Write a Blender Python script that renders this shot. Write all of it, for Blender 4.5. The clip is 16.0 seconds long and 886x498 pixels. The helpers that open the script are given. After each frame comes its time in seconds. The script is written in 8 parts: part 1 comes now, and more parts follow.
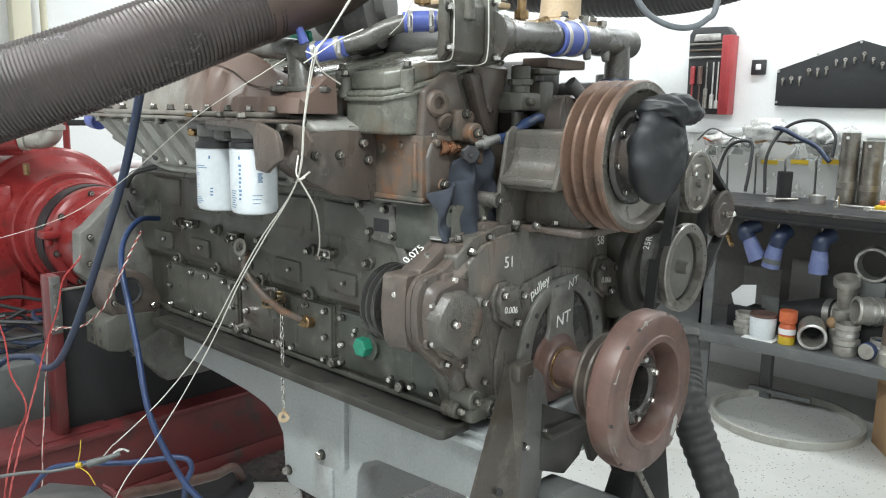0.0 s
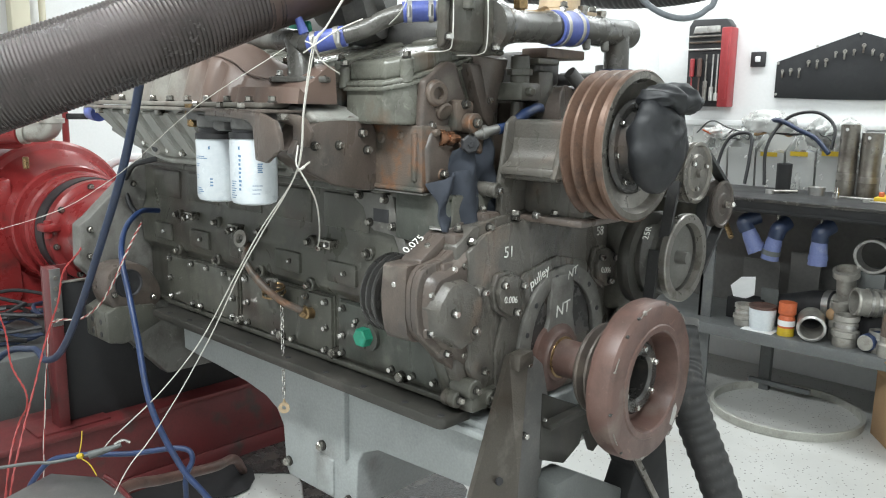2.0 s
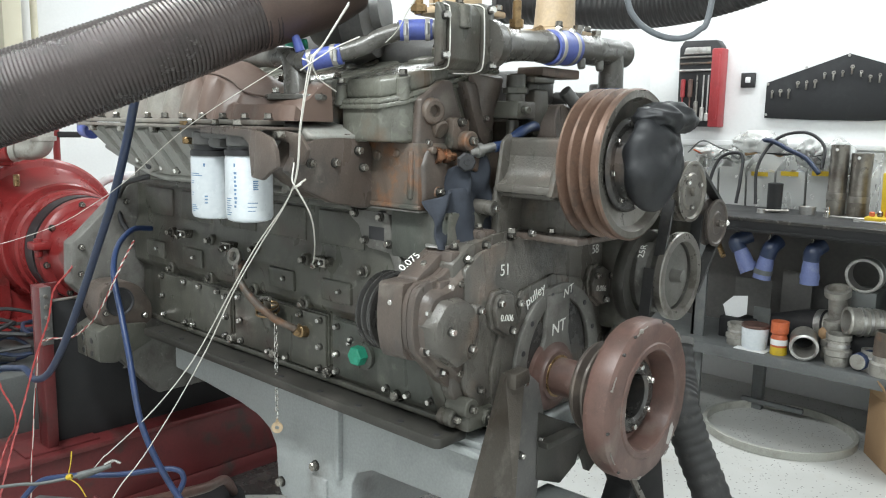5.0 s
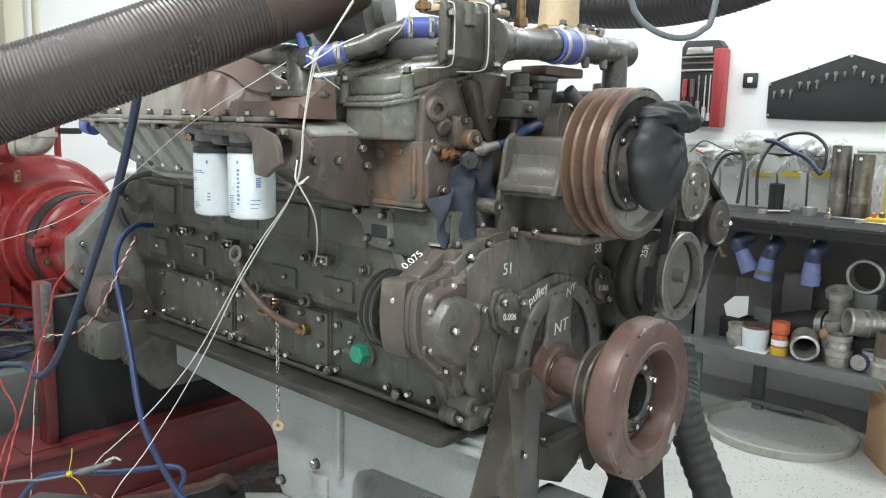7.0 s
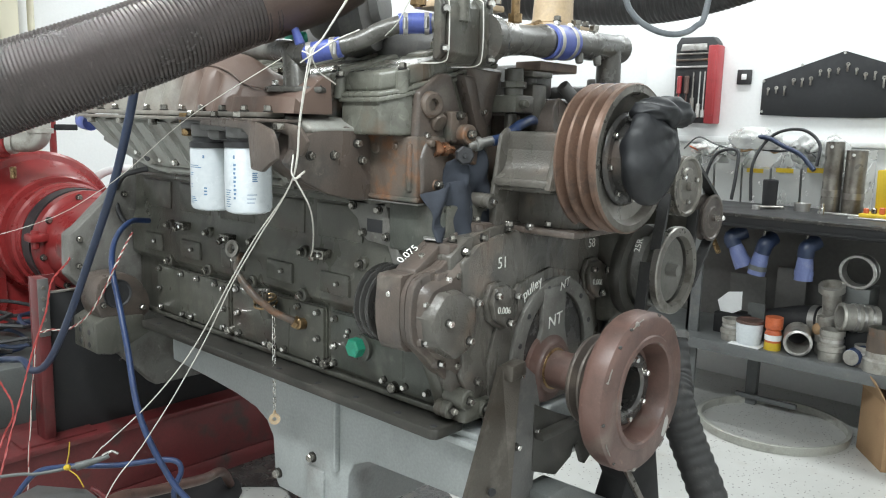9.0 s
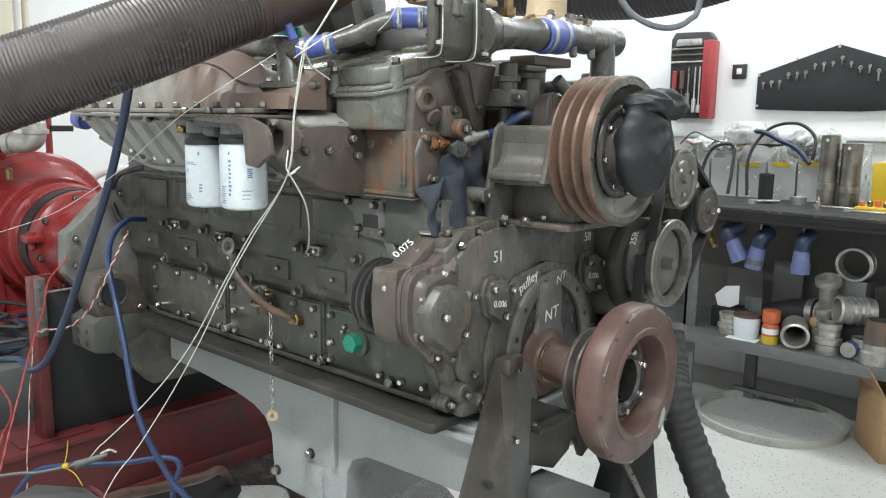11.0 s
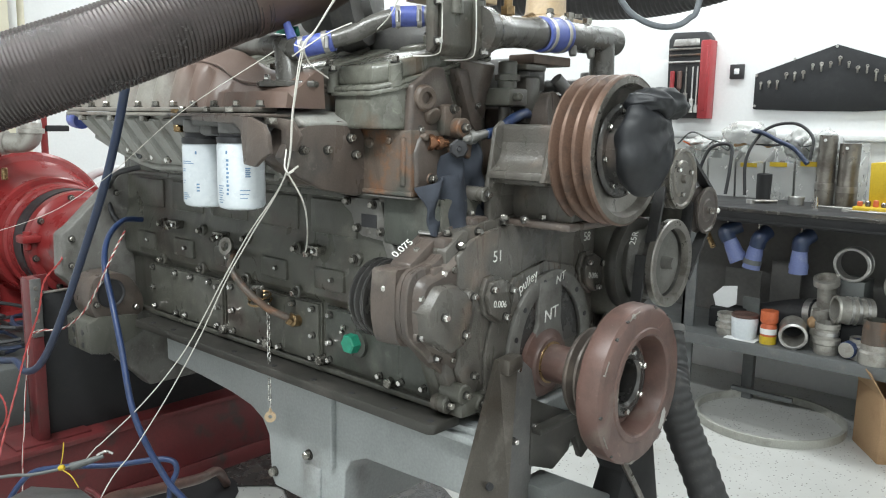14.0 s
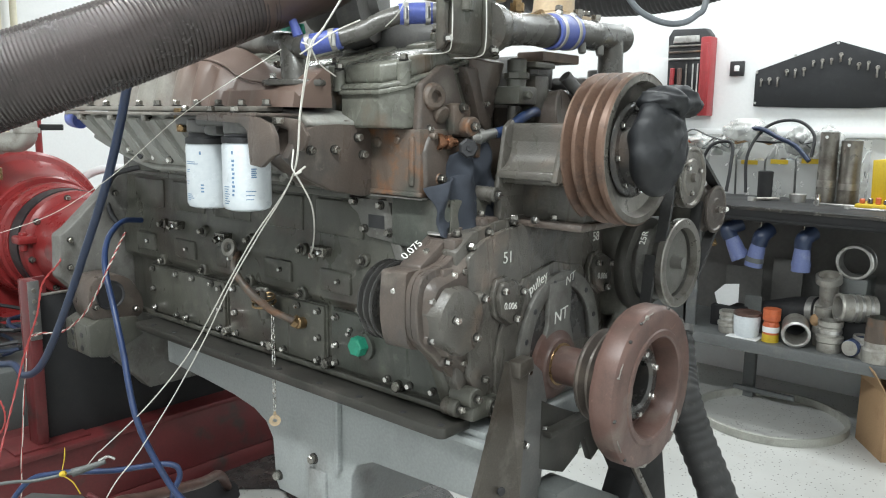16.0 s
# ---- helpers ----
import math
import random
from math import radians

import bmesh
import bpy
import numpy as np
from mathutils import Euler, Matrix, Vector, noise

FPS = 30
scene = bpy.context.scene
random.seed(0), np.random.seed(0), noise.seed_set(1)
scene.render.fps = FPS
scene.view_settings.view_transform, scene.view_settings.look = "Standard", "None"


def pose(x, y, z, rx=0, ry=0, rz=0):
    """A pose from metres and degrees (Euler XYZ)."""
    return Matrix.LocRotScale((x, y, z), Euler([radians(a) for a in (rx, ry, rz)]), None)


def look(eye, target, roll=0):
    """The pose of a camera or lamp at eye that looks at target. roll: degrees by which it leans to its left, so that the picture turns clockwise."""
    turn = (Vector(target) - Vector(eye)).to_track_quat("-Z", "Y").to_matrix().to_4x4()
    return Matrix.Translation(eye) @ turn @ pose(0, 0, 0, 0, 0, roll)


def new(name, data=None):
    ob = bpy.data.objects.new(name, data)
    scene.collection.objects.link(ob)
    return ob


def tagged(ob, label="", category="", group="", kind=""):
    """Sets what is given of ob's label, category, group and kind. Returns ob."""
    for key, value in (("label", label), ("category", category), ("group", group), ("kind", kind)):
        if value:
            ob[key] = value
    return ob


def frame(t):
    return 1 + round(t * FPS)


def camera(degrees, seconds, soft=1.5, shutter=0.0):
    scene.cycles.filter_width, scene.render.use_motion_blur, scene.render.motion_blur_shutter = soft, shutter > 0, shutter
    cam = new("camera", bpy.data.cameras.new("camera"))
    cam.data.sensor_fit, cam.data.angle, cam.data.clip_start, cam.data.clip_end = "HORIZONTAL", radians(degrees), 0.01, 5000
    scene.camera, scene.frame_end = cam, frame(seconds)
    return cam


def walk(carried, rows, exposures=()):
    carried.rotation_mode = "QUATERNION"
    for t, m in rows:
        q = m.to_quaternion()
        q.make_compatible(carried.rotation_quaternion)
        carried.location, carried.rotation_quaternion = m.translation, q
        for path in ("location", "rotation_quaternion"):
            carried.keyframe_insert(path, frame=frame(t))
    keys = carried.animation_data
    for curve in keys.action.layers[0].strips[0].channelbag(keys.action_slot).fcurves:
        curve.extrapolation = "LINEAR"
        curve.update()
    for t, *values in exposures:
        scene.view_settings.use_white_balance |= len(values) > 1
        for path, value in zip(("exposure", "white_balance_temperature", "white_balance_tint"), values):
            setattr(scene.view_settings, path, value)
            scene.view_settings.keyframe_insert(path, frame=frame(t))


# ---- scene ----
PATH = [
    (0, (1.5382, -1.2168, 1.3969), (0.1901, 0.2197, 1.0517), 1.01),
    (0.5, (1.5422, -1.2190, 1.3959), (0.1951, 0.2178, 1.0477), 0.93),
    (1, (1.5437, -1.2174, 1.3921), (0.1957, 0.2172, 1.0391), 0.93),
    (1.5, (1.5405, -1.2195, 1.3888), (0.1946, 0.2160, 1.0311), 0.96),
    (2, (1.5412, -1.2205, 1.3871), (0.1956, 0.2152, 1.0290), 0.90),
    (2.5, (1.5443, -1.2194, 1.3868), (0.1995, 0.2164, 1.0260), 0.83),
    (3, (1.5440, -1.2211, 1.3831), (0.1995, 0.2152, 1.0233), 0.85),
    (3.5, (1.5414, -1.2271, 1.3846), (0.1984, 0.2195, 1.0625), 0.55),
    (4, (1.5374, -1.2261, 1.3825), (0.2042, 0.2323, 1.0735), 0.92),
    (6.5, (1.5215, -1.2250, 1.3818), (0.1858, 0.2309, 1.0714), 1.30),
    (7, (1.5213, -1.2278, 1.3807), (0.1889, 0.2308, 1.0690), 1.41),
    (7.5, (1.5241, -1.2316, 1.3814), (0.1955, 0.2301, 1.0675), 1.46),
    (8, (1.5303, -1.2351, 1.3810), (0.2039, 0.2282, 1.0663), 1.50),
    (8.5, (1.5323, -1.2371, 1.3806), (0.2065, 0.2265, 1.0641), 1.43),
    (9, (1.5332, -1.2379, 1.3765), (0.2092, 0.2269, 1.0581), 1.43),
    (11.5, (1.5409, -1.2365, 1.3649), (0.2213, 0.2320, 1.0455), 0.80),
    (12, (1.5385, -1.2360, 1.3641), (0.2210, 0.2346, 1.0455), 0.83),
    (12.5, (1.5351, -1.2375, 1.3667), (0.2191, 0.2347, 1.0487), 0.86),
    (13, (1.5305, -1.2388, 1.3666), (0.2177, 0.2364, 1.0497), 0.95),
    (13.5, (1.5301, -1.2360, 1.3653), (0.2162, 0.2376, 1.0453), 0.95),
    (14, (1.5285, -1.2338, 1.3628), (0.2149, 0.2403, 1.0444), 0.91),
    (14.5, (1.5277, -1.2299, 1.3653), (0.2147, 0.2450, 1.0480), 0.89),
    (15, (1.5266, -1.2320, 1.3636), (0.2164, 0.2454, 1.0467), 0.87),
    (15.5, (1.5060, -1.2357, 1.3643), (0.2022, 0.2470, 1.0450), 0.81),
    (16, (1.4827, -1.2354, 1.3659), (0.1831, 0.2497, 1.0410), 0.76),
]
cam = camera(58.62, 16.0, soft=1.1)
walk(cam, [(t, look(eye, target, roll)) for t, eye, target, roll in PATH],
     [(0, 0.13), (3.5, 0.13), (4, 0.09), (6.5, 0.08), (9, 0.07), (11.5, 0.05), (16, 0.05)])

# ---- light ----
world = bpy.data.worlds.new("world")
scene.world = world
world.use_nodes = True
bg = world.node_tree.nodes["Background"]
bg.inputs[0].default_value = (0.9, 0.95, 1.0, 1)
bg.inputs[1].default_value = 0.2
scene.view_settings.exposure = 0.0


def ceiling_lamp(x, y, z, sx, sy, power):
    data = bpy.data.lights.new("ceiling_lamp", "AREA")
    data.shape, data.size, data.size_y, data.energy = "RECTANGLE", sx, sy, power
    data.color = (0.93, 0.99, 1.0)
    ob = new("ceiling_lamp", data)
    ob.location = (x, y, z)
    return ob


ceiling_lamp(0.6, 2.55, 3.12, 3.6, 0.25, 77)
ceiling_lamp(-2.6, 1.9, 3.12, 1.8, 0.25, 40)
ceiling_lamp(0.6, -1.3, 3.12, 3.6, 0.25, 158)
# added fill with no known fitting, lifts the shade on faces towards -y
ceiling_lamp(0.9, -3.3, 3.12, 3.6, 0.25, 24)


# ---- materials ----
def mat(name, color, rough=0.6, metal=0.0, second=None, amount=0.5, scale=14.0, bump=0.15, fine=160.0,
        third=None, third_scale=5.0, third_amount=0.4, transmission=0.0, alpha=1.0, vary=0.0, streak=None, scuff=0.0):
    """A surface of one colour with patches of a second and a third, grain and relief."""
    m = bpy.data.materials.new(name)
    m.use_nodes = True
    nt = m.node_tree
    N, Lk = nt.nodes, nt.links
    b = N["Principled BSDF"]
    b.inputs["Metallic"].default_value = metal
    b.inputs["Transmission Weight"].default_value = transmission
    b.inputs["Alpha"].default_value = alpha
    co = N.new("ShaderNodeTexCoord")
    big = N.new("ShaderNodeTexNoise")
    big.inputs["Scale"].default_value, big.inputs["Detail"].default_value = scale, 8
    big.inputs["Roughness"].default_value = 0.65
    small = N.new("ShaderNodeTexNoise")
    small.inputs["Scale"].default_value, small.inputs["Detail"].default_value = fine, 4
    Lk.new(co.outputs["Object"], big.inputs["Vector"])
    Lk.new(co.outputs["Object"], small.inputs["Vector"])
    ramp = N.new("ShaderNodeValToRGB")
    e = ramp.color_ramp.elements
    lo = 0.66 - 0.32 * amount
    e[0].position, e[1].position = lo, min(lo + 0.16, 1.0)
    Lk.new(big.outputs["Fac"], ramp.inputs["Fac"])
    second = second or tuple(c * 0.75 for c in color)
    mix = N.new("ShaderNodeMix")
    mix.data_type = "RGBA"
    mix.inputs["A"].default_value, mix.inputs["B"].default_value = (*color, 1), (*second, 1)
    Lk.new(ramp.outputs["Color"], mix.inputs["Factor"])
    out = mix.outputs["Result"]
    if third:
        n3 = N.new("ShaderNodeTexNoise")
        n3.inputs["Scale"].default_value, n3.inputs["Detail"].default_value = third_scale, 6
        off = N.new("ShaderNodeMapping")
        off.inputs["Location"].default_value = (3.1, 7.7, 1.3)
        Lk.new(co.outputs["Object"], off.inputs["Vector"])
        Lk.new(off.outputs["Vector"], n3.inputs["Vector"])
        r3 = N.new("ShaderNodeValToRGB")
        lo3 = 0.66 - 0.32 * third_amount
        r3.color_ramp.elements[0].position, r3.color_ramp.elements[1].position = lo3, min(lo3 + 0.14, 1.0)
        Lk.new(n3.outputs["Fac"], r3.inputs["Fac"])
        mx = N.new("ShaderNodeMix")
        mx.data_type = "RGBA"
        mx.inputs["B"].default_value = (*third, 1)
        Lk.new(r3.outputs["Color"], mx.inputs["Factor"])
        Lk.new(out, mx.inputs["A"])
        out = mx.outputs["Result"]
    if streak:
        mp = N.new("ShaderNodeMapping")
        mp.inputs["Scale"].default_value = (21, 21, 7)
        Lk.new(co.outputs["Object"], mp.inputs["Vector"])
        n4 = N.new("ShaderNodeTexNoise")
        n4.inputs["Scale"].default_value, n4.inputs["Detail"].default_value, n4.inputs["Distortion"].default_value = 1.0, 7, 0.6
        Lk.new(mp.outputs["Vector"], n4.inputs["Vector"])
        r4 = N.new("ShaderNodeValToRGB")
        r4.color_ramp.elements[0].position, r4.color_ramp.elements[1].position = 0.50, 0.66
        Lk.new(n4.outputs["Fac"], r4.inputs["Fac"])
        half = N.new("ShaderNodeMath")
        half.operation = "MULTIPLY"
        half.inputs[1].default_value = 0.42
        Lk.new(r4.outputs["Color"], half.inputs[0])
        mx4 = N.new("ShaderNodeMix")
        mx4.data_type = "RGBA"
        mx4.inputs["B"].default_value = (*streak, 1)
        Lk.new(half.outputs["Value"], mx4.inputs["Factor"])
        Lk.new(out, mx4.inputs["A"])
        out = mx4.outputs["Result"]
        big = n4 if rough < 0.5 else big
    if scuff:
        # small pale chips and rubbed spots
        n5 = N.new("ShaderNodeTexNoise")
        n5.inputs["Scale"].default_value, n5.inputs["Detail"].default_value, n5.inputs["Roughness"].default_value = 38.0, 9, 0.7
        n5.inputs["Distortion"].default_value = 0.8
        Lk.new(co.outputs["Object"], n5.inputs["Vector"])
        r5 = N.new("ShaderNodeValToRGB")
        r5.color_ramp.elements[0].position, r5.color_ramp.elements[1].position = 0.60, 0.68
        Lk.new(n5.outputs["Fac"], r5.inputs["Fac"])
        f5 = N.new("ShaderNodeMath")
        f5.operation = "MULTIPLY"
        f5.inputs[1].default_value = scuff
        Lk.new(r5.outputs["Color"], f5.inputs[0])
        mx5 = N.new("ShaderNodeMix")
        mx5.data_type = "RGBA"
        mx5.inputs["B"].default_value = (*[min(0.8, c * 1.9 + 0.02) for c in color], 1)
        Lk.new(f5.outputs["Value"], mx5.inputs["Factor"])
        Lk.new(out, mx5.inputs["A"])
        out = mx5.outputs["Result"]
    grain = N.new("ShaderNodeMix")
    grain.data_type, grain.blend_type = "RGBA", "OVERLAY"
    grain.inputs["Factor"].default_value = 0.22
    Lk.new(out, grain.inputs["A"])
    Lk.new(small.outputs["Fac"], grain.inputs["B"])
    out = grain.outputs["Result"]
    if vary:
        info = N.new("ShaderNodeObjectInfo")
        hsv = N.new("ShaderNodeHueSaturation")
        mr = N.new("ShaderNodeMapRange")
        mr.inputs["To Min"].default_value, mr.inputs["To Max"].default_value = 1 - vary, 1 + vary
        Lk.new(info.outputs["Random"], mr.inputs["Value"])
        Lk.new(mr.outputs["Result"], hsv.inputs["Value"])
        Lk.new(out, hsv.inputs["Color"])
        out = hsv.outputs["Color"]
    Lk.new(out, b.inputs["Base Color"])
    rr = N.new("ShaderNodeMapRange")
    rr.inputs["To Min"].default_value, rr.inputs["To Max"].default_value = max(rough - 0.2, 0.03), min(rough + 0.2, 1)
    Lk.new(big.outputs["Fac"], rr.inputs["Value"])
    Lk.new(rr.outputs["Result"], b.inputs["Roughness"])
    if bump:
        add = N.new("ShaderNodeMath")
        add.operation = "ADD"
        Lk.new(big.outputs["Fac"], add.inputs[0])
        Lk.new(small.outputs["Fac"], add.inputs[1])
        bp = N.new("ShaderNodeBump")
        bp.inputs["Strength"].default_value, bp.inputs["Distance"].default_value = bump, 0.0022
        Lk.new(add.outputs["Value"], bp.inputs["Height"])
        Lk.new(bp.outputs["Normal"], b.inputs["Normal"])
    return m


BLOCK = mat("grimy_block_paint", (0.078, 0.077, 0.064), 0.33, 0, (0.151, 0.141, 0.117), 0.34, 13, 0.3, 240, (0.056, 0.044, 0.036), 6, 0.42, streak=(0.045, 0.043, 0.037), scuff=0.55)
BLOCK_GREEN = mat("green_block_paint", (0.066, 0.071, 0.060), 0.33, 0, (0.12, 0.122, 0.105), 0.4, 11, 0.25, 240, (0.055, 0.048, 0.04), 8, 0.3, streak=(0.042, 0.043, 0.037), scuff=0.55)
RUST = mat("rusty_iron", (0.115, 0.088, 0.070), 0.42, 0, (0.21, 0.092, 0.040), 0.45, 15, 0.5, 260, (0.060, 0.062, 0.052), 11, 0.5, streak=(0.055, 0.042, 0.034), scuff=0.4)
BROWN = mat("brown_grime_paint", (0.098, 0.078, 0.066), 0.33, 0, (0.070, 0.061, 0.055), 0.5, 13, 0.3, 240, (0.170, 0.147, 0.126), 9, 0.25, streak=(0.057, 0.047, 0.040), scuff=0.55)
HEAD = mat("dusty_green_grey_paint", (0.136, 0.136, 0.114), 0.28, 0, (0.088, 0.086, 0.072), 0.5, 18, 0.2, 220, (0.129, 0.095, 0.070), 9, 0.28, streak=(0.095, 0.092, 0.078), scuff=0.35)
INTAKE = mat("light_grey_cast_aluminium", (0.31, 0.31, 0.285), 0.45, 0.1, (0.27, 0.262, 0.235), 0.45, 12, 0.25, 260, (0.17, 0.145, 0.12), 7, 0.2, streak=(0.23, 0.215, 0.19), scuff=0.35)
INTAKE_TOP = mat("dusty_cast_cover", (0.202, 0.190, 0.166), 0.5, 0, (0.145, 0.107, 0.089), 0.55, 5, 0.25, 220, (0.098, 0.083, 0.073), 8, 0.25, streak=(0.110, 0.098, 0.084), scuff=0.35)
CAST_DARK = mat("dark_cast_pipe", (0.083, 0.079, 0.071), 0.28, 0.1, (0.125, 0.120, 0.108), 0.4, 14, 0.2, 240, (0.081, 0.065, 0.054), 9, 0.25, scuff=0.35)
LEG_STEEL = mat("streaked_leg_steel", (0.085, 0.075, 0.063), 0.36, 0.4, (0.145, 0.129, 0.112), 0.4, 11, 0.25, 260, (0.063, 0.050, 0.039), 8, 0.3, scuff=0.35)
LAVENDER = mat("faded_blue_silicone", (0.136, 0.168, 0.336), 0.5, 0, (0.240, 0.264, 0.384), 0.4, 12, 0.05)
CABLE_GREY = mat("grey_cable", (0.15, 0.165, 0.18), 0.45, 0, (0.12, 0.13, 0.14), 0.5, 25, 0.03)
CAST = mat("grey_cast_iron", (0.145, 0.141, 0.129), 0.48, 0.1, (0.092, 0.086, 0.076), 0.5, 14, 0.25, 240, streak=(0.075, 0.069, 0.060), scuff=0.55)
PAN = mat("blue_grey_pan_paint", (0.345, 0.365, 0.362), 0.36, 0, (0.285, 0.302, 0.298), 0.4, 4, 0.06, 140, (0.184, 0.175, 0.161), 3.5, 0.22)
DARK = mat("black_oily_metal", (0.112, 0.110, 0.106), 0.38, 0.1, (0.165, 0.155, 0.145), 0.4, 15, 0.2, 220)
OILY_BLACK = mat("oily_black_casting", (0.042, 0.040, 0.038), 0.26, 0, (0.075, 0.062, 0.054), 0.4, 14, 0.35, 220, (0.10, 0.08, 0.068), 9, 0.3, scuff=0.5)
CASE = mat("brown_grey_case_paint", (0.090, 0.083, 0.072), 0.3, 0, (0.062, 0.060, 0.052), 0.5, 9, 0.5, 240, (0.15, 0.115, 0.092), 8, 0.3, streak=(0.065, 0.056, 0.049), scuff=0.6)
RIM = mat("rust_dusted_rim", (0.185, 0.138, 0.112), 0.5, 0, (0.24, 0.165, 0.115), 0.45, 22, 0.45, 240, (0.09, 0.07, 0.058), 12, 0.35, scuff=0.4)
BLACK_PAINT = mat("black_paint", (0.013, 0.013, 0.014), 0.75, 0, (0.024, 0.023, 0.022), 0.3, 9, 0.05, 160)
RAIL = mat("oily_rail_steel", (0.041, 0.039, 0.034), 0.45, 0.2, (0.072, 0.066, 0.058), 0.4, 8, 0.15, 180, scuff=0.35)
PULLEY_BROWN = mat("brown_primer", (0.118, 0.068, 0.056), 0.4, 0, (0.078, 0.048, 0.040), 0.5, 9, 0.12, 220, (0.157, 0.119, 0.102), 10, 0.15, scuff=0.55)
PULLEY_FACE = mat("oily_pulley_steel", (0.185, 0.172, 0.152), 0.3, 0.6, (0.105, 0.092, 0.078), 0.5, 9, 0.12, 300, (0.24, 0.215, 0.185), 14, 0.3, scuff=0.3)
PULLEY_OILY = mat("brown_oily_pulley", (0.095, 0.080, 0.070), 0.36, 0.3, (0.066, 0.056, 0.05), 0.5, 14, 0.15, 240, (0.15, 0.125, 0.105), 12, 0.25, scuff=0.4)
WASHER = mat("oily_black_washer", (0.032, 0.03, 0.027), 0.4, 0.3, (0.055, 0.05, 0.044), 0.5, 60, 0.05, 300)
PULLEY_RUST = mat("rusty_groove_steel", (0.155, 0.096, 0.070), 0.42, 0.35, (0.10, 0.068, 0.054), 0.5, 20, 0.15, 200, scuff=0.35)
STEEL = mat("worn_machined_steel", (0.29, 0.275, 0.25), 0.33, 0.65, (0.17, 0.155, 0.135), 0.5, 22, 0.1, 300, (0.13, 0.10, 0.082), 9, 0.3)
STEEL_DARK = mat("dark_machined_steel", (0.094, 0.091, 0.088), 0.24, 0.6, (0.062, 0.060, 0.057), 0.5, 18, 0.1, 300, (0.138, 0.125, 0.112), 12, 0.25)
BRIGHT = mat("bright_bolt", (0.80, 0.78, 0.74), 0.14, 0.95, (0.32, 0.29, 0.25), 0.35, 90, 0.05, 400, vary=0.4)
BOLT_DARK = mat("oily_bolt", (0.30, 0.285, 0.255), 0.16, 0.8, (0.07, 0.064, 0.055), 0.5, 60, 0.05, 400, vary=0.4)
BRASS = mat("dull_brass", (0.30, 0.20, 0.10), 0.3, 0.8, (0.15, 0.10, 0.055), 0.5, 40, 0.05, 300)
COPPER = mat("tarnished_copper", (0.26, 0.13, 0.075), 0.3, 0.8, (0.12, 0.07, 0.045), 0.5, 40, 0.05, 300)
GREEN_PLUG = mat("green_plug_plastic", (0.02, 0.24, 0.15), 0.4, 0, (0.03, 0.30, 0.2), 0.4, 30, 0.03)
BLUE_SILICONE = mat("blue_silicone_hose", (0.075, 0.105, 0.35), 0.4, 0, (0.045, 0.06, 0.21), 0.5, 26, 0.03)
BLUE_HOSE = mat("blue_rubber_hose", (0.019, 0.038, 0.105), 0.4, 0, (0.018, 0.032, 0.076), 0.5, 25, 0.03)
NAVY_HOSE = mat("navy_rubber_hose", (0.022, 0.035, 0.075), 0.4, 0, (0.03, 0.04, 0.07), 0.5, 25, 0.03)
BLACK_RUBBER = mat("black_rubber", (0.023, 0.023, 0.025), 0.5, 0, (0.046, 0.046, 0.044), 0.3, 25, 0.1)
BELT = mat("belt_rubber", (0.029, 0.029, 0.029), 0.6, 0, (0.065, 0.062, 0.058), 0.35, 30, 0.1)
RAG_BLUE = mat("blue_cotton_rag", (0.025, 0.030, 0.041), 0.95, 0, (0.016, 0.019, 0.026), 0.5, 12, 0.4, 500)
BAG = mat("black_plastic_bag", (0.011, 0.012, 0.014), 0.55, 0, (0.016, 0.017, 0.019), 0.4, 14, 0.3, 90)
COLLAR = mat("rust_brown_collar", (0.078, 0.052, 0.043), 0.4, 0.2, (0.052, 0.037, 0.032), 0.5, 12, 0.2, 240)
DUCT = mat("brown_flexible_duct", (0.058, 0.048, 0.046), 0.22, 0.3, (0.042, 0.036, 0.034), 0.5, 9, 0.3, 240, scuff=0.35)
DUCT_BLACK = mat("black_flexible_duct", (0.036, 0.035, 0.035), 0.45, 0.1, (0.058, 0.056, 0.055), 0.4, 9, 0.15, 140)
CAN_WHITE = mat("white_enamel_can", (0.64, 0.68, 0.71), 0.28, 0, (0.60, 0.64, 0.67), 0.3, 8, 0.02, 90)
PRINT_BLUE = mat("blue_print", (0.12, 0.22, 0.36), 0.4, 0, bump=0)
WIRE_WHITE = mat("white_wire", (0.62, 0.60, 0.55), 0.5, 0, (0.48, 0.46, 0.41), 0.4, 40, 0.05)
WIRE_RED = mat("red_wire", (0.310, 0.037, 0.034), 0.45, 0, (0.248, 0.031, 0.027), 0.4, 40, 0.03)
RED = mat("red_machine_enamel", (0.235, 0.026, 0.026), 0.3, 0, (0.185, 0.022, 0.022), 0.4, 5, 0.05, 140, (0.13, 0.03, 0.027), 9, 0.2)
RED_FRAME = mat("dirty_red_frame_paint", (0.115, 0.020, 0.021), 0.42, 0, (0.085, 0.018, 0.018), 0.45, 7, 0.1, 140, (0.047, 0.032, 0.029), 9, 0.3)
TAN = mat("tan_plastic", (0.44, 0.33, 0.21), 0.5, 0, (0.45, 0.33, 0.19), 0.4, 20, 0.05)
WALL = mat("white_wall_paint", (0.80, 0.81, 0.81), 0.7, 0, (0.77, 0.78, 0.78), 0.4, 2.5, 0.05, 60)
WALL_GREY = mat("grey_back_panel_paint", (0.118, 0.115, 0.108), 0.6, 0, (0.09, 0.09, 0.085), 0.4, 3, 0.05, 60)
CEIL = mat("white_ceiling", (0.75, 0.75, 0.74), 0.8, 0, (0.72, 0.72, 0.71), 0.4, 2, 0.03, 60)
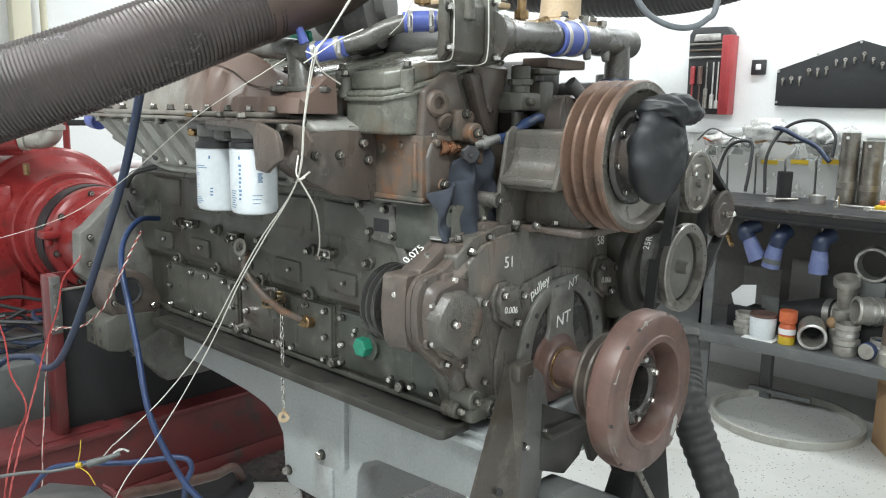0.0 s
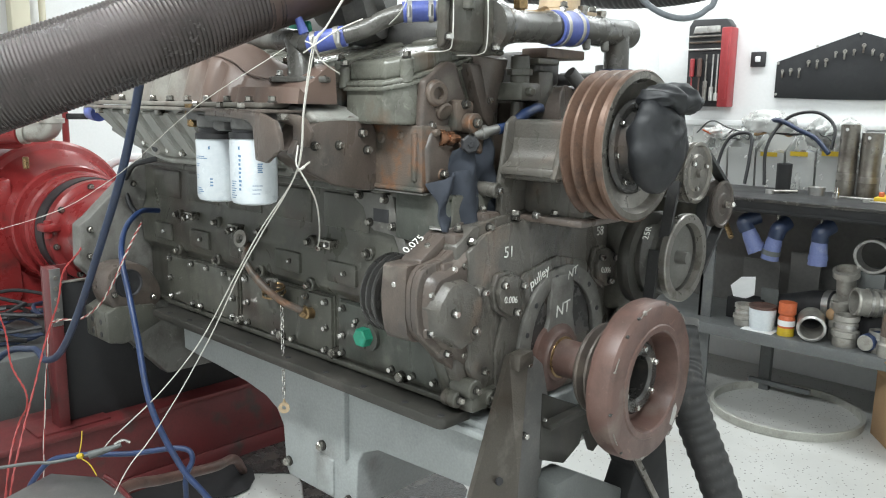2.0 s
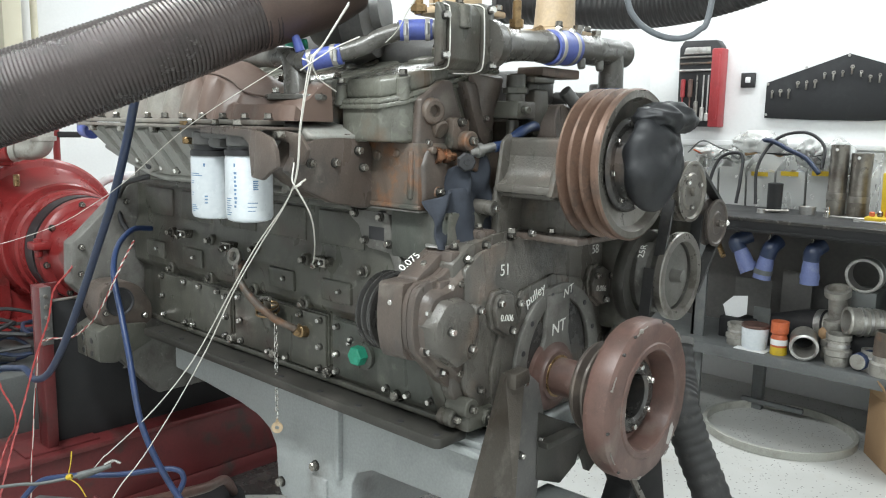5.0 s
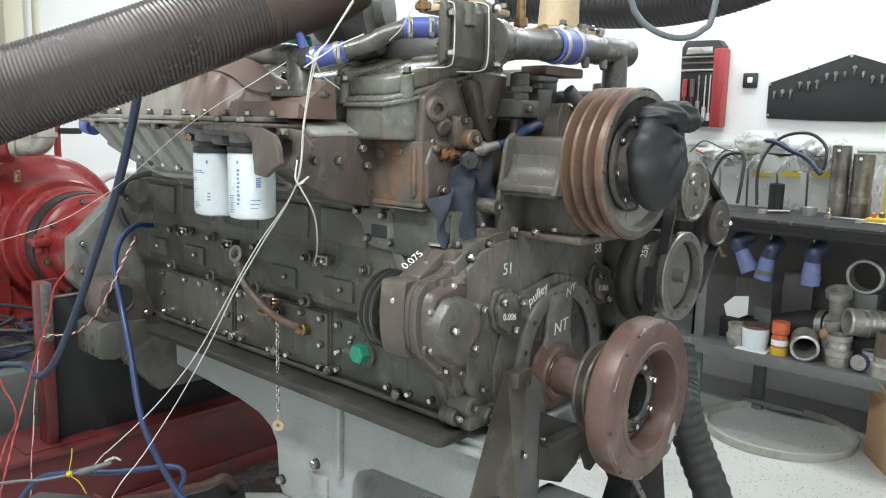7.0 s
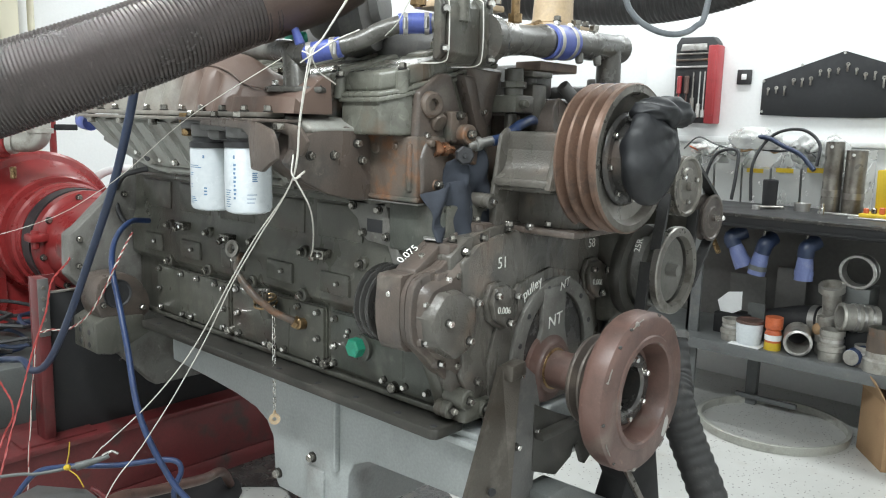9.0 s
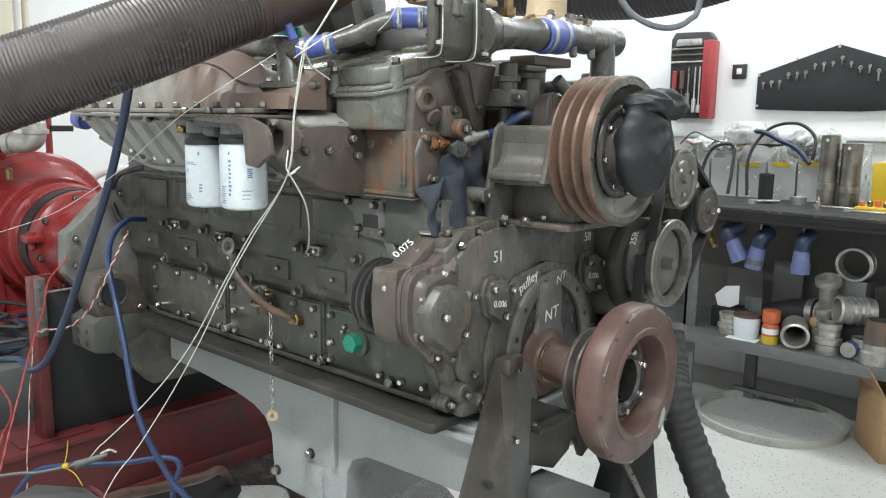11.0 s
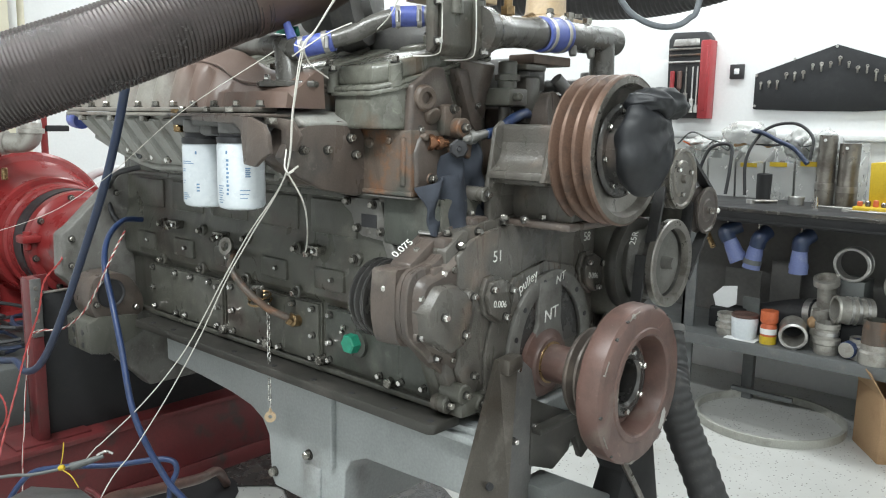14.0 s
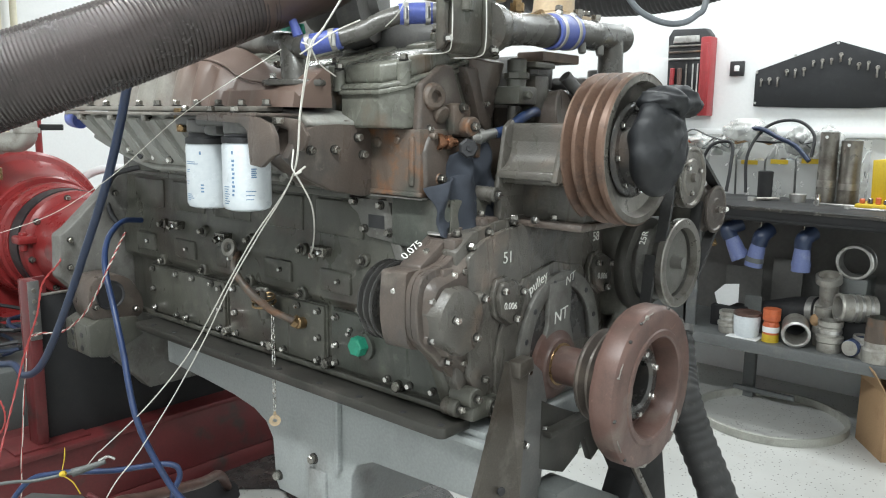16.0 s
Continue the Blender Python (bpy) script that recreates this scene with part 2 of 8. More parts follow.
BENCH = mat("grey_bench_enamel", (0.129, 0.135, 0.135), 0.45, 0, (0.104, 0.106, 0.104), 0.4, 6, 0.06, 120, (0.165, 0.165, 0.155), 12, 0.15)
BENCH_TOP = mat("black_bench_top", (0.02, 0.02, 0.021), 0.48, 0, (0.036, 0.035, 0.033), 0.35, 8, 0.08, 160)
ALU = mat("scuffed_aluminium", (0.58, 0.57, 0.55), 0.35, 0.85, (0.40, 0.385, 0.36), 0.5, 30, 0.1, 300)
PVC = mat("clear_bin_plastic", (0.88, 0.89, 0.87), 0.25, 0, (0.78, 0.78, 0.75), 0.5, 9, 0.05, 90, transmission=0.5)
YELLOW = mat("yellow_plastic", (0.60, 0.42, 0.03), 0.4, 0, (0.50, 0.34, 0.03), 0.4, 15, 0.03)
ORANGE = mat("orange_jar_plastic", (0.55, 0.13, 0.05), 0.4, 0, (0.44, 0.10, 0.04), 0.5, 25, 0.05)
CARD = mat("brown_cardboard", (0.38, 0.24, 0.13), 0.85, 0, (0.33, 0.20, 0.11), 0.4, 9, 0.05, 200)
CANVAS = mat("black_canvas", (0.018, 0.019, 0.021), 0.85, 0, (0.028, 0.029, 0.031), 0.5, 16, 0.25, 600)
TOOL_RED = mat("red_case_plastic", (0.34, 0.04, 0.045), 0.4, 0, (0.28, 0.035, 0.04), 0.4, 15, 0.04)
TOOL_BLACK = mat("black_case_plastic", (0.03, 0.03, 0.032), 0.45, 0, (0.045, 0.045, 0.046), 0.4, 15, 0.06)
CHALK = mat("white_paint_marker", (0.72, 0.72, 0.68), 0.7, 0, bump=0)
CREAM = mat("cream_pipe_paint", (0.66, 0.62, 0.48), 0.5, 0, (0.60, 0.56, 0.43), 0.4, 6, 0.05)
GREY_RING = mat("worn_grey_hoop", (0.42, 0.42, 0.38), 0.5, 0.1, (0.30, 0.29, 0.26), 0.5, 9, 0.1, 160)
SILVER = mat("galvanised_fitting", (0.40, 0.385, 0.35), 0.45, 0.55, (0.28, 0.26, 0.23), 0.5, 18, 0.15, 220)
GREEN_TAPE = mat("green_tape", (0.03, 0.36, 0.24), 0.5, 0, bump=0.05)
VINYL_GREY = mat("grey_sheet_metal", (0.112, 0.119, 0.115), 0.5, 0.1, (0.084, 0.087, 0.084), 0.4, 8, 0.06)


def floor_material():
    m = bpy.data.materials.new("speckled_epoxy_floor")
    m.use_nodes = True
    N, Lk = m.node_tree.nodes, m.node_tree.links
    b = N["Principled BSDF"]
    co = N.new("ShaderNodeTexCoord")
    n1 = N.new("ShaderNodeTexNoise")
    n1.inputs["Scale"].default_value, n1.inputs["Detail"].default_value = 1.7, 6
    v = N.new("ShaderNodeTexVoronoi")
    v.inputs["Scale"].default_value = 62
    v2 = N.new("ShaderNodeTexNoise")
    v2.inputs["Scale"].default_value, v2.inputs["Detail"].default_value = 70, 3
    for n in (n1, v, v2):
        Lk.new(co.outputs["Object"], n.inputs["Vector"])
    r = N.new("ShaderNodeValToRGB")
    r.color_ramp.elements[0].position, r.color_ramp.elements[1].position = 0.35, 0.7
    r.color_ramp.elements[0].color, r.color_ramp.elements[1].color = (0.56, 0.56, 0.54, 1), (0.46, 0.46, 0.44, 1)
    Lk.new(n1.outputs["Fac"], r.inputs["Fac"])
    fl = N.new("ShaderNodeValToRGB")
    fl.color_ramp.elements[0].position, fl.color_ramp.elements[1].position = 0.16, 0.22
    fl.color_ramp.elements[0].color, fl.color_ramp.elements[1].color = (1, 1, 1, 1), (0, 0, 0, 1)
    Lk.new(v.outputs["Distance"], fl.inputs["Fac"])
    gate = N.new("ShaderNodeValToRGB")
    gate.color_ramp.elements[0].position, gate.color_ramp.elements[1].position = 0.42, 0.46
    Lk.new(v.outputs["Color"], gate.inputs["Fac"])
    mul = N.new("ShaderNodeMath")
    mul.operation = "MULTIPLY"
    Lk.new(fl.outputs["Color"], mul.inputs[0])
    Lk.new(gate.outputs["Color"], mul.inputs[1])
    mx = N.new("ShaderNodeMix")
    mx.data_type = "RGBA"
    mx.inputs["B"].default_value = (0.10, 0.09, 0.08, 1)
    Lk.new(mul.outputs["Value"], mx.inputs["Factor"])
    Lk.new(r.outputs["Color"], mx.inputs["A"])
    st = N.new("ShaderNodeTexNoise")
    st.inputs["Scale"].default_value, st.inputs["Detail"].default_value = 4.5, 8
    Lk.new(co.outputs["Object"], st.inputs["Vector"])
    sr = N.new("ShaderNodeValToRGB")
    sr.color_ramp.elements[0].position, sr.color_ramp.elements[1].position = 0.58, 0.72
    Lk.new(st.outputs["Fac"], sr.inputs["Fac"])
    sm = N.new("ShaderNodeMix")
    sm.data_type = "RGBA"
    sm.inputs["B"].default_value = (0.40, 0.37, 0.32, 1)
    mm = N.new("ShaderNodeMath")
    mm.operation = "MULTIPLY"
    mm.inputs[1].default_value = 0.5
    Lk.new(sr.outputs["Color"], mm.inputs[0])
    Lk.new(mm.outputs["Value"], sm.inputs["Factor"])
    Lk.new(mx.outputs["Result"], sm.inputs["A"])
    Lk.new(sm.outputs["Result"], b.inputs["Base Color"])
    b.inputs["Roughness"].default_value = 0.4
    return m


FLOOR = floor_material()


def second_coat(m, color, along, start, width):
    """Lays a second colour over a material from a ragged line on, along a direction."""
    N, Lk = m.node_tree.nodes, m.node_tree.links
    b = N["Principled BSDF"]
    first = b.inputs["Base Color"].links[0].from_socket
    co, dot, ragged, add = N.new("ShaderNodeTexCoord"), N.new("ShaderNodeVectorMath"), N.new("ShaderNodeTexNoise"), N.new("ShaderNodeMath")
    dot.operation = "DOT_PRODUCT"
    dot.inputs[1].default_value = along
    ragged.inputs["Scale"].default_value, ragged.inputs["Detail"].default_value = 9, 7
    add.operation = "MULTIPLY_ADD"
    add.inputs[1].default_value = width * 1.6
    Lk.new(co.outputs["Object"], dot.inputs[0])
    Lk.new(co.outputs["Object"], ragged.inputs["Vector"])
    Lk.new(ragged.outputs["Fac"], add.inputs[0])
    Lk.new(dot.outputs["Value"], add.inputs[2])
    step = N.new("ShaderNodeMapRange")
    step.inputs["From Min"].default_value, step.inputs["From Max"].default_value = start + width * 0.5, start + width * 1.3
    Lk.new(add.outputs["Value"], step.inputs["Value"])
    mx = N.new("ShaderNodeMix")
    mx.data_type = "RGBA"
    tone = N.new("ShaderNodeMix")
    tone.data_type = "RGBA"
    tone.inputs["A"].default_value = (*color, 1)
    tone.inputs["B"].default_value = (*[c * 0.62 for c in color], 1)
    Lk.new(ragged.outputs["Fac"], tone.inputs["Factor"])
    Lk.new(step.outputs["Result"], mx.inputs["Factor"])
    Lk.new(first, mx.inputs["A"])
    Lk.new(tone.outputs["Result"], mx.inputs["B"])
    Lk.new(mx.outputs["Result"], b.inputs["Base Color"])
    return m


COVER_COAT = second_coat(mat("dusty_cast_cover_brown_front", (0.195, 0.184, 0.160), 0.45, 0, (0.145, 0.115, 0.097), 0.5, 6, 0.25, 220, (0.11, 0.10, 0.088), 8, 0.25, streak=(0.110, 0.098, 0.084), scuff=0.35),
                         (0.165, 0.112, 0.090), (1.0, 0.0, 1.0), 1.20, 0.12)


# ---- shapes ----
def vec(*p):
    return Vector(p)


def smooth(bm, angle=35):
    lim = radians(angle)
    for f in bm.faces:
        f.smooth = True
    for e in bm.edges:
        e.smooth = len(e.link_faces) == 2 and e.calc_face_angle(3.2) < lim
    return bm


def merge(*bms):
    out = bmesh.new()
    for b in bms:
        me = bpy.data.meshes.new("tmp")
        b.to_mesh(me)
        out.from_mesh(me)
        bpy.data.meshes.remove(me)
        b.free()
    return out


def box(x0, x1, y0, y1, z0, z1, bevel=0.004, seg=2):
    bm = bmesh.new()
    bmesh.ops.create_cube(bm, size=1)
    for v in bm.verts:
        v.co = vec((x0 + x1) / 2 + v.co.x * (x1 - x0), (y0 + y1) / 2 + v.co.y * (y1 - y0), (z0 + z1) / 2 + v.co.z * (z1 - z0))
    if bevel:
        bmesh.ops.bevel(bm, geom=bm.edges[:], offset=bevel, segments=seg, profile=0.5, affect="EDGES")
    return smooth(bm)


def prism(axis, lo, hi, pts, bevel=0.004, seg=2):
    """A polygon in the plane across the axis, extruded from lo to hi. axis x: pts are (y, z); y: (x, z); z: (x, y)."""
    bm = bmesh.new()
    put = {"x": lambda a, b, c: vec(c, a, b), "y": lambda a, b, c: vec(a, c, b), "z": lambda a, b, c: vec(a, b, c)}[axis]
    v0 = [bm.verts.new(put(a, b, lo)) for a, b in pts]
    v1 = [bm.verts.new(put(a, b, hi)) for a, b in pts]
    bm.faces.new(v0)
    bm.faces.new(v1)
    for i in range(len(pts)):
        j = (i + 1) % len(pts)
        bm.faces.new((v0[i], v0[j], v1[j], v1[i]))
    bmesh.ops.recalc_face_normals(bm, faces=bm.faces)
    if bevel:
        edges = [e for e in bm.edges if e.calc_face_angle(0) > 0.25]
        bmesh.ops.bevel(bm, geom=edges, offset=bevel, segments=seg, profile=0.5, affect="EDGES", clamp_overlap=True)
    bmesh.ops.triangulate(bm, faces=[f for f in bm.faces if len(f.verts) > 8])
    return smooth(bm)


def rounded(pts, n=3):
    """A closed outline through the points, with its corners rounded."""
    out = []
    for k in range(len(pts)):
        p0, p1, p2, p3 = (Vector(pts[(k + j) % len(pts)]) for j in (-1, 0, 1, 2))
        for i in range(n):
            t = i / n
            out.append(tuple(0.5 * (2 * p1 + (p2 - p0) * t + (2 * p0 - 5 * p1 + 4 * p2 - p3) * t * t + (3 * p1 - p0 - 3 * p2 + p3) * t ** 3)))
    return out


def scaled(pts, k, cy, cz, dy=0.0, dz=0.0):
    return [(cy + (y - cy) * k + dy, cz + (z - cz) * k + dz) for y, z in pts]


def loft(sections, angle=32):
    """A solid through outlines (y, z) standing at growing x."""
    bm = bmesh.new()
    rings = [[bm.verts.new((x, y, z)) for y, z in pts] for x, pts in sections]
    for a, b in zip(rings, rings[1:]):
        for k in range(len(a)):
            j = (k + 1) % len(a)
            bm.faces.new((a[k], a[j], b[j], b[k]))
    bm.faces.new(rings[0])
    bm.faces.new(rings[-1])
    bmesh.ops.recalc_face_normals(bm, faces=bm.faces)
    return smooth(bm, angle)


def frame_of(d):
    d = Vector(d).normalized()
    return d.to_track_quat("Z", "Y").to_matrix().to_4x4()


def lathe(origin, axis, profile, seg=40):
    """Turns (distance along the axis, radius) pairs round the axis."""
    bm = bmesh.new()
    m = Matrix.Translation(origin) @ frame_of(axis)
    rings = []
    for h, r in profile:
        if r < 1e-6:
            rings.append([bm.verts.new(m @ vec(0, 0, h))])
        else:
            rings.append([bm.verts.new(m @ vec(r * math.cos(a), r * math.sin(a), h)) for a in (2 * math.pi * k / seg for k in range(seg))])
    for a, b in zip(rings, rings[1:]):
        for k in range(seg):
            j = (k + 1) % seg
            if len(a) == 1 and len(b) == 1:
                continue
            if len(a) == 1:
                bm.faces.new((a[0], b[j], b[k]))
            elif len(b) == 1:
                bm.faces.new((a[k], a[j], b[0]))
            else:
                bm.faces.new((a[k], a[j], b[j], b[k]))
    bmesh.ops.recalc_face_normals(bm, faces=bm.faces)
    return smooth(bm, 32)


def cyl(p0, p1, r, r2=None, seg=24, bevel=0.003):
    r2 = r if r2 is None else r2
    d = Vector(p1) - Vector(p0)
    h = d.length
    b = min(bevel, h * 0.3, r * 0.3, max(r2, 0.001) * 0.3)
    return lathe(p0, d, [(0, 0), (0, r - b), (b, r), (h - b, r2), (h, r2 - b), (h, 0)], seg)


def spline(pts, n=10):
    P = [Vector(p) for p in pts]
    if len(P) == 2:
        return [P[0].lerp(P[1], k / n) for k in range(n + 1)]
    P = [2 * P[0] - P[1]] + P + [2 * P[-1] - P[-2]]
    out = []
    for i in range(1, len(P) - 2):
        a, b, c, d = P[i - 1:i + 3]
        for k in range(n):
            t = k / n
            out.append(0.5 * (2 * b + (c - a) * t + (2 * a - 5 * b + 4 * c - d) * t * t + (3 * b - a - 3 * c + d) * t ** 3))
    out.append(P[-2])
    return out


def tube(pts, r, n=10, seg=10, radii=None, closed_ends=True):
    """A round tube along a smooth line through pts. radii: a function of the way along (0 to 1)."""
    line = spline(pts, n)
    bm = bmesh.new()
    up = vec(0.13, 0.2, 1)
    rings = []
    total = len(line) - 1
    for i, p in enumerate(line):
        d = (line[min(i + 1, total)] - line[max(i - 1, 0)]).normalized()
        s = d.cross(up)
        if s.length < 1e-3:
            s = d.cross(vec(1, 0, 0))
        s.normalize()
        up = s.cross(d)
        rad = radii(i / total) if radii else r
        rings.append([bm.verts.new(p + rad * (s * math.cos(a) + up * math.sin(a))) for a in (2 * math.pi * k / seg for k in range(seg))])
    for a, b in zip(rings, rings[1:]):
        for k in range(seg):
            bm.faces.new((a[k], a[(k + 1) % seg], b[(k + 1) % seg], b[k]))
    if closed_ends:
        bm.faces.new(rings[0])
        bm.faces.new(rings[-1])
    bmesh.ops.recalc_face_normals(bm, faces=bm.faces)
    return smooth(bm, 50)


def ripple(bm, amount, scale, seed=0.0):
    for v in bm.verts:
        v.co += v.normal * amount * noise.fractal(v.co * scale + vec(seed, seed, seed), 0.8, 2.0, 4)
    return bm


def blob(center, size, amount=0.3, scale=6.0, sub=4, seed=0.0, fold=1.0):
    """A crumpled soft form."""
    bm = bmesh.new()
    bmesh.ops.create_icosphere(bm, subdivisions=sub, radius=1)
    c = Vector(center)
    for v in bm.verts:
        n = v.co.normalized()
        p = vec(n.x * size[0], n.y * size[1], n.z * size[2])
        q = vec(p.x + c.x, p.y + c.y, (p.z + c.z) * fold)
        k = 1 + amount * noise.fractal(q * scale + vec(seed, seed, seed), 0.7, 2.1, 4) + amount * 0.6 * abs(noise.noise(q * scale * 2.3))
        v.co = c + p * k
    for f in bm.faces:
        f.smooth = True
    return bm


# ---- objects ----
def thing(name, at, label, category, group="", kind=""):
    ob = new(name)
    ob.location = at
    ob.empty_display_size = 0.05
    return tagged(ob, label, category, group, kind)


def part(name, bm, material, parent=None, label=""):
    me = bpy.data.meshes.new(name)
    bm.to_mesh(me)
    bm.free()
    me.materials.append(material)
    ob = new(name, me)
    if parent:
        hang(ob, parent)
    if label:
        ob["label"] = label
    return ob


def part_set(name, sub, bms, material, parent, label=""):
    """One part and the pieces that sit on it."""
    ob = part(name, bms[0], material, parent, label)
    for b in bms[1:]:
        part(sub, b, material, ob)
    return ob


def hang(ob, parent):
    ob.parent = parent
    top = parent
    while top.parent:
        top = top.parent
    if parent is top and parent.type == "EMPTY":
        ob.matrix_parent_inverse = Matrix.Translation(-Vector(top.location))
    return ob


def single(name, bm, material, label, category, group="", kind=""):
    return tagged(part(name, bm, material), label, category, group, kind)


def bolt_mesh(name, r, h, washer, material):
    bm = merge(lathe((0, 0, 0), (0, 0, 1), [(0, 0), (0, washer), (h * 0.22, washer), (h * 0.25, r * 0.9)], 16),
               lathe((0, 0, h * 0.2), (0, 0, 1), [(0, r), (h * 0.65, r), (h * 0.8, r * 0.82), (h * 0.8, 0)], 6))
    me = bpy.data.meshes.new(name)
    bm.to_mesh(me)
    bm.free()
    me.materials.append(material)
    me.materials.append(WASHER)
    for p in me.polygons:
        if max((me.vertices[i].co.to_2d().length for i in p.vertices)) > r * 1.05 or p.center.z < h * 0.2:
            p.material_index = 1
    return me


BOLT = bolt_mesh("bolt", 0.0085, 0.014, 0.0105, BOLT_DARK)
BOLT_BRIGHT = bolt_mesh("bolt", 0.0075, 0.013, 0.0095, BRIGHT)
BOLT_OILY = bolt_mesh("bolt", 0.0078, 0.014, 0.0098, BOLT_DARK)
BOLT_BIG = bolt_mesh("bolt", 0.012, 0.018, 0.015, BOLT_DARK)
BOLT_SMALL = bolt_mesh("bolt", 0.0055, 0.009, 0.007, BRIGHT)


def bolt(parent, at, axis, mesh=None):
    ob = new("bolt", mesh or BOLT)
    m = Matrix.Translation(at) @ frame_of(axis) @ pose(0, 0, 0, 0, 0, (at[0] * 1700 + at[2] * 900) % 60)
    if parent.type == "MESH":
        ob.parent = parent
        ob.matrix_parent_inverse = Matrix()
    else:
        hang(ob, parent)
    ob.matrix_basis = m
    return ob


def bolts(parent, spots, axis, mesh=None):
    for at in spots:
        bolt(parent, at, axis, mesh)


def writing(body, at, right, up, size, material, parent, name="writing"):
    """Raised lettering on a surface."""
    cu = bpy.data.curves.new("text", "FONT")
    cu.body, cu.size, cu.extrude = body, size, 0.0004
    tmp = bpy.data.objects.new("text", cu)
    me = bpy.data.meshes.new_from_object(tmp)
    bpy.data.objects.remove(tmp)
    r, u = Vector(right).normalized(), Vector(up).normalized()
    n = r.cross(u)
    m = Matrix(((r.x, u.x, n.x, at[0]), (r.y, u.y, n.y, at[1]), (r.z, u.z, n.z, at[2]), (0, 0, 0, 1)))
    me.transform(m)
    me.materials.clear()
    me.materials.append(material)
    ob = new(name, me)
    if parent.type == "MESH":
        ob.parent = parent
        ob.matrix_parent_inverse = Matrix()
    else:
        hang(ob, parent)
    return ob


# ---- room ----
def room():
    tagged(part("floor", box(-4.2, 3.6, -4.2, 3.05, -0.12, 0, 0), FLOOR), "white speckled epoxy workshop floor, stained", "floor", kind="structure")
    tagged(part("wall_north", box(-4.2, 3.6, 3.05, 3.2, 0, 3.2, 0), WALL), "white painted workshop wall behind the bench", "wall", kind="structure")
    tagged(part("wall_west", box(-4.35, -4.2, -4.2, 3.2, 0, 3.2, 0), WALL), "white painted end wall of the test room", "wall", kind="structure")
    tagged(part("wall_east", box(3.6, 3.75, -4.2, 3.2, 0, 3.2, 0), WALL), "white painted wall", "wall", kind="structure")
    tagged(part("wall_south", box(-4.2, 3.6, -4.35, -4.2, 0, 3.2, 0), WALL), "white painted wall", "wall", kind="structure")
    tagged(part("ceiling", box(-4.35, 3.75, -4.35, 3.2, 3.2, 3.3, 0), CEIL), "white ceiling", "ceiling", kind="structure")


room()


# ---- engine ----
ENGINE = thing("diesel_engine", (-0.2, 0.287, 0.33), "large six-cylinder diesel engine, grimy dark paint, on a test stand", "engine")
YC = 0.287   # the crankshaft's line
ZC = 0.804


def engine_block():
    body = prism("x", -0.95, 0.425, [(0.008, 0.736), (0.008, 0.915), (-0.018, 0.935), (-0.022, 1.02), (-0.004, 1.075), (0.0, 1.2),
                                     (0.574, 1.2), (0.574, 0.736)], 0.006)
    extra = []
    # cast panels, ribs and bosses on the camshaft side
    for x in (-0.80, -0.58, -0.36, -0.14, 0.08):
        extra.append(box(x - 0.085, x + 0.085, -0.008, 0.02, 1.088, 1.175, 0.006))
        extra.append(box(x - 0.05, x + 0.06, -0.029, 0.0, 0.955, 1.01, 0.007))
        extra.append(cyl((x + 0.1, 0.02, 1.045), (x + 0.1, -0.026, 1.045), 0.016, seg=16))
        extra.append(cyl((x + 0.1, 0.02, 0.935), (x + 0.1, -0.03, 0.935), 0.017, seg=16))
    extra.append(box(-0.93, 0.42, -0.012, 0.02, 1.182, 1.2, 0.004))
    extra.append(box(-0.94, 0.42, -0.006, 0.02, 0.738, 0.752, 0.003))
    block = part_set("block", "cast_panel", [body, *extra], BLOCK, ENGINE, "dark oily cast iron cylinder block")
    for x in (-0.80, -0.58, -0.36, -0.14, 0.08):
        bolt(block, (x + 0.1, -0.026, 1.045), (0, -1, 0))
        bolt(block, (x + 0.1, -0.03, 0.935), (0, -1, -0.3))
        bolt(block, (x + 0.02, -0.029, 0.985), (0, -1, 0), BOLT_SMALL)
    # small brackets and lifting eye on the block
    for x, z in ((-0.62, 1.05), (-0.38, 1.04), (0.03, 1.05)):
        e = part("clip", merge(box(x - 0.02, x + 0.03, -0.04, -0.01, z - 0.012, z + 0.012, 0.004), cyl((x, -0.03, z), (x, -0.055, z - 0.01), 0.009, seg=12)),
                 BOLT_DARK, ENGINE, "small oily steel clip")
        bolt(e, (x + 0.018, -0.04, z), (0, -1, 0), BOLT_SMALL)
    part("lifting_eye", merge(lathe((-0.318, -0.045, 1.02), (0.2, -1, 0.2), [(0, 0.010), (-0.006, 0.021), (0.006, 0.024), (0.008, 0.014), (0, 0.010)], 20),
                              box(-0.33, -0.305, -0.045, -0.02, 0.985, 1.005, 0.003)), STEEL, ENGINE, "worn steel eye on the block")


def side_cover(x0, x1, z0, z1, material, marks):
    c = part("side_cover", merge(box(x0, x1, -0.006, 0.012, z0, z1, 0.004), box(x0 - 0.004, x1 + 0.004, 0.002, 0.012, z0 - 0.004, z1 + 0.004, 0.002)),
             material, ENGINE, "flat bolted inspection cover, dark oily paint")
    bolts(c, [(x, -0.006, z) for x, z in marks], (0, -1, 0), BOLT_BRIGHT)
    return c


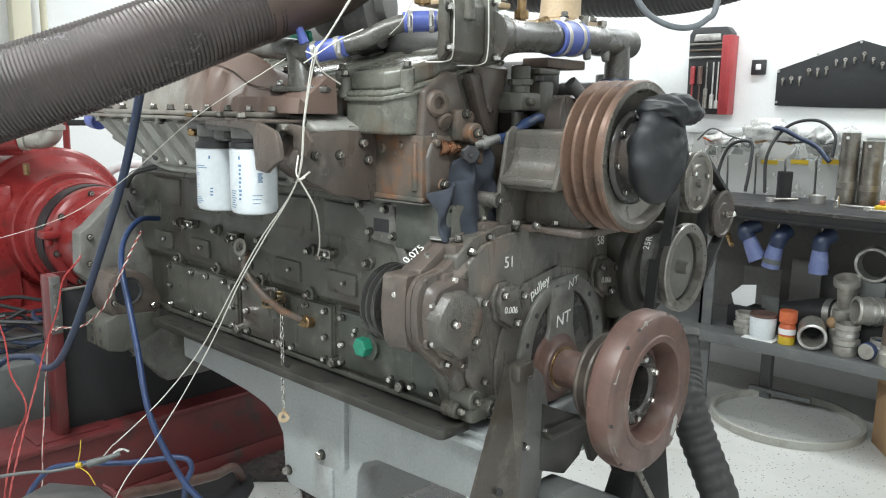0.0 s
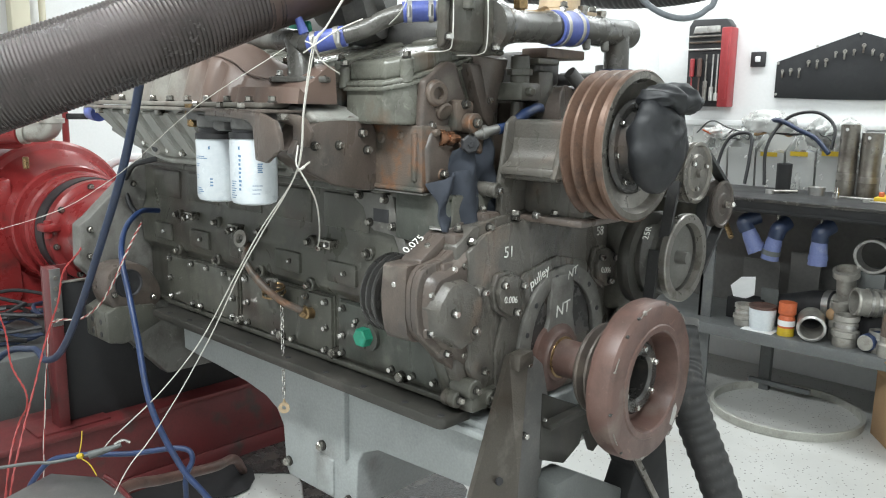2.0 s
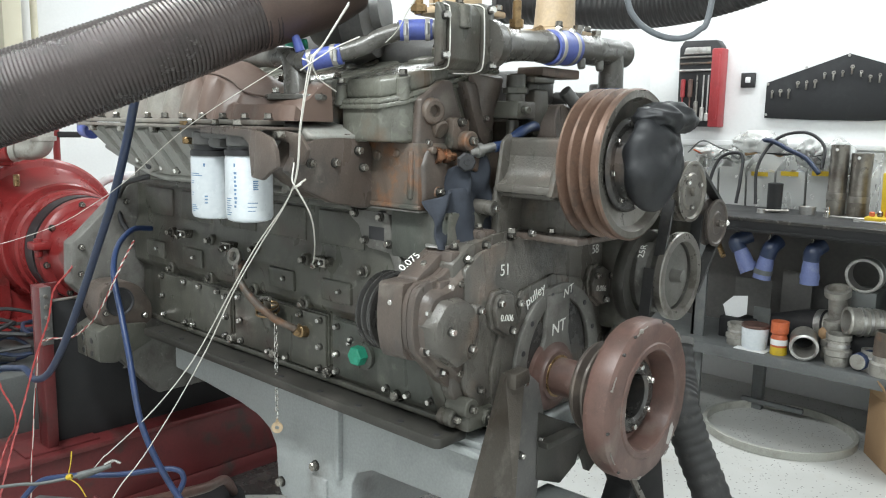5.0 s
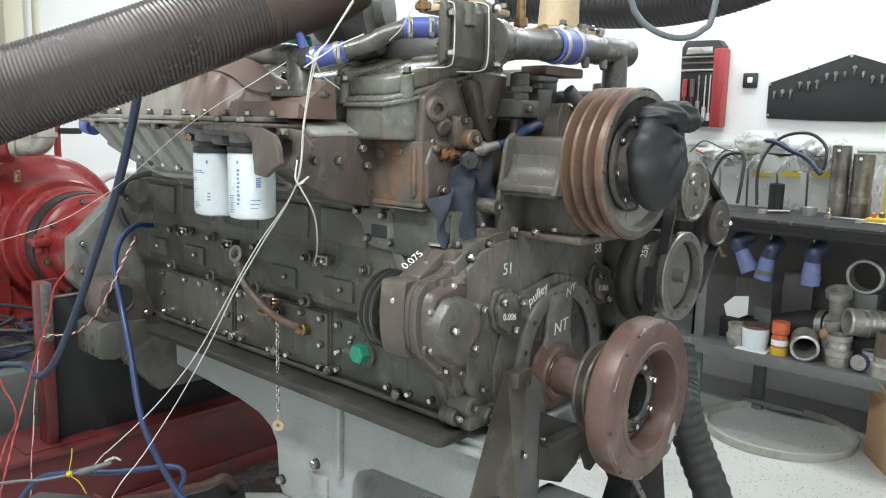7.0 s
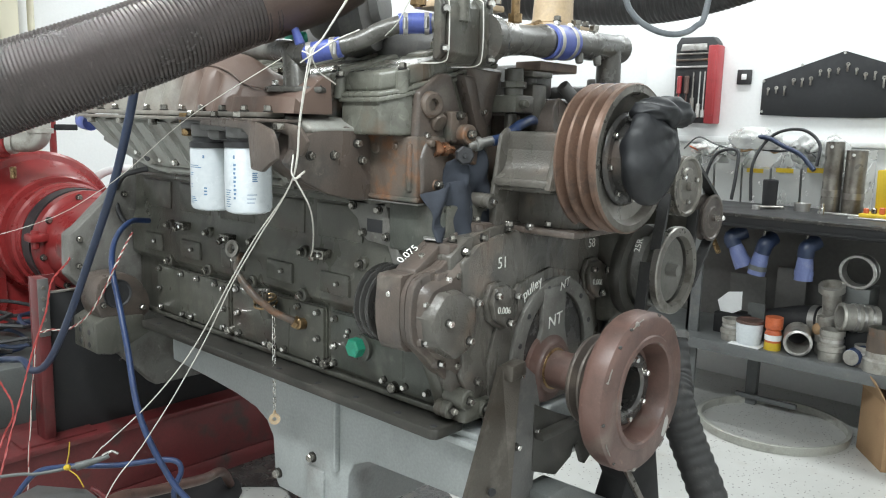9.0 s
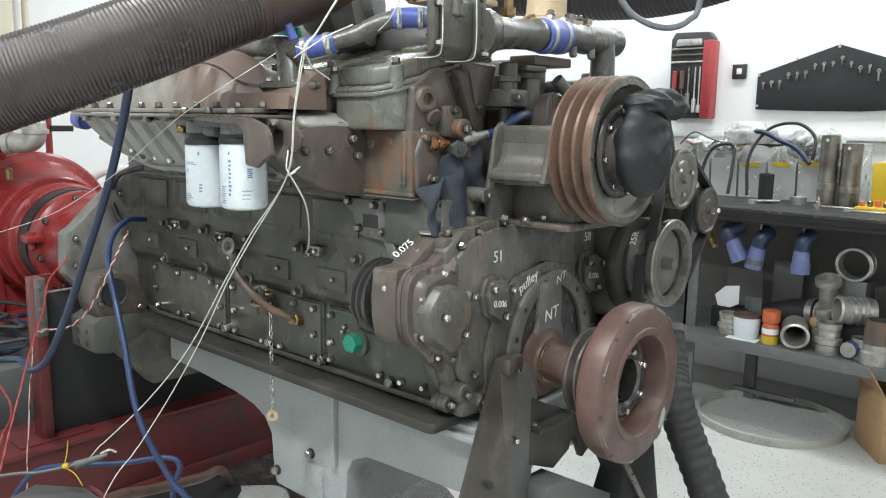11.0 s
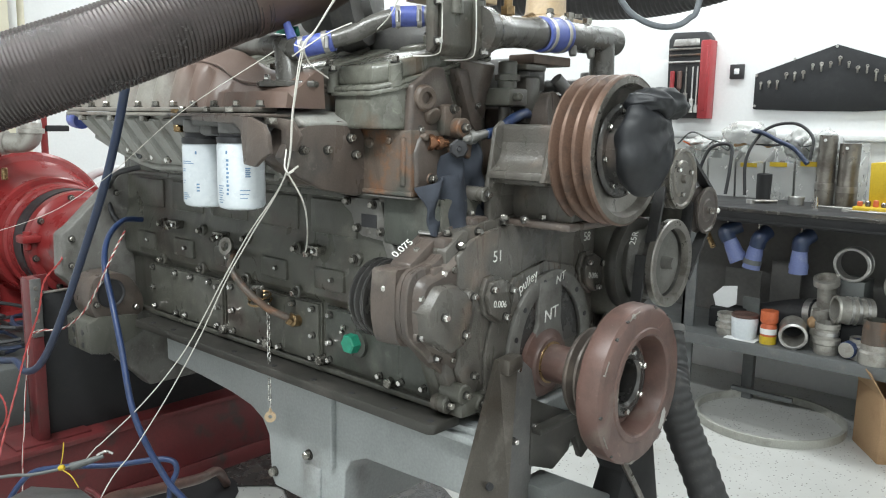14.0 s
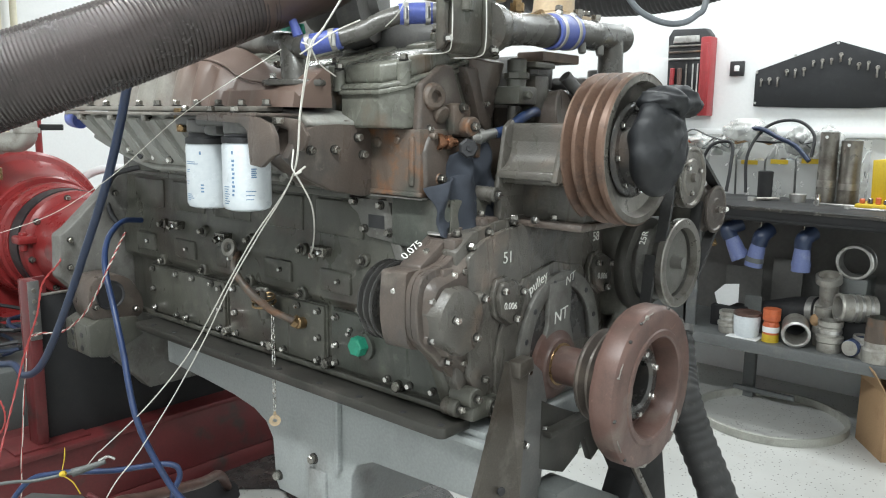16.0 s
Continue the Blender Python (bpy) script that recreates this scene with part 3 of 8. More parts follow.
def side_covers():
    side_cover(-0.815, -0.41, 0.757, 0.903, BLOCK, [(-0.795, 0.893), (-0.795, 0.83), (-0.79, 0.77), (-0.66, 0.893), (-0.57, 0.893), (-0.47, 0.893),
                                                    (-0.43, 0.885), (-0.428, 0.825), (-0.432, 0.77), (-0.66, 0.768), (-0.61, 0.768)])
    side_cover(-0.385, 0.02, 0.757, 0.907, BLOCK, [(-0.36, 0.895), (-0.356, 0.828), (-0.352, 0.77), (0.0, 0.893), (0.0, 0.825), (-0.002, 0.768),
                                                   (-0.22, 0.768), (-0.14, 0.768), (-0.25, 0.895), (-0.08, 0.895)])
    side_cover(0.048, 0.405, 0.765, 0.905, BLOCK_GREEN, [(0.068, 0.89), (0.066, 0.82), (0.066, 0.776), (0.245, 0.776), (0.315, 0.776), (0.385, 0.779), (0.39, 0.85), (0.39, 0.89)])
    for x in (-0.398, 0.034, 0.28, -0.19):
        part("stud", cyl((x, 0.01, 0.767), (x, -0.022, 0.767), 0.016, 0.013, 18), BOLT_DARK, ENGINE, "oily plug between the covers")


def rail_and_pan():
    rail = part("pan_rail", merge(prism("z", 0.709, 0.734, [(-0.80, -0.074), (0.458, -0.074), (0.470, -0.064), (0.470, 0.02), (-0.80, 0.02)], 0.005)), RAIL, ENGINE, "oily dark steel rail along the pan")
    for x in (-0.72, -0.6, -0.46, -0.28, -0.10, 0.06, 0.2, 0.34, 0.45):
        part("hole_plug", cyl((x, -0.055, 0.733), (x, -0.055, 0.7355), 0.008, seg=12, bevel=0.001), BLACK_RUBBER, rail)
    pts = [(-0.82, 0.707), (-0.82, 0.575), (-0.62, 0.565), (-0.45, 0.552), (-0.35, 0.535), (-0.295, 0.51), (-0.266, 0.47), (-0.256, 0.35), (-0.24, 0.325), (0.055, 0.325),
           (0.064, 0.46), (0.085, 0.497), (0.14, 0.522), (0.49, 0.535), (0.508, 0.56), (0.508, 0.70), (0.5, 0.707)]
    pan = part_set("oil_pan", "cast_rib", [prism("y", 0.042, 0.53, pts, 0.008, 3), box(0.012, 0.03, 0.026, 0.05, 0.46, 0.69, 0.006),
                                box(-0.80, 0.505, 0.028, 0.06, 0.688, 0.706, 0.004),
                                box(-0.10, -0.03, 0.034, 0.05, 0.335, 0.44, 0.006), box(0.36, 0.515, 0.012, 0.1, 0.672, 0.69, 0.005)],
               PAN, ENGINE, "blue-grey painted oil pan with a deep sump")
    bolts(pan, [(-0.082, 0.042, 0.466), (-0.237, 0.042, 0.369), (0.03, 0.042, 0.345)], (0, -1, 0), BOLT_BIG)


def front_housing():
    outline = [(-0.03, 0.83), (-0.035, 1.10), (0.02, 1.135), (0.09, 1.15), (0.2, 1.16), (0.54, 1.15), (0.64, 1.12), (0.69, 1.03), (0.69, 0.86), (0.63, 0.74),
               (0.5, 0.70), (0.12, 0.70), (0.02, 0.735)]
    gear = part("gear_case", merge(prism("x", 0.425, 0.468, outline, 0.006), prism("x", 0.468, 0.484, [(YC + (y - YC) * 0.93, 0.92 + (z - 0.92) * 0.93) for y, z in outline], 0.006),
                                   prism("x", 0.484, 0.494, [(0.08, 0.71), (0.07, 0.86), (0.10, 0.95), (0.17, 1.02), (0.29, 1.045), (0.41, 1.02), (0.47, 0.95), (0.5, 0.86), (0.5, 0.71)], 0.004)),
                CASE, ENGINE, "dark brown-grey front gear case")
    spots = []
    for (y0, z0), (y1, z1) in zip(outline, outline[1:] + outline[:1]):
        n = max(1, round(math.hypot(y1 - y0, z1 - z0) / 0.075))
        for k in range(n):
            t = (k + 0.5) / n
            y, z = y0 + (y1 - y0) * t, z0 + (z1 - z0) * t
            spots.append((0.468, YC + (y - YC) * 0.955, 0.92 + (z - 0.92) * 0.955))
    bolts(gear, spots, (1, 0, 0), BOLT_OILY)
    # rusty upper rim of the case, seen from above
    rim = part("case_rim", ripple(merge(prism("x", 0.372, 0.43, [(-0.105, 1.045), (-0.10, 1.075), (-0.02, 1.125), (0.06, 1.155), (0.2, 1.165), (0.2, 1.135), (0.06, 1.12), (-0.03, 1.085)], 0.004),
                                 box(0.37, 0.47, -0.075, -0.03, 1.045, 1.07, 0.006), box(0.38, 0.46, -0.03, 0.02, 1.085, 1.125, 0.008), box(0.39, 0.46, 0.06, 0.12, 1.13, 1.16, 0.008)), 0.003, 40),
               BROWN, ENGINE, "rusty brown casting rim")
    bolts(rim, [(0.41, -0.06, 1.09), (0.44, 0.0, 1.128), (0.43, 0.09, 1.16), (0.40, 0.15, 1.166)], (0.2, -0.3, 1), BOLT_OILY)
    writing("0.075", (0.380, -0.092, 1.082), (0.12, 0.80, 0.49), (-0.9, 0.0, 0.35), 0.025, CHALK, rim)
    writing("51", (0.4855, 0.10, 1.062), (0, 1, 0), (0, 0, 1), 0.036, CHALK, gear)
    writing("58", (0.4855, 0.468, 1.072), (0, 1, 0), (0, 0, 1), 0.032, CHALK, gear)
    # bearing caps
    for y, z, s, word in ((0.102, 0.981, 1, "0.006"), (0.484, 0.993, 1, "0.006")):
        pts = [(y - 0.045, z + 0.012), (y - 0.03, z + 0.045), (y + 0.0, z + 0.048), (y + 0.04, z + 0.03), (y + 0.047, z + 0.0), (y + 0.03, z - 0.045), (y + 0.005, z - 0.05), (y - 0.035, z - 0.025)]
        cap = part("bearing_cap", merge(prism("x", 0.484, 0.497, [(y + (a - y) * 1.15, z + (b - z) * 1.15) for a, b in pts], 0.003), prism("x", 0.497, 0.512, pts, 0.004)),
                   CASE, ENGINE, "small bolted bearing cap with paint-marker writing")
        bolts(cap, [(0.512, y - 0.033, z + 0.03), (0.512, y + 0.035, z + 0.02), (0.512, y + 0.012, z - 0.037)], (1, 0, 0), BOLT_BRIGHT)
        writing(word, (0.5125, y - 0.03, z - 0.01), (0, 1, -0.15), (0, 0.1, 1), 0.021, CHALK, cap)
    # crank cover with arch and web
    ring = []
    cy, cz = 0.312, 0.835
    n = 20
    outer = [(cy + 0.172 * math.cos(a), cz + 0.186 * math.sin(a)) for a in (math.pi * k / n for k in range(n + 1))]
    inner = [(cy + 0.128 * math.cos(a), cz + 0.148 * math.sin(a)) for a in (math.pi * k / n for k in range(n, -1, -1))]
    arch = prism("x", 0.494, 0.506, outer + inner, 0.003)
    web = prism("x", 0.494, 0.508, [(0.225, 0.835), (0.252, 0.90), (0.252, 1.0), (0.345, 1.0), (0.345, 0.90), (0.365, 0.835)], 0.004)
    cover = part("crank_cover", merge(arch, web), CAST, ENGINE, "bare grey crank cover with arched rim and web")
    # thin plate inside the arch, darker than the case around it
    part("recess", prism("x", 0.4935, 0.4955, [(cy + 0.126 * math.cos(a), cz + 0.146 * math.sin(a)) for a in (math.pi * k / n for k in range(n + 1))], 0), OILY_BLACK, cover, "near-black plate inside the arch")
    for a in (20, 48, 75, 105, 140, 165):
        part("bolt_hole", cyl((0.5055, cy + 0.150 * math.cos(radians(a)), cz + 0.167 * math.sin(radians(a))), (0.5075, cy + 0.150 * math.cos(radians(a)), cz + 0.167 * math.sin(radians(a))), 0.0065, seg=12, bevel=0.0005), BLACK_RUBBER, cover)
    writing("pulley", (0.5075, 0.172, 0.985), (0, 1, 0.42), (0, -0.3, 1), 0.032, CHALK, cover)
    writing("NT", (0.5085, 0.315, 0.985), (0, 1, 0.3), (0, 0.1, 1), 0.03, CHALK, cover)
    writing("NT", (0.5095, 0.27, 0.9), (0, 1, 0.15), (0, 0.05, 1), 0.042, CHALK, cover)
    part("seal_flange", lathe((0.494, YC, ZC), (1, 0, 0), [(0, 0.088), (0.012, 0.086), (0.015, 0.075), (0.018, 0.064), (0.022, 0.060), (0.026, 0.058), (0.028, 0.050), (0.0, 0.048)], 40), PULLEY_BROWN, ENGINE,
         "brown seal flange round the crankshaft")
    part("seal_ring", lathe((0.520, YC, ZC), (1, 0, 0), [(0, 0.048), (0.002, 0.0505), (0.004, 0.050), (0.005, 0.044)], 40), BRASS, ENGINE, "thin brass seal ring")


def crank_pulley():
    hub = part("crank_hub", lathe((0.5, YC, ZC), (1, 0, 0), [(0, 0.045), (0.10, 0.045), (0.106, 0.06), (0.14, 0.06)], 36), PULLEY_BROWN, ENGINE, "brown crankshaft hub")
    part("groove_pulley", lathe((0.617, YC, ZC), (0.82, 0, 0), [(0, 0.04), (0, 0.098), (0.008, 0.104), (0.014, 0.104), (0.021, 0.088), (0.026, 0.088), (0.033, 0.106), (0.038, 0.106),
                                                            (0.045, 0.09), (0.05, 0.09), (0.057, 0.108), (0.072, 0.11), (0.076, 0.09)], 56), PULLEY_OILY, ENGINE, "brown oily two-groove belt pulley")
    damper = part("vibration_damper", ripple(lathe((0.697, YC, ZC), (1, 0, 0), [(0.0, 0.10), (0.0, 0.164), (0.003, 0.171), (0.010, 0.1745), (0.014, 0.1765), (0.052, 0.1768), (0.055, 0.1762), (0.0615, 0.1700), (0.064, 0.166),
                                                                       (0.0645, 0.128), (0.0675, 0.125), (0.0675, 0.114), (0.064, 0.110), (0.050, 0.106), (0.012, 0.102), (0.010, 0.09)], 96), 0.0012, 30), PULLEY_BROWN, ENGINE,
                  "chipped brown vibration damper ring")
    rnd = random.Random(12)
    for k, (a0, span) in enumerate(((100, 16), (150, 9), (205, 12), (300, 8), (40, 10), (250, 7))):
        pts = []
        for i in range(9):
            a = radians(a0 + span * i / 8)
            pts.append((0.7602 - rnd.uniform(0, 0.0012), YC + (0.1722 + rnd.uniform(-0.001, 0.0006)) * math.cos(a), ZC + (0.1722 + rnd.uniform(-0.001, 0.0006)) * math.sin(a)))
        part("chip", tube(pts, 0.0013, 2, 5), STEEL, damper, "bare metal chip on the rim")
    for k, (a, w, r) in enumerate(((108, 0.010, 0.170), (116, 0.006, 0.172), (133, 0.008, 0.1715), (160, 0.005, 0.171), (190, 0.007, 0.170), (228, 0.006, 0.1715), (262, 0.009, 0.170), (75, 0.007, 0.171), (54, 0.005, 0.170), (318, 0.006, 0.171))):
        c = (0.7575, YC + r * math.cos(radians(a)), ZC + r * math.sin(radians(a)))
        part("scar", blob(c, (0.0035, w * 0.8, w * 0.55), 0.5, 90, 2, 0.7 * k), STEEL if k % 3 == 0 else OILY_BLACK, damper, "scar in the paint")
    web = part("damper_web", lathe((0.69, YC, ZC), (1, 0, 0), [(0, 0.104), (0.008, 0.101), (0.012, 0.09), (0.03, 0.083), (0.036, 0.076), (0.036, 0.056), (0.03, 0.05), (-0.06, 0.048), (-0.08, 0.0)], 56),
               STEEL_DARK, ENGINE, "dark hub inside the damper")
    for k in range(6):
        a = radians(60 * k + 22)
        bolt(web, (0.722, YC + 0.066 * math.cos(a), ZC + 0.066 * math.sin(a)), (1, 0, 0), BOLT_BRIGHT)
    part("bare_patch", prism("x", 0.7602, 0.7622, [(0.372, 0.682), (0.384, 0.676), (0.399, 0.692), (0.406, 0.712), (0.397, 0.727), (0.386, 0.720), (0.381, 0.704)], 0.0008, 1), ALU, damper, "bare bright patch where paint is chipped")


def accessory_drive():
    cy, cz = -0.06, 0.978
    flange = [(-0.135, 0.935), (-0.142, 1.0), (-0.135, 1.045), (-0.11, 1.068), (-0.055, 1.08), (-0.004, 1.112), (0.055, 1.138), (0.10, 1.128), (0.085, 1.06), (0.06, 0.98), (0.05, 0.88), (0.03, 0.815),
              (0.0, 0.81), (-0.05, 0.852), (-0.095, 0.895)]
    out = rounded(flange, 2)
    mid = (-0.04, 0.975)
    back = loft([(0.36, scaled(rounded([(-0.138, 0.925), (-0.142, 1.045), (-0.118, 1.066), (0.0, 1.06), (0.02, 1.0), (0.02, 0.90), (-0.02, 0.89), (-0.09, 0.895)], 3), 1.0, cy, cz)),
                 (0.428, rounded([(-0.136, 0.925), (-0.14, 1.048), (-0.118, 1.068), (0.0, 1.062), (0.02, 1.0), (0.02, 0.90), (-0.02, 0.89), (-0.088, 0.90)], 3))], 40)
    body = part("accessory_housing", ripple(merge(back, loft([(0.424, scaled(out, 0.97, *mid)), (0.426, scaled(out, 0.985, *mid)), (0.440, scaled(out, 0.985, *mid)), (0.4405, scaled(out, 0.955, *mid)),
                                                             (0.443, scaled(out, 0.955, *mid)), (0.4435, scaled(out, 1.0, *mid)), (0.456, scaled(out, 1.0, *mid)), (0.459, scaled(out, 0.975, *mid)),
                                                             (0.460, scaled(out, 0.84, *mid)), (0.470, scaled(out, 0.80, *mid)), (0.478, scaled(out, 0.70, *mid))])), 0.0016, 45),
                BROWN, ENGINE, "brown accessory drive housing with an uneven bolted rim")
    spots = ((-0.112, 1.012), (-0.046, 1.055), (0.024, 1.088), (0.08, 1.112), (-0.108, 0.932), (-0.058, 0.877), (0.010, 0.832))
    for y, z in spots:
        part("boss", cyl((0.450, y, z), (0.466, y, z), 0.0155, 0.013, 14), BROWN, body)
    bolts(body, [(0.466, y, z) for y, z in spots], (1, 0, 0), BOLT_BRIGHT)
    part("plugged_hole", cyl((0.395, -0.138, 1.026), (0.395, -0.1445, 1.026), 0.006, seg=12, bevel=0.001), BRIGHT, body)
    nose = [(-0.124, 0.985), (-0.118, 1.0), (-0.092, 1.030), (-0.080, 1.036), (-0.036, 1.036), (-0.024, 1.032), (0.012, 1.008), (0.019, 0.998), (0.022, 0.957), (0.018, 0.945), (0.004, 0.905), (-0.006, 0.897), (-0.045, 0.888), (-0.056, 0.890), (-0.104, 0.925), (-0.112, 0.936)]
    nc = (-0.035, 0.955)
    cov = part("drive_cover", ripple(loft([(0.458, scaled(nose, 1.05, *nc)), (0.470, scaled(nose, 1.03, *nc)), (0.494, scaled(nose, 0.97, *nc)), (0.500, scaled(nose, 0.92, *nc)), (0.503, scaled(nose, 0.84, *nc)), (0.505, scaled(nose, 0.66, *nc)), (0.5065, scaled(nose, 0.2, *nc))], 30), 0.004, 18), CASE, ENGINE, "oily angular drive cover")
    for y, z in ((-0.081, 0.975), (0.009, 1.004), (-0.016, 0.927)):
        part("boss", cyl((0.485, y, z), (0.507, y, z), 0.014, 0.012, 14), CASE, cov)
        bolt(cov, (0.507, y, z), (1, 0, 0), BOLT_BRIGHT)
    part("drive_pulley", lathe((0.290, cy, 0.982), (1, 0, 0), [(0, 0.04), (0, 0.080), (0.003, 0.0865), (0.006, 0.0865), (0.012, 0.072), (0.015, 0.072), (0.020, 0.0865), (0.024, 0.0865),
                                                                  (0.030, 0.072), (0.033, 0.072), (0.038, 0.0865), (0.042, 0.0865), (0.044, 0.082), (0.040, 0.062), (0.045, 0.05), (0.07, 0.05)], 56), STEEL_DARK, ENGINE,
         "black two-groove drive pulley")
    part("drive_hub", lathe((0.352, cy, 0.980), (1, 0, 0), [(0, 0.048), (0.002, 0.068), (0.006, 0.0695), (0.009, 0.0695)], 40), CREAM, ENGINE, "cream gasket ring behind the pulley")
    part("drive_bracket", merge(prism("x", 0.40, 0.44, [(-0.06, 0.89), (0.03, 0.90), (0.06, 0.75), (0.0, 0.745), (-0.02, 0.80)], 0.008)), BLOCK, ENGINE, "dark cast bracket")
    low = part("lower_casting", merge(cyl((0.44, 0.0, 0.79), (0.50, 0.0, 0.79), 0.022), cyl((0.45, 0.045, 0.765), (0.505, 0.05, 0.76), 0.017), box(0.44, 0.50, -0.01, 0.09, 0.735, 0.78, 0.012),
                                      cyl((0.43, -0.02, 0.765), (0.47, -0.02, 0.765), 0.019)), BLOCK, ENGINE, "oily lower casting with bosses")
    bolts(low, [(0.5, 0.0, 0.79), (0.505, 0.05, 0.76), (0.47, -0.02, 0.765), (0.50, 0.08, 0.745), (0.495, 0.03, 0.825)], (1, -0.1, 0), BOLT_OILY)


def heads():
    # six heads; the front one stands clear of the intake
    def lean(bm):
        for v in bm.verts:
            w = max(0.0, min(1.0, (v.co.z - 1.36) / 0.05))
            v.co.z += w * 0.27 * (v.co.y + 0.075)
        return bm
    for k in range(6):
        x = 0.26 - k * 0.212
        part("cylinder_head", merge(box(x - 0.10, x + 0.105, -0.035, 0.5, 1.2, 1.345, 0.006), box(x - 0.06, x + 0.112, 0.0, 0.2, 1.215, 1.33, 0.012)), RUST if k == 0 else BLOCK, ENGINE, "rusty brown cylinder head" if k == 0 else "grimy cylinder head")
        h = part("rocker_housing", lean(merge(prism("z", 1.345, 1.425, [(x - 0.10, -0.06), (x - 0.08, -0.085), (x + 0.04, -0.085), (x + 0.075, -0.045), (x + 0.085, 0.03), (x + 0.085, 0.24), (x - 0.10, 0.24)], 0.008, 3),
                                         prism("z", 1.418, 1.428, [(x - 0.105, -0.066), (x - 0.083, -0.092), (x + 0.043, -0.092), (x + 0.082, -0.049), (x + 0.092, 0.03), (x + 0.092, 0.246), (x - 0.105, 0.246)], 0.003))),
                 HEAD, ENGINE, "dusty green-grey rocker housing")
        c = part("rocker_cover", lean(merge(prism("z", 1.428, 1.438, [(x - 0.105, -0.066), (x - 0.083, -0.092), (x + 0.043, -0.092), (x + 0.082, -0.049), (x + 0.092, 0.03), (x + 0.092, 0.246), (x - 0.105, 0.246)], 0.004),
                                       prism("z", 1.436, 1.478, [(x - 0.095, -0.055), (x - 0.078, -0.078), (x + 0.034, -0.078), (x + 0.068, -0.04), (x + 0.078, 0.03), (x + 0.078, 0.23), (x - 0.095, 0.23)], 0.009, 3),
                                       cyl((x - 0.085, -0.085, 1.425), (x - 0.085, -0.085, 1.47), 0.013, seg=16), cyl((x + 0.068, -0.045, 1.425), (x + 0.068, -0.045, 1.475), 0.015, seg=16),
                                       cyl((x - 0.02, 0.15, 1.47), (x - 0.02, 0.15, 1.503), 0.013, seg=16), cyl((x + 0.06, 0.19, 1.45), (x + 0.06, 0.19, 1.503), 0.014, seg=16),
                                       box(x - 0.05, x + 0.02, 0.08, 0.13, 1.47, 1.487, 0.006))),
                 HEAD, ENGINE, "dusty green-grey rocker cover")
        bolts(c, [(x - 0.085, -0.085, 1.467), (x + 0.068, -0.045, 1.483), (x - 0.02, 0.15, 1.564), (x + 0.06, 0.19, 1.574)], (0, 0, 1), BOLT)
    end = part("head_end", ripple(merge(
        prism("x", 0.335, 0.358, [(-0.03, 1.20), (-0.035, 1.30), (-0.03, 1.345), (-0.024, 1.436), (0.0, 1.452), (0.05, 1.482), (0.075, 1.480), (0.13, 1.36), (0.15, 1.22)], 0.008, 3),
        prism("x", 0.352, 0.372, [(-0.022, 1.21), (-0.028, 1.30), (-0.01, 1.335), (0.03, 1.33), (0.06, 1.28), (0.08, 1.21)], 0.010, 3),
        prism("x", 0.34, 0.375, [(0.10, 1.478), (0.135, 1.478), (0.19, 1.36), (0.18, 1.33), (0.15, 1.36)], 0.005)), 0.004, 26), BROWN, ENGINE, "brown grimy end face of the head with a rib")
    bolts(end, [(0.358, -0.002, 1.345), (0.374, 0.165, 1.40), (0.36, 0.10, 1.37)], (1, -0.1, 0), BOLT_BRIGHT)
    boss = part("head_boss", merge(lathe((0.350, 0.012, 1.412), (1, -0.25, 0), [(0, 0.031), (0.02, 0.027), (0.024, 0.022), (0.024, 0.013), (0.012, 0.012), (0.012, 0)], 28),
                                   cyl((0.345, 0.03, 1.385), (0.372, 0.03, 1.372), 0.02, seg=18)), RUST, ENGINE, "rusty round boss with a port")
    knobs = part_set("head_casting", "lug", [box(0.35, 0.385, 0.05, 0.11, 1.33, 1.40, 0.012), cyl((0.36, 0.09, 1.35), (0.41, 0.085, 1.35), 0.022), cyl((0.355, 0.12, 1.30), (0.40, 0.12, 1.30), 0.018),
                                        cyl((0.35, 0.02, 1.24), (0.375, 0.02, 1.24), 0.014), cyl((0.36, 0.0, 1.33), (0.38, 0.0, 1.33), 0.008),
                                        box(0.34, 0.38, 0.06, 0.1, 1.22, 1.27, 0.01)], RUST, ENGINE, "rusty lugs on the head")
    bolts(knobs, [(0.41, 0.085, 1.35), (0.385, 0.075, 1.39), (0.375, 0.02, 1.24)], (1, -0.1, 0.1), BOLT)
    part_set("head_lug", "lug", [cyl((0.24, -0.03, 1.315), (0.24, -0.040, 1.315), 0.012, seg=14), cyl((0.30, -0.03, 1.322), (0.30, -0.040, 1.322), 0.009, seg=14), box(0.335, 0.352, -0.041, -0.03, 1.225, 1.33, 0.006), box(0.165, 0.372, -0.040, -0.03, 1.2035, 1.214, 0.004)], RUST, ENGINE, "rusty cast lugs on the head's side")
    bracket = part("side_bracket", merge(prism("y", -0.012, 0.002, [(0.118, 1.19), (0.145, 1.2), (0.2, 1.188), (0.245, 1.195), (0.255, 1.17), (0.262, 1.14), (0.285, 1.10), (0.305, 1.045), (0.285, 1.03),
                                                                     (0.255, 1.095), (0.185, 1.10), (0.165, 1.115), (0.15, 1.15), (0.125, 1.165)], 0.003),
                                         ), CAST, ENGINE, "grey bracket plate with a slot")
    part("slot", box(0.188, 0.238, -0.0135, -0.0115, 1.122, 1.152, 0.0), BLACK_RUBBER, bracket)
    bolts(bracket, [(0.141, -0.012, 1.178), (0.228, -0.012, 1.175), (0.255, -0.012, 1.116), (0.176, -0.012, 1.118)], (0, -1, 0), BOLT)
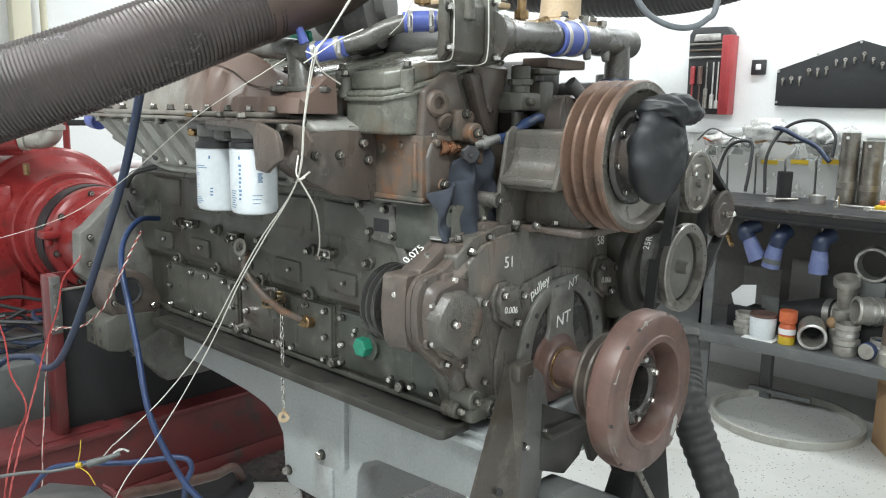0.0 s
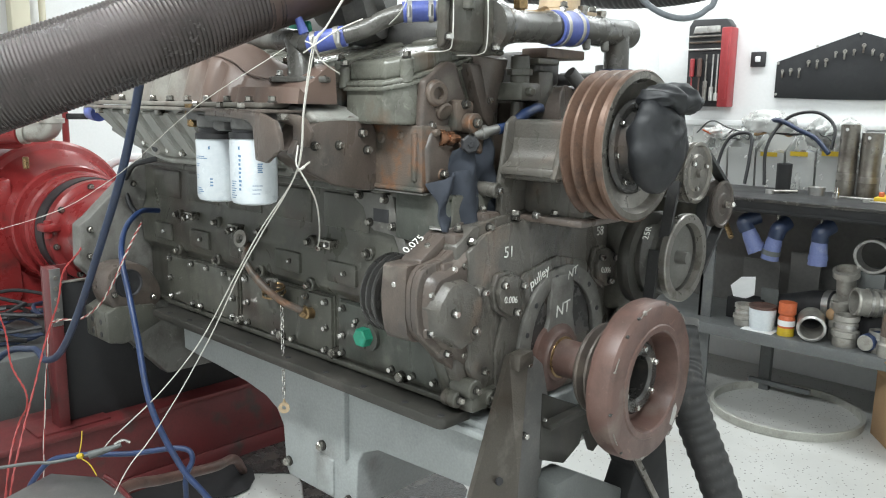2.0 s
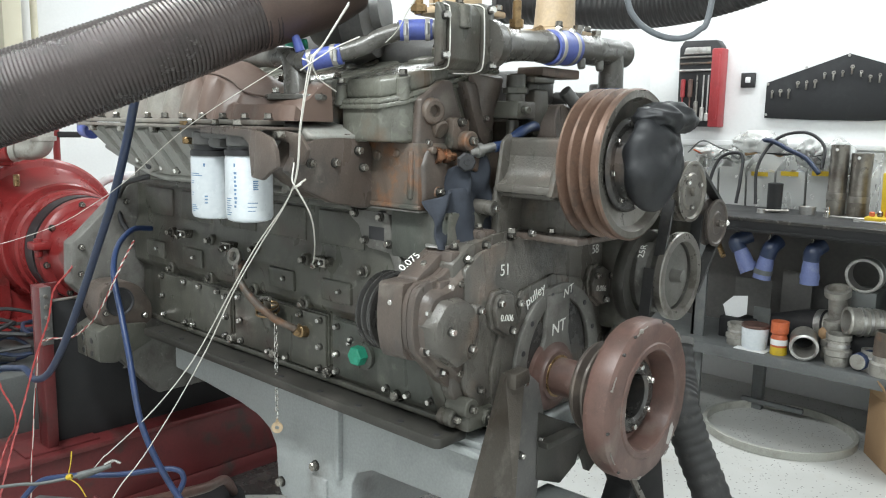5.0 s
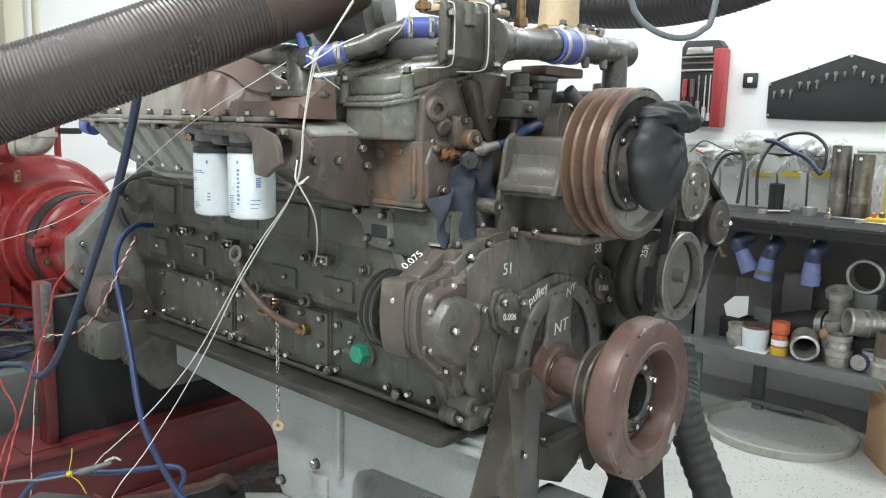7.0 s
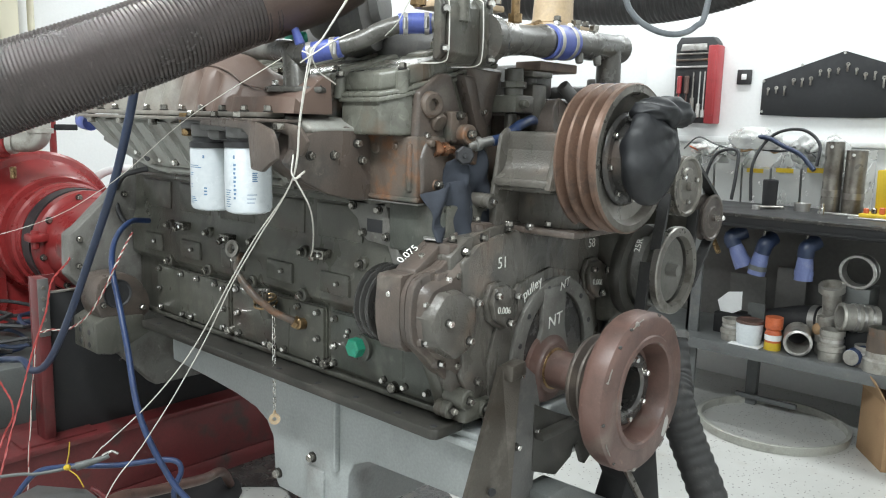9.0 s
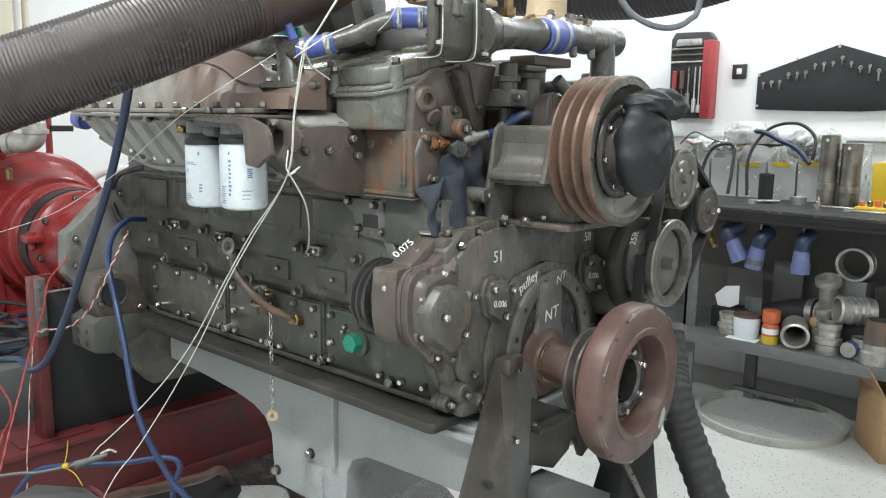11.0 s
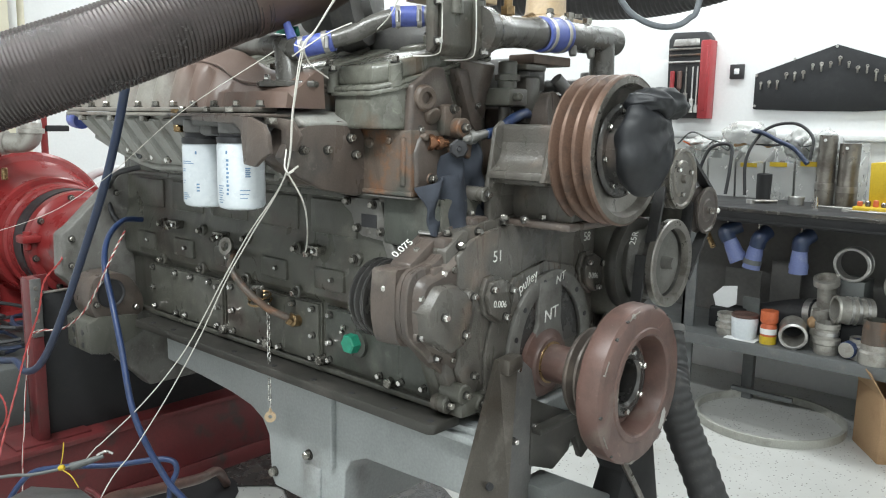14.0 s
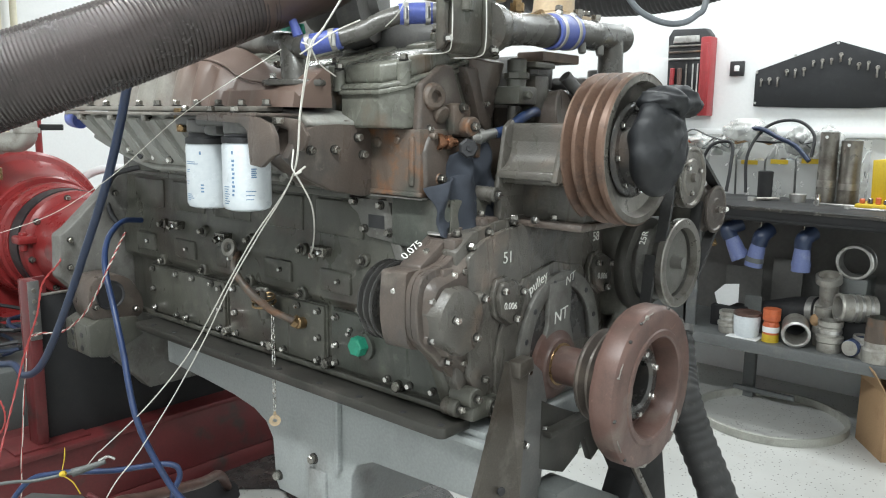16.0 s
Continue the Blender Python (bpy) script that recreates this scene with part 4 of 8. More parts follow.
    part("front_deck", merge(box(0.26, 0.42, -0.015, 0.35, 1.09, 1.2, 0.008), box(0.28, 0.385, 0.0, 0.2, 1.19, 1.215, 0.006)), BLOCK_GREEN, ENGINE, "block front shoulder")
    part("gasket", box(0.15, 0.373, -0.038, 0.06, 1.1985, 1.2015, 0.0), CAST, ENGINE, "thin head gasket edge")


def intake():
    # lower housing: a slanted trough with ribs
    def at(x, t):
        tail = max(0.0, min(1.0, (-0.46 - x) / 0.3))
        bottom = 1.236 + 0.068 * tail
        return Vector((x, -0.258 + 0.075 * t, 1.372 + (bottom - 1.372) * t))
    bm = bmesh.new()
    xs = [-0.74 + 0.86 * k / 26 for k in range(27)]
    top = [[bm.verts.new(at(x, t)) for t in (0, 0.35, 0.7, 1.0)] + [bm.verts.new(vec(x, 0.05, at(x, 1).z)), bm.verts.new(vec(x, 0.05, 1.372))] for x in xs]
    for a, b in zip(top, top[1:]):
        for k in range(6):
            bm.faces.new((a[k], a[(k + 1) % 6], b[(k + 1) % 6], b[k]))
    bm.faces.new(top[0])
    bm.faces.new(top[-1])
    bmesh.ops.recalc_face_normals(bm, faces=bm.faces)
    smooth(bm, 25)
    lower = part("intake_manifold", bm, INTAKE, ENGINE, "light grey finned intake manifold")
    for k in range(9):
        x = -0.66 + 0.088 * k
        tail = max(0.0, min(1.0, (-0.46 - x) / 0.3))
        rb = bmesh.new()
        a, b = at(x, 0.08), at(x + 0.035, 0.86)
        quad = [a + vec(-0.031, 0, 0), a + vec(0.031, 0, 0), b + vec(0.027, 0, 0), b + vec(-0.031, 0, 0)]
        lo = [rb.verts.new(q) for q in quad]
        hi = [rb.verts.new(q + vec(0.004 if n in (0, 3) else -0.006, -0.012, -0.004)) for n, q in enumerate(quad)]
        rb.faces.new(hi)
        for n in range(4):
            rb.faces.new((lo[n], lo[(n + 1) % 4], hi[(n + 1) % 4], hi[n]))
        bmesh.ops.recalc_face_normals(rb, faces=rb.faces)
        bmesh.ops.bevel(rb, geom=[e for e in rb.edges if len(e.link_faces) == 2], offset=0.003, segments=2, affect="EDGES")
        part("rib", smooth(rb), INTAKE, lower)
    part("port_boss", cyl((-0.46, -0.16, 1.275), (-0.455, -0.212, 1.268), 0.024), INTAKE, lower)
    part("edge_bead", tube([(-0.735, -0.19, 1.306), (-0.62, -0.184, 1.272), (-0.45, -0.183, 1.238), (-0.3, -0.183, 1.237), (0.1, -0.183, 1.237)], 0.009, 6, 8), INTAKE, lower)
    part("manifold_port", cyl((-0.455, -0.211, 1.268), (-0.4548, -0.2145, 1.2676), 0.014, seg=16, bevel=0.001), BLACK_RUBBER, lower)
    bolts(lower, [(-0.40, -0.196, 1.262), (-0.33, -0.196, 1.258), (-0.52, -0.2, 1.278)], (0, -1, -0.2), BOLT_BRIGHT)
    flange = part("manifold_flange", merge(box(-0.745, 0.13, -0.272, -0.2, 1.366, 1.374, 0.002), box(-0.745, 0.13, -0.27, -0.2, 1.376, 1.387, 0.003)), INTAKE_TOP, ENGINE, "bolted joint flange of the manifold")
    for k in range(11):
        bolt(flange, (-0.70 + 0.085 * k, -0.258, 1.387), (0, 0, 1), BOLT)
        if k % 2 == 0:
            part("lug", box(-0.665 + 0.085 * k, -0.645 + 0.085 * k, -0.275, -0.255, 1.352, 1.366, 0.002), BOLT_DARK, flange)
    # upper cover: fluted, lower towards the front
    bm = bmesh.new()
    rows = []
    xs = [-0.74 + 0.935 * k / 150 for k in range(151)]
    for x in xs:
        drop = max(0.0, min(1.0, (x + 0.16) / 0.20))
        drop = drop * drop * (3 - 2 * drop)
        zt = 1.497 - 0.058 * drop
        flute = 0.017 * (0.5 + 0.5 * math.sin((x + 0.7) * 2 * math.pi / 0.082)) ** 2 * (1 - 0.8 * drop)
        front = max(0.0, (x - 0.12) / 0.075)
        pull = 1 - 0.22 * front ** 3
        prof = [(-0.245 + flute, 1.386), (-0.238 + flute * 1.4, 1.42), (-0.222 + flute * 1.2, zt - 0.03), (-0.208, zt - 0.010), (-0.19, zt), (-0.168, zt + 0.016), (-0.142, zt + 0.032), (-0.118, zt + 0.03), (-0.112, 1.386)]
        rows.append([bm.verts.new(vec(x, -0.165 + (y + 0.165) * pull, 1.386 + (z - 1.386) * (0.6 + 0.4 * pull))) for y, z in prof])
    for a, b in zip(rows, rows[1:]):
        for k in range(len(a)):
            bm.faces.new((a[k], a[(k + 1) % len(a)], b[(k + 1) % len(b)], b[k]))
    bm.faces.new(rows[0])
    bm.faces.new(rows[-1])
    bmesh.ops.recalc_face_normals(bm, faces=bm.faces)
    smooth(bm, 40)
    cover = part("aftercooler_cover", bm, COVER_COAT, ENGINE, "dusty fluted cast cover, brown towards the front")
    part("cover_bead", tube([(-0.45, -0.20, 1.496), (-0.2, -0.20, 1.496), (-0.09, -0.202, 1.482), (-0.02, -0.203, 1.452), (0.05, -0.2, 1.44), (0.13, -0.185, 1.437)], 0.0028, 10, 8), COVER_COAT, cover)
    end = part("end_plate", merge(prism("x", 0.196, 0.220, [(-0.262, 1.285), (-0.235, 1.33), (-0.19, 1.35), (-0.10, 1.362), (-0.045, 1.352), (-0.025, 1.32), (-0.005, 1.25), (0.0, 1.20), (-0.06, 1.197), (-0.15, 1.215), (-0.215, 1.245)], 0.006),
                                  prism("x", 0.10, 0.2, [(-0.25, 1.29), (-0.19, 1.36), (-0.05, 1.36), (0.0, 1.30), (0.0, 1.21), (-0.15, 1.22)], 0.01)), BROWN, ENGINE, "brown bolted end plate of the aftercooler")
    bolts(end, [(0.22, -0.141, 1.30), (0.22, -0.076, 1.325), (0.22, -0.062, 1.288), (0.22, -0.024, 1.222), (0.22, -0.205, 1.30)], (1, 0, 0), BOLT)
    part("shoulder", ripple(merge(prism("y", -0.20, -0.06, [(0.12, 1.35), (0.212, 1.345), (0.220, 1.355), (0.20, 1.368), (0.17, 1.380), (0.12, 1.384)], 0.008, 3)), 0.006, 30), INTAKE, ENGINE, "bare worn aluminium shoulder")
    # rear elbow with blue hose
    part("rear_elbow", tube([(-0.78, -0.10, 1.43), (-0.83, -0.17, 1.41), (-0.82, -0.215, 1.365), (-0.78, -0.23, 1.352)], 0.022, 8, 16), DARK, ENGINE, "dark rubber elbow")
    part("rear_hose", tube([(-0.80, -0.226, 1.353), (-0.76, -0.232, 1.350), (-0.735, -0.233, 1.349)], 0.0225, 4, 18), BLUE_SILICONE, ENGINE, "short blue hose")


def filters():
    for cx, cy, z0, z1, name in ((0.083, -0.262, 1.172, 1.312, "a"), (-0.062, -0.258, 1.166, 1.306, "b")):
        f = part("spin_on_filter", lathe((cx, cy, z0), (0, 0, 1), [(0, 0), (0.0, 0.036), (0.004, 0.046), (0.012, 0.05), (z1 - z0 - 0.006, 0.05), (z1 - z0, 0.048), (z1 - z0, 0)], 56), CAN_WHITE, ENGINE, "white spin-on filter can")
        part("filter_seal", lathe((cx, cy, z1), (0, 0, 1), [(0, 0.0505), (0.012, 0.0505), (0.014, 0.044), (0.03, 0.042), (0.034, 0.03), (0.05, 0.03)], 40), BLACK_RUBBER, f, "black filter base")
        def bar(a0, a1, za, zb, material=PRINT_BLUE):
            bm = bmesh.new()
            n = 6
            ring = [(cx + 0.0503 * math.cos(radians(a0 + (a1 - a0) * k / n)), cy + 0.0503 * math.sin(radians(a0 + (a1 - a0) * k / n))) for k in range(n + 1)]
            lo = [bm.verts.new((x, y, za)) for x, y in ring]
            hi = [bm.verts.new((x, y, zb)) for x, y in ring]
            for k in range(n):
                bm.faces.new((lo[k], lo[k + 1], hi[k + 1], hi[k]))
            return bm
        prints = []
        h = z1 - z0
        if name == "a":
            prints += [bar(-72, -67, z0 + h * 0.84, z0 + h * 0.89)]
            for k in range(9):
                prints.append(bar(-72 + (k % 2), -64 - (k % 3), z0 + h * (0.73 - 0.062 * k), z0 + h * (0.765 - 0.062 * k)))
            for k in range(8):
                prints.append(bar(-100, -80 - 3 * (k % 3), z0 + h * (0.36 - 0.035 * k), z0 + h * (0.372 - 0.035 * k)))
            for k in range(5):
                prints.append(bar(-25, -12 - 2 * (k % 2), z0 + h * (0.62 - 0.03 * k), z0 + h * (0.64 - 0.03 * k)))
            for k in range(3):
                prints.append(bar(-38, -14 - 3 * k, z0 + h * (0.30 - 0.06 * k), z0 + h * (0.312 - 0.06 * k)))
        else:
            prints += [bar(-58, -53, z0 + h * 0.84, z0 + h * 0.89)]
            for k, (za, a) in enumerate(((0.72, -70), (0.69, -62), (0.60, -88), (0.57, -90), (0.42, -92), (0.38, -94), (0.22, -84), (0.19, -80), (0.16, -76), (0.13, -88))):
                prints.append(bar(-105, a, z0 + h * za, z0 + h * (za + 0.013)))
            for k in range(3):
                prints.append(bar(-56, -48, z0 + h * (0.36 - 0.05 * k), z0 + h * (0.385 - 0.05 * k)))
        for p in prints:
            part("print", p, PRINT_BLUE, f)
    part("filter_head", merge(box(-0.13, 0.15, -0.30, -0.19, 1.345, 1.368, 0.006), cyl((0.083, -0.262, 1.33), (0.083, -0.262, 1.36), 0.046), cyl((-0.062, -0.258, 1.33), (-0.062, -0.258, 1.36), 0.046),
                              box(-0.02, 0.03, -0.30, -0.2, 1.325, 1.35, 0.01)), DARK, ENGINE, "black filter head")
    strap = part("filter_bracket", merge(prism("y", -0.315, -0.303, [(-0.02, 1.368), (0.10, 1.37), (0.19, 1.366), (0.235, 1.352), (0.25, 1.33), (0.255, 1.296), (0.235, 1.288), (0.205, 1.268), (0.168, 1.272), (0.165, 1.30),
                                                                   (0.16, 1.338), (0.14, 1.352), (-0.02, 1.358)], 0.003),
                                         box(-0.13, 0.19, -0.313, -0.2, 1.366, 1.373, 0.003),
                                         prism("y", -0.245, -0.235, [(0.15, 1.37), (0.235, 1.36), (0.262, 1.33), (0.245, 1.30), (0.20, 1.30), (0.2, 1.34), (0.15, 1.35)], 0.003)), BROWN, ENGINE, "bent brown filter bracket")
    bolts(strap, [(-0.1, -0.29, 1.373), (0.0, -0.29, 1.373), (0.1, -0.3, 1.373)], (0, 0, 1), BOLT)
    part("fitting", merge(cyl((-0.125, -0.285, 1.33), (-0.125, -0.285, 1.365), 0.012), lathe((-0.125, -0.285, 1.36), (0, 0, 1), [(0, 0.016), (0.022, 0.016), (0.022, 0)], 6),
                          cyl((-0.125, -0.285, 1.345), (-0.105, -0.30, 1.338), 0.008)), BRASS, ENGINE, "brass hose fitting")


def fan_drive():
    b = part_set("fan_bracket", "web", [
        prism("x", 0.455, 0.60, [(0.152, 1.25), (0.152, 1.352), (0.156, 1.36), (0.40, 1.36), (0.40, 1.25)], 0.008),
        prism("x", 0.595, 0.612, [(0.10, 1.24), (0.14, 1.365), (0.42, 1.365), (0.42, 1.24)], 0.006),
        prism("x", 0.45, 0.463, [(0.105, 1.215), (0.13, 1.352), (0.155, 1.37), (0.165, 1.36), (0.15, 1.25), (0.42, 1.25), (0.42, 1.20), (0.105, 1.20)], 0.006),
        box(0.44, 0.60, 0.12, 0.42, 1.232, 1.255, 0.008), box(0.44, 0.62, 0.20, 0.42, 1.15, 1.235, 0.008),
        prism("x", 0.44, 0.462, [(0.118, 1.15), (0.118, 1.24), (0.30, 1.24), (0.30, 1.15)], 0.006), cyl((0.385, 0.10, 1.208), (0.465, 0.10, 1.208), 0.017), box(0.46, 0.61, 0.105, 0.40, 1.243, 1.262, 0.006),
        prism("x", 0.462, 0.597, [(0.155, 1.258), (0.106, 1.258), (0.118, 1.264), (0.132, 1.273), (0.142, 1.285), (0.148, 1.300), (0.1515, 1.32), (0.155, 1.33)], 0)], CASE, ENGINE, "dark cast fan bracket")
    part("bracket_foot", box(0.44, 0.63, 0.175, 0.42, 1.135, 1.152, 0.006), BROWN, ENGINE, "rusty brown bracket foot")
    bolts(b, [(0.465, 0.10, 1.208), (0.52, 0.16, 1.155)], (1, -0.2, 0), BOLT_BRIGHT)
    bolts(b, [(0.545, 0.2, 1.152), (0.49, 0.13, 1.152)], (0, 0, 1), BOLT)
    pulley = part("fan_pulley", lathe((0.607, 0.269, 1.308), (1, 0, 0), [(0, 0.05), (0, 0.150), (0.004, 0.158), (0.009, 0.158), (0.018, 0.140), (0.023, 0.140), (0.032, 0.158), (0.038, 0.158), (0.047, 0.140),
                                                             (0.052, 0.140), (0.061, 0.158), (0.067, 0.158), (0.075, 0.142), (0.079, 0.142), (0.088, 0.158), (0.098, 0.1585), (0.102, 0.155)], 80), PULLEY_RUST, ENGINE, "rusty three-groove fan pulley")
    part("pulley_face", lathe((0.709, 0.269, 1.308), (1, 0, 0), [(-0.003, 0.156), (0, 0.153), (0, 0.140), (-0.006, 0.136), (-0.018, 0.130), (-0.024, 0.11), (-0.024, 0.085), (-0.016, 0.080), (-0.010, 0.064), (-0.004, 0.06), (0.02, 0.058), (0.05, 0.05), (0.06, 0)], 72),
         PULLEY_FACE, pulley, "oily machined pulley face")
    part("hub_disc", lathe((0.690, 0.269, 1.308), (1, 0, 0), [(0, 0.10), (0.004, 0.098), (0.008, 0.092), (0.008, 0.078), (0.03, 0.074), (0.05, 0.07), (0.05, 0)], 56), OILY_BLACK, pulley, "black fan hub")
    for k in range(8):
        a = radians(45 * k + 10)
        bolt(pulley, (0.698, 0.269 + 0.086 * math.cos(a), 1.308 + 0.086 * math.sin(a)), (1, 0, 0), BOLT_SMALL)


def belt_side():
    def pulley(x, y, z, r, w, material, label, grooves=1, dish=0.5, depth=0.01):
        prof = [(0, 0.015), (0, r * 0.96)]
        for g in range(grooves):
            a, b = w * g / grooves, w * (g + 1) / grooves
            prof += [(a + 0.001, r), (a + (b - a) * 0.2, r), (a + (b - a) * 0.42, r - min(0.014, r * 0.2)), (a + (b - a) * 0.58, r - min(0.014, r * 0.2)), (a + (b - a) * 0.8, r), (b - 0.001, r)]
        prof += [(w, r * 0.96), (w, r * 0.9), (w - depth, r * 0.84), (w - depth, r * dish), (w - depth * 0.3, r * (dish - 0.06)), (w - depth * 0.3, r * 0.16), (w + 0.008, r * 0.14), (w + 0.008, 0)]
        return part("belt_pulley", lathe((x, y, z), (1, 0, 0), prof, 56), material, ENGINE, label)
    a = pulley(0.60, 0.688, 1.228, 0.078, 0.04, PULLEY_FACE, "grey steel alternator pulley", 2, 0.62, 0.006)
    bolts(a, [(0.637, 0.688 + 0.04 * math.cos(t), 1.228 + 0.04 * math.sin(t)) for t in (0.4, 2.5, 4.6)], (1, 0, 0), BOLT_SMALL)
    i = pulley(0.605, 0.85, 1.135, 0.064, 0.036, PULLEY_OILY, "worn tensioner pulley", 1, 0.5, 0.004)
    bolt(i, (0.645, 0.85, 1.135), (1, 0, 0), BOLT_BRIGHT)
    part("tensioner_bolt", cyl((0.64, 0.85, 1.135), (0.672, 0.845, 1.138), 0.007, seg=12), BRIGHT, i)
    p = pulley(0.545, 0.665, 1.01, 0.113, 0.085, CAST, "large grey pump pulley with a deep dish", 1, 0.82, 0.072)
    part("pulley_lip", lathe((0.615, 0.665, 1.01), (1, 0, 0), [(0, 0.114), (0.016, 0.115), (0.019, 0.112), (0.019, 0.091), (0.0, 0.090)], 64), STEEL, p, "bare steel lip")
    part("pulley_sleeve", cyl((0.555, 0.665, 1.01), (0.612, 0.665, 1.01), 0.015, 0.012, 20), STEEL, p)
    def belt(y0, z0, y1, z1, x, w=0.014):
        d = Vector((0, y1 - y0, z1 - z0)).normalized()
        n = vec(1, 0, 0).cross(d)
        bm = bmesh.new()
        c = []
        for y, z in ((y0, z0), (y1, z1)):
            for s, t in ((-w, -0.005), (w, -0.005), (w, 0.005), (-w, 0.005)):
                c.append(bm.verts.new(vec(x + s, y, z) + n * t))
        for k in range(4):
            bm.faces.new((c[k], c[(k + 1) % 4], c[4 + (k + 1) % 4], c[4 + k]))
        bm.faces.new(c[:4])
        bm.faces.new(c[4:])
        bmesh.ops.recalc_face_normals(bm, faces=bm.faces)
        return bm
    part_set("fan_belt", "belt_run", [belt(0.735, 1.29, 0.895, 1.18, 0.622), belt(0.91, 1.12, 0.765, 0.955, 0.622), belt(0.612, 1.21, 0.575, 1.07, 0.615), belt(0.558, 1.04, 0.54, 0.90, 0.60),
                           belt(0.775, 1.03, 0.79, 1.16, 0.61)], BELT, ENGINE, "black rubber drive belt")
    part("belt_run", lathe((0.545, 0.59, 1.01), (1, 0, 0), [(0, 0.09), (0, 0.118), (0.012, 0.122), (0.02, 0.122), (0.03, 0.118), (0.03, 0.09)], 48), RAIL, ENGINE, "grimy ribbed belt round the pump pulley")
    part_set("pump_casting", "casting", [box(0.42, 0.55, 0.52, 0.70, 0.87, 1.12, 0.03, 3), cyl((0.45, 0.665, 1.01), (0.56, 0.665, 1.01), 0.08), cyl((0.50, 0.55, 0.87), (0.54, 0.575, 0.85), 0.04),
                               cyl((0.44, 0.688, 1.228), (0.60, 0.688, 1.228), 0.07), box(0.45, 0.6, 0.78, 0.9, 1.08, 1.17, 0.02)], BLOCK, ENGINE, "grimy pump and alternator bodies")
    writing("25R", (0.602, 0.515, 1.07), (0.25, 0.05, 1), (-0.5, -0.6, 0.1), 0.022, CHALK, ENGINE)


def top_end():
    th = part("thermostat_housing", prism("y", -0.043, 0.050, [(0.425, 1.494), (0.425, 1.60), (0.43, 1.628), (0.44, 1.626), (0.456, 1.606), (0.456, 1.512), (0.44, 1.494)], 0.006, 3), BLOCK, ENGINE, "dark green-grey thermostat housing")
    part("outlet_flange", prism("y", 0.0525, 0.086, [(0.36, 1.492), (0.36, 1.612), (0.375, 1.634), (0.448, 1.632), (0.464, 1.612), (0.464, 1.508), (0.446, 1.491)], 0.006, 3), BLOCK, th)
    part("inlet_flange", prism("y", -0.062, -0.0455, [(0.428, 1.50), (0.428, 1.60), (0.43, 1.622), (0.44, 1.622), (0.45, 1.604), (0.45, 1.510), (0.436, 1.497)], 0.005, 3), BLOCK, th)
    part("sensor_boss", cyl((0.452, 0.0, 1.575), (0.454, 0.0, 1.622), 0.017, 0.013, 18), BLOCK, th)
    bolts(th, [(0.464, 0.068, 1.618), (0.464, 0.072, 1.507), (0.45, -0.054, 1.52), (0.45, -0.054, 1.596)], (1, 0, 0), BOLT_BRIGHT)
    part_set("gasket_bead", "gasket_bead", [tube([(0.40, 0.0513, 1.634), (0.455, 0.0513, 1.624), (0.4635, 0.0513, 1.60), (0.4635, 0.0513, 1.514), (0.446, 0.0513, 1.4925), (0.38, 0.0513, 1.492)], 0.0013, 5, 6),
                              tube([(0.40, -0.0443, 1.622), (0.445, -0.0443, 1.618), (0.4555, -0.0443, 1.60), (0.4555, -0.0443, 1.514), (0.44, -0.0443, 1.4945), (0.38, -0.0443, 1.494)], 0.0013, 5, 6)], WIRE_WHITE, th, "pale bead of sealant")
    part("water_pipe", lathe((0.452, 0.07, 1.551), (0.03, 1, 0.055), [(0, 0), (0, 0.050), (0.024, 0.049), (0.03, 0.044), (0.045, 0.040), (0.08, 0.0345), (0.12, 0.033), (0.17, 0.0335), (0.19, 0.0365), (0.20, 0.037), (0.21, 0.034), (0.25, 0.033), (0.25, 0)], 40), CAST_DARK, ENGINE, "grey cast water outlet pipe")
    part("joint_hose", lathe((0.46, 0.280, 1.5615), (0.0, 1, 0.055), [(0, 0.034), (0.002, 0.0392), (0.03, 0.0400), (0.06, 0.0392), (0.092, 0.0398), (0.094, 0.034)], 36), BLUE_SILICONE, ENGINE, "blue silicone joint hose")
    for y in (0.292, 0.348):
        c = part("hose_clamp", lathe((0.46, y, 1.5615 + 0.055 * (y - 0.28)), (0.0, 1, 0.055), [(0, 0.0395), (0.001, 0.0412), (0.011, 0.0412), (0.012, 0.0395)], 36), SILVER, ENGINE, "steel band clamp")
        part("clamp_screw", cyl((0.482, y + 0.006, 1.599), (0.47, y + 0.006, 1.606), 0.006, seg=10), ALU, c)
    elbow = part("bypass_elbow", merge(lathe((0.462, 0.372, 1.5665), (0.0, 1, 0.02), [(0, 0.030), (0.002, 0.0345), (0.02, 0.034), (0.075, 0.033), (0.085, 0.0355), (0.10, 0.0355), (0.11, 0.033), (0.19, 0.033), (0.215, 0.0335), (0.222, 0.036), (0.232, 0.036), (0.236, 0.032), (0.238, 0)], 40),
                               lathe((0.464, 0.552, 1.572), (0, 0, -1), [(0, 0.030), (0.09, 0.0315), (0.095, 0.036)], 36)), CAST_DARK, ENGINE, "grey water elbow with a capped end")
    part("elbow_hose_collar", lathe((0.464, 0.552, 1.482), (0, 0, -1), [(0, 0.032), (0, 0.041), (0.006, 0.043), (0.03, 0.043), (0.03, 0.03)], 36), NAVY_HOSE, ENGINE, "dark blue hose collar")
    foot = part("elbow_foot", merge(lathe((0.464, 0.552, 1.455), (0, 0, -1), [(0, 0.03), (0, 0.05), (0.012, 0.052), (0.014, 0.065), (0.05, 0.065), (0.05, 0)], 30), box(0.44, 0.52, 0.46, 0.53, 1.42, 1.446, 0.006)), DARK, ENGINE, "dark flange under the elbow")
    bolts(foot, [(0.50, 0.475, 1.446), (0.502, 0.60, 1.441)], (0, 0, 1), BOLT)
